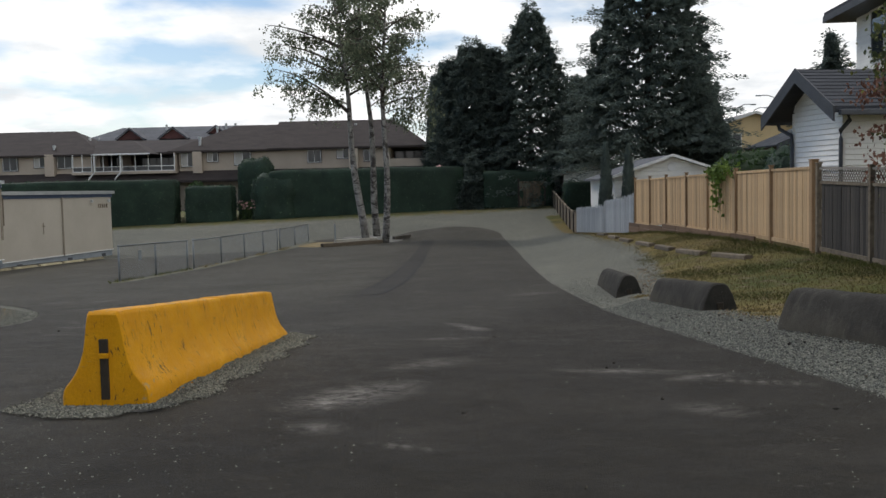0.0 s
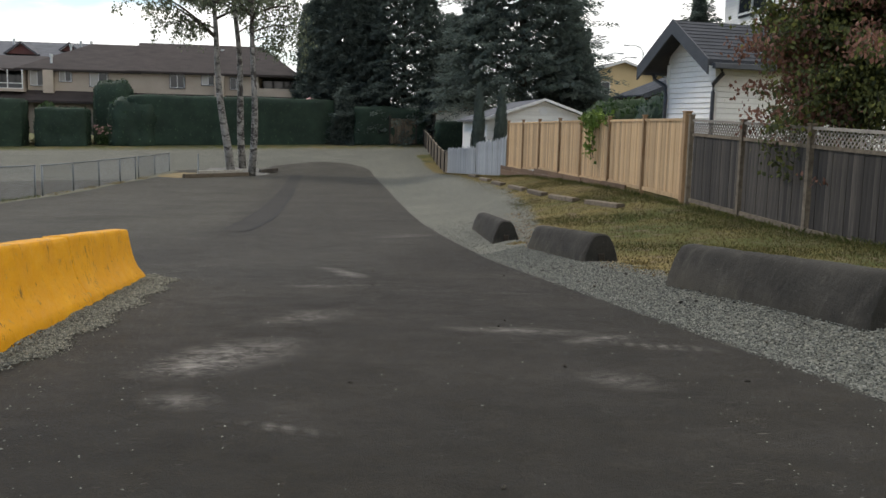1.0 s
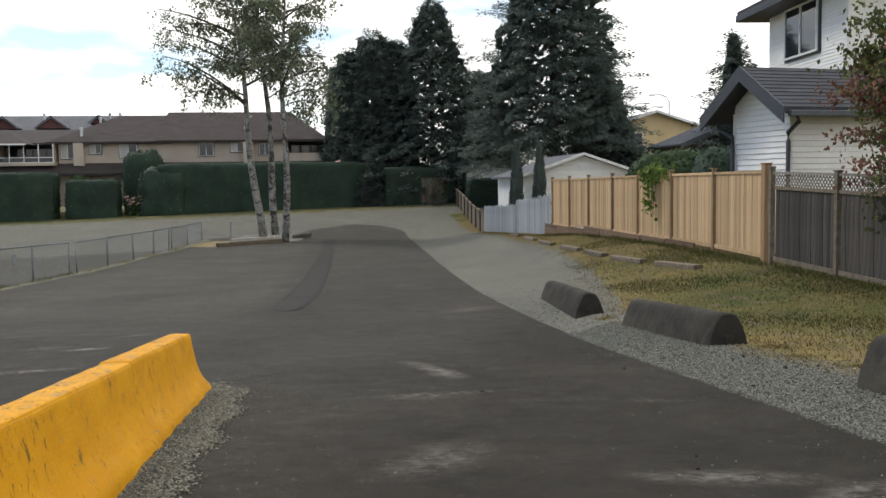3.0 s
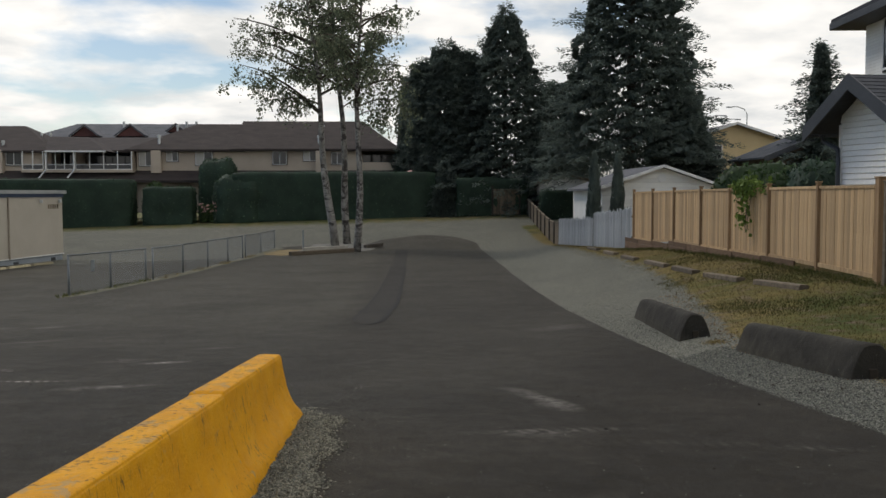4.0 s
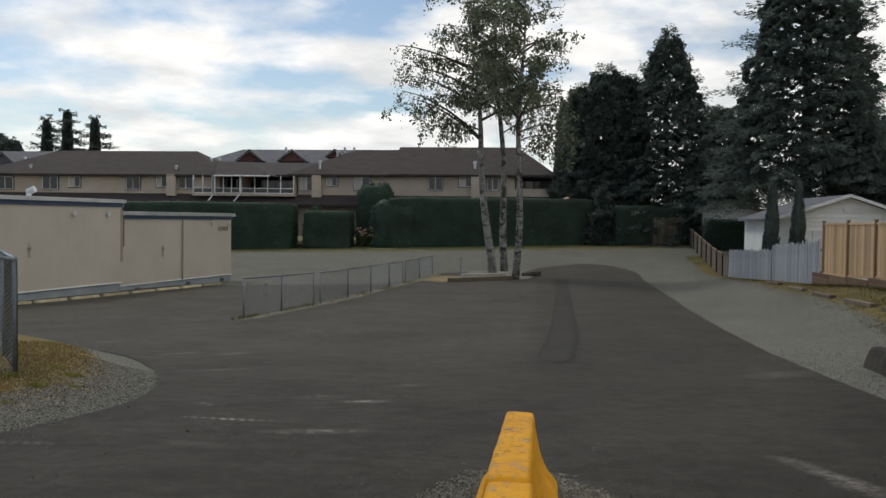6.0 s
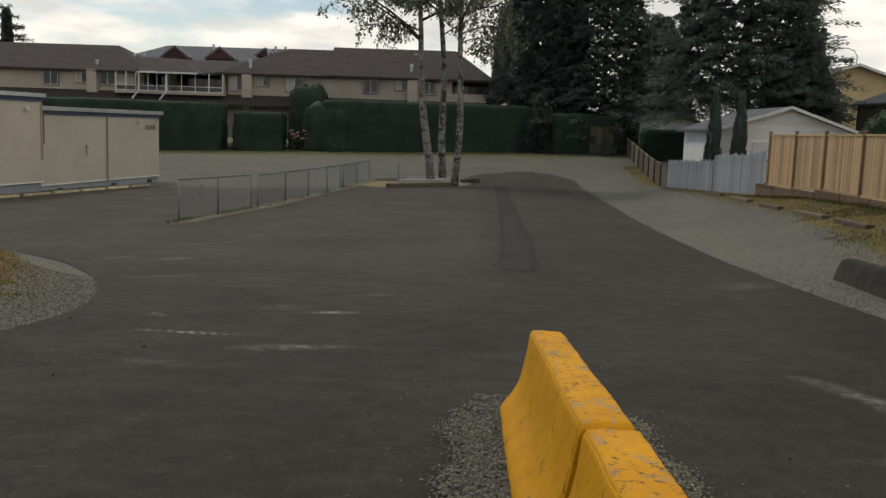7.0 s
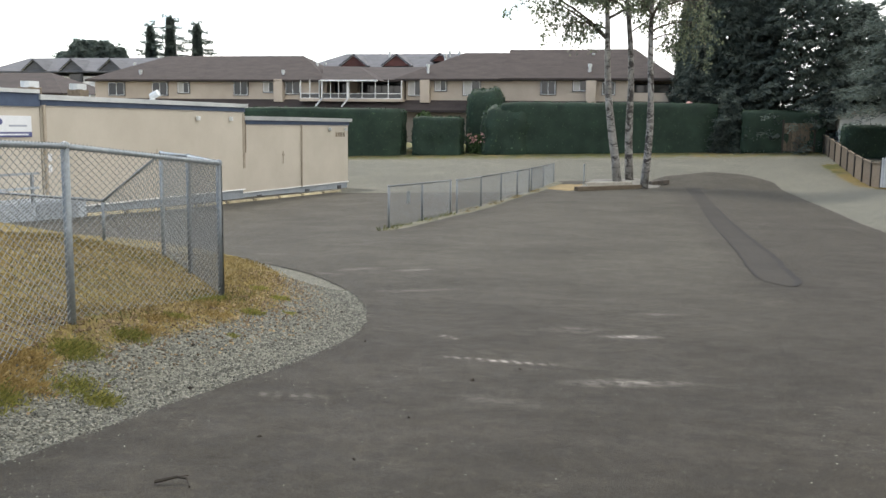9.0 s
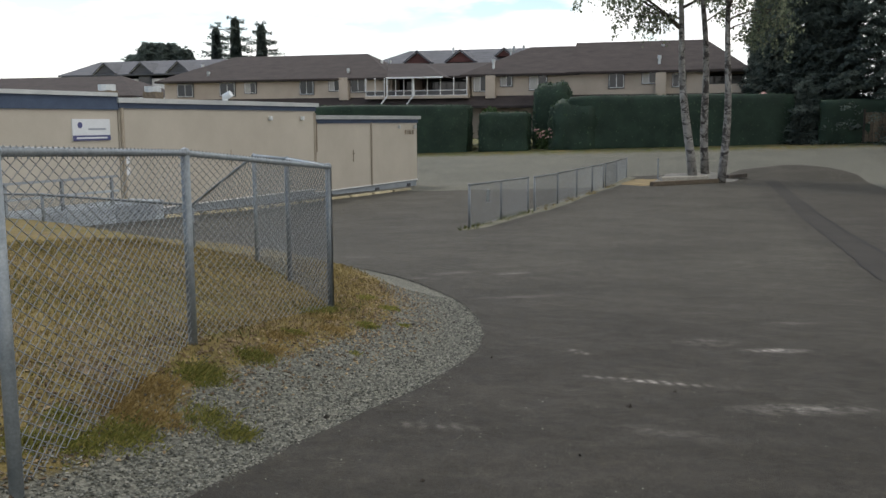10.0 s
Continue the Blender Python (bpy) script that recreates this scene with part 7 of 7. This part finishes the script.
for (x, y, r, n, h) in ((-7.99, 14.3, 0.24, 520, 0.15), (-7.42, 13.98, 0.14, 200, 0.13), (-7.6, 12.85, 0.16, 160, 0.10), (-7.47, 11.95, 0.2, 420, 0.11), (-7.5, 11.32, 0.22, 620, 0.13), (-7.2, 10.85, 0.24, 300, 0.12),
                        (-6.99, 10.8, 0.16, 220, 0.14), (-7.33, 10.3, 0.24, 420, 0.13), (-7.4, 10.05, 0.22, 320, 0.12), (-7.62, 10.2, 0.16, 140, 0.12), (-7.55, 9.86, 0.16, 180, 0.13), (-7.62, 15.16, 0.14, 140, 0.12), (-8.0, 15.5, 0.16, 160, 0.12), (-7.12, 12.9, 0.08, 60, 0.08), (-7.25, 14.5, 0.1, 60, 0.08)):
    clump(x, y, r, n, WEED_BLADE, "low bright green weeds in the gravel", h)
for (x, y, r, n, h) in ((-7.56, 10.88, 0.26, 420, 0.13), (-7.53, 10.57, 0.26, 380, 0.13), (-7.32, 10.6, 0.22, 260, 0.12), (-7.45, 12.2, 0.2, 200, 0.09), (-7.6, 12.6, 0.26, 220, 0.09), (-7.5, 13.4, 0.26, 220, 0.09), (-7.75, 13.9, 0.2, 160, 0.10)):
    clump(x, y, r, n, RUST_BLADE, "rust-coloured dried weeds by the fence", h)
for (x, y, r, n, h) in ((3.75, 11.2, 0.25, 260, 0.09), (3.5, 10.3, 0.2, 160, 0.08), (3.55, 14.1, 0.3, 260, 0.09), (3.6, 9.4, 0.2, 160, 0.09), (3.3, 15.5, 0.25, 160, 0.08)):
    clump(x, y, r, n, DRY_BLADE, "dry grass tuft beside the curb blocks", h)

# a fallen twig on the asphalt
bm = bmesh.new()
limb(bm, [(0, 0, 0.012), (0.09, 0.04, 0.03), (0.14, 0.03, 0.03), (0.18, -0.02, 0.014)], 0.009, 0.005, 6)
limb(bm, [(0.09, 0.04, 0.03), (0.12, 0.09, 0.02)], 0.005, 0.003, 5)
ob = part("fallen_twig", bm, CLOD)
ob.location = (-5.95, 9.57, ground_z(-5.95, 9.57) + 0.012)
tagged(ob, "small dark fallen twig on the asphalt", "twig")

# ---------- far corner of the lot ----------
gate = thing("wooden_gate", (6.55, 79.0, ground_z(6.6, 79)), "weathered grey board gate at the end of the lot", "gate")
for i in range(7):
    part("board", new_box((0.16 + 0.31 * i, 0, 1.15), (0.29, 0.04, 2.1), 0.005), OLD_WOOD, gate)
for x in (0, 2.25):
    part("post", new_box((x, 0, 1.2), (0.14, 0.14, 2.5), 0.01), DARK_WOOD, gate)
part("rail", new_box((1.1, -0.04, 1.9), (2.2, 0.05, 0.12)), OLD_WOOD, gate)
trailer = thing("camper_trailer", (9.2, 82.5, ground_z(9, 82)), "pale camper trailer roof showing over the fence", "trailer")
part("body", new_box((0, 0, 2.0), (3.2, 2.4, 2.4), 0.15), WHITE_TRIM, trailer)
part("window", new_box((-0.4, -1.21, 2.4), (1.2, 0.04, 0.5), 0.02), GLASS, trailer)
part("roof_rail", new_box((0, -1.1, 3.24), (3.0, 0.08, 0.1), 0.02), METAL_EDGE, trailer)
# roses in the garden gap
random.seed(91)
rose = thing("flowering_shrub", (-16.9, 81.0, ground_z(-16.7, 80)), "small shrub with pink flowers between the hedges", "shrub")
verts, faces, pv, pf = [], [], [], []
for _ in range(900):
    a, r_, z_ = random.uniform(0, 6.3), random.uniform(0, 0.9), random.uniform(0.1, 1.6)
    leaves(verts, faces, (r_ * math.cos(a), r_ * math.sin(a), z_), random.uniform(0.1, 0.2))
for _ in range(26):
    a, z_ = random.uniform(3.3, 6.1), random.uniform(0.9, 1.7)
    for _ in range(4):
        leaves(pv, pf, (0.9 * math.cos(a) + random.gauss(0, 0.05), 0.9 * math.sin(a), z_ + random.gauss(0, 0.05)), 0.13, 1.0)
PINK = leaf_mat("pink_petal", (0.42, 0.22, 0.22), (0.55, 0.33, 0.32), (0.68, 0.48, 0.45), 0.3)
o = mesh_part("foliage", verts, faces, BUSH_LEAF, rose)
o["kind"] = "stuff"
o = mesh_part("blossom", pv, pf, PINK, rose)
o["kind"] = "stuff"

# a garden umbrella and an awning showing over the end of the long hedge
def garden_umbrella(x, y, top, r):
    g = ground_z(x, y)
    ob = thing("garden_umbrella", (x, y, g), "faded pink garden umbrella open behind the hedge", "umbrella")
    part("pole", tube(bmesh.new(), (0, 0, -0.05), (0, 0, top - g), 0.025), WHITE_TRIM, ob)
    bm = bmesh.new()
    tip = bm.verts.new((0, 0, top - g))
    rim = [bm.verts.new((r * math.cos(k * math.pi / 4), r * math.sin(k * math.pi / 4), top - g - 0.38)) for k in range(8)]
    hem = [bm.verts.new((v.co.x, v.co.y, v.co.z - 0.1)) for v in rim]
    for k in range(8):
        bm.faces.new((tip, rim[k], rim[(k + 1) % 8]))
        bm.faces.new((rim[k], hem[k], hem[(k + 1) % 8], rim[(k + 1) % 8]))
    part("canopy", bm, PINK_CLOTH, ob)


PINK_CLOTH = surface("faded_pink_cloth", (0.50, 0.27, 0.25), (0.62, 0.38, 0.35), 3.0, 0.85, 0, 40, 0.1, 0.004, vary=0)
garden_umbrella(-0.15, 83.0, 3.66, 0.85)
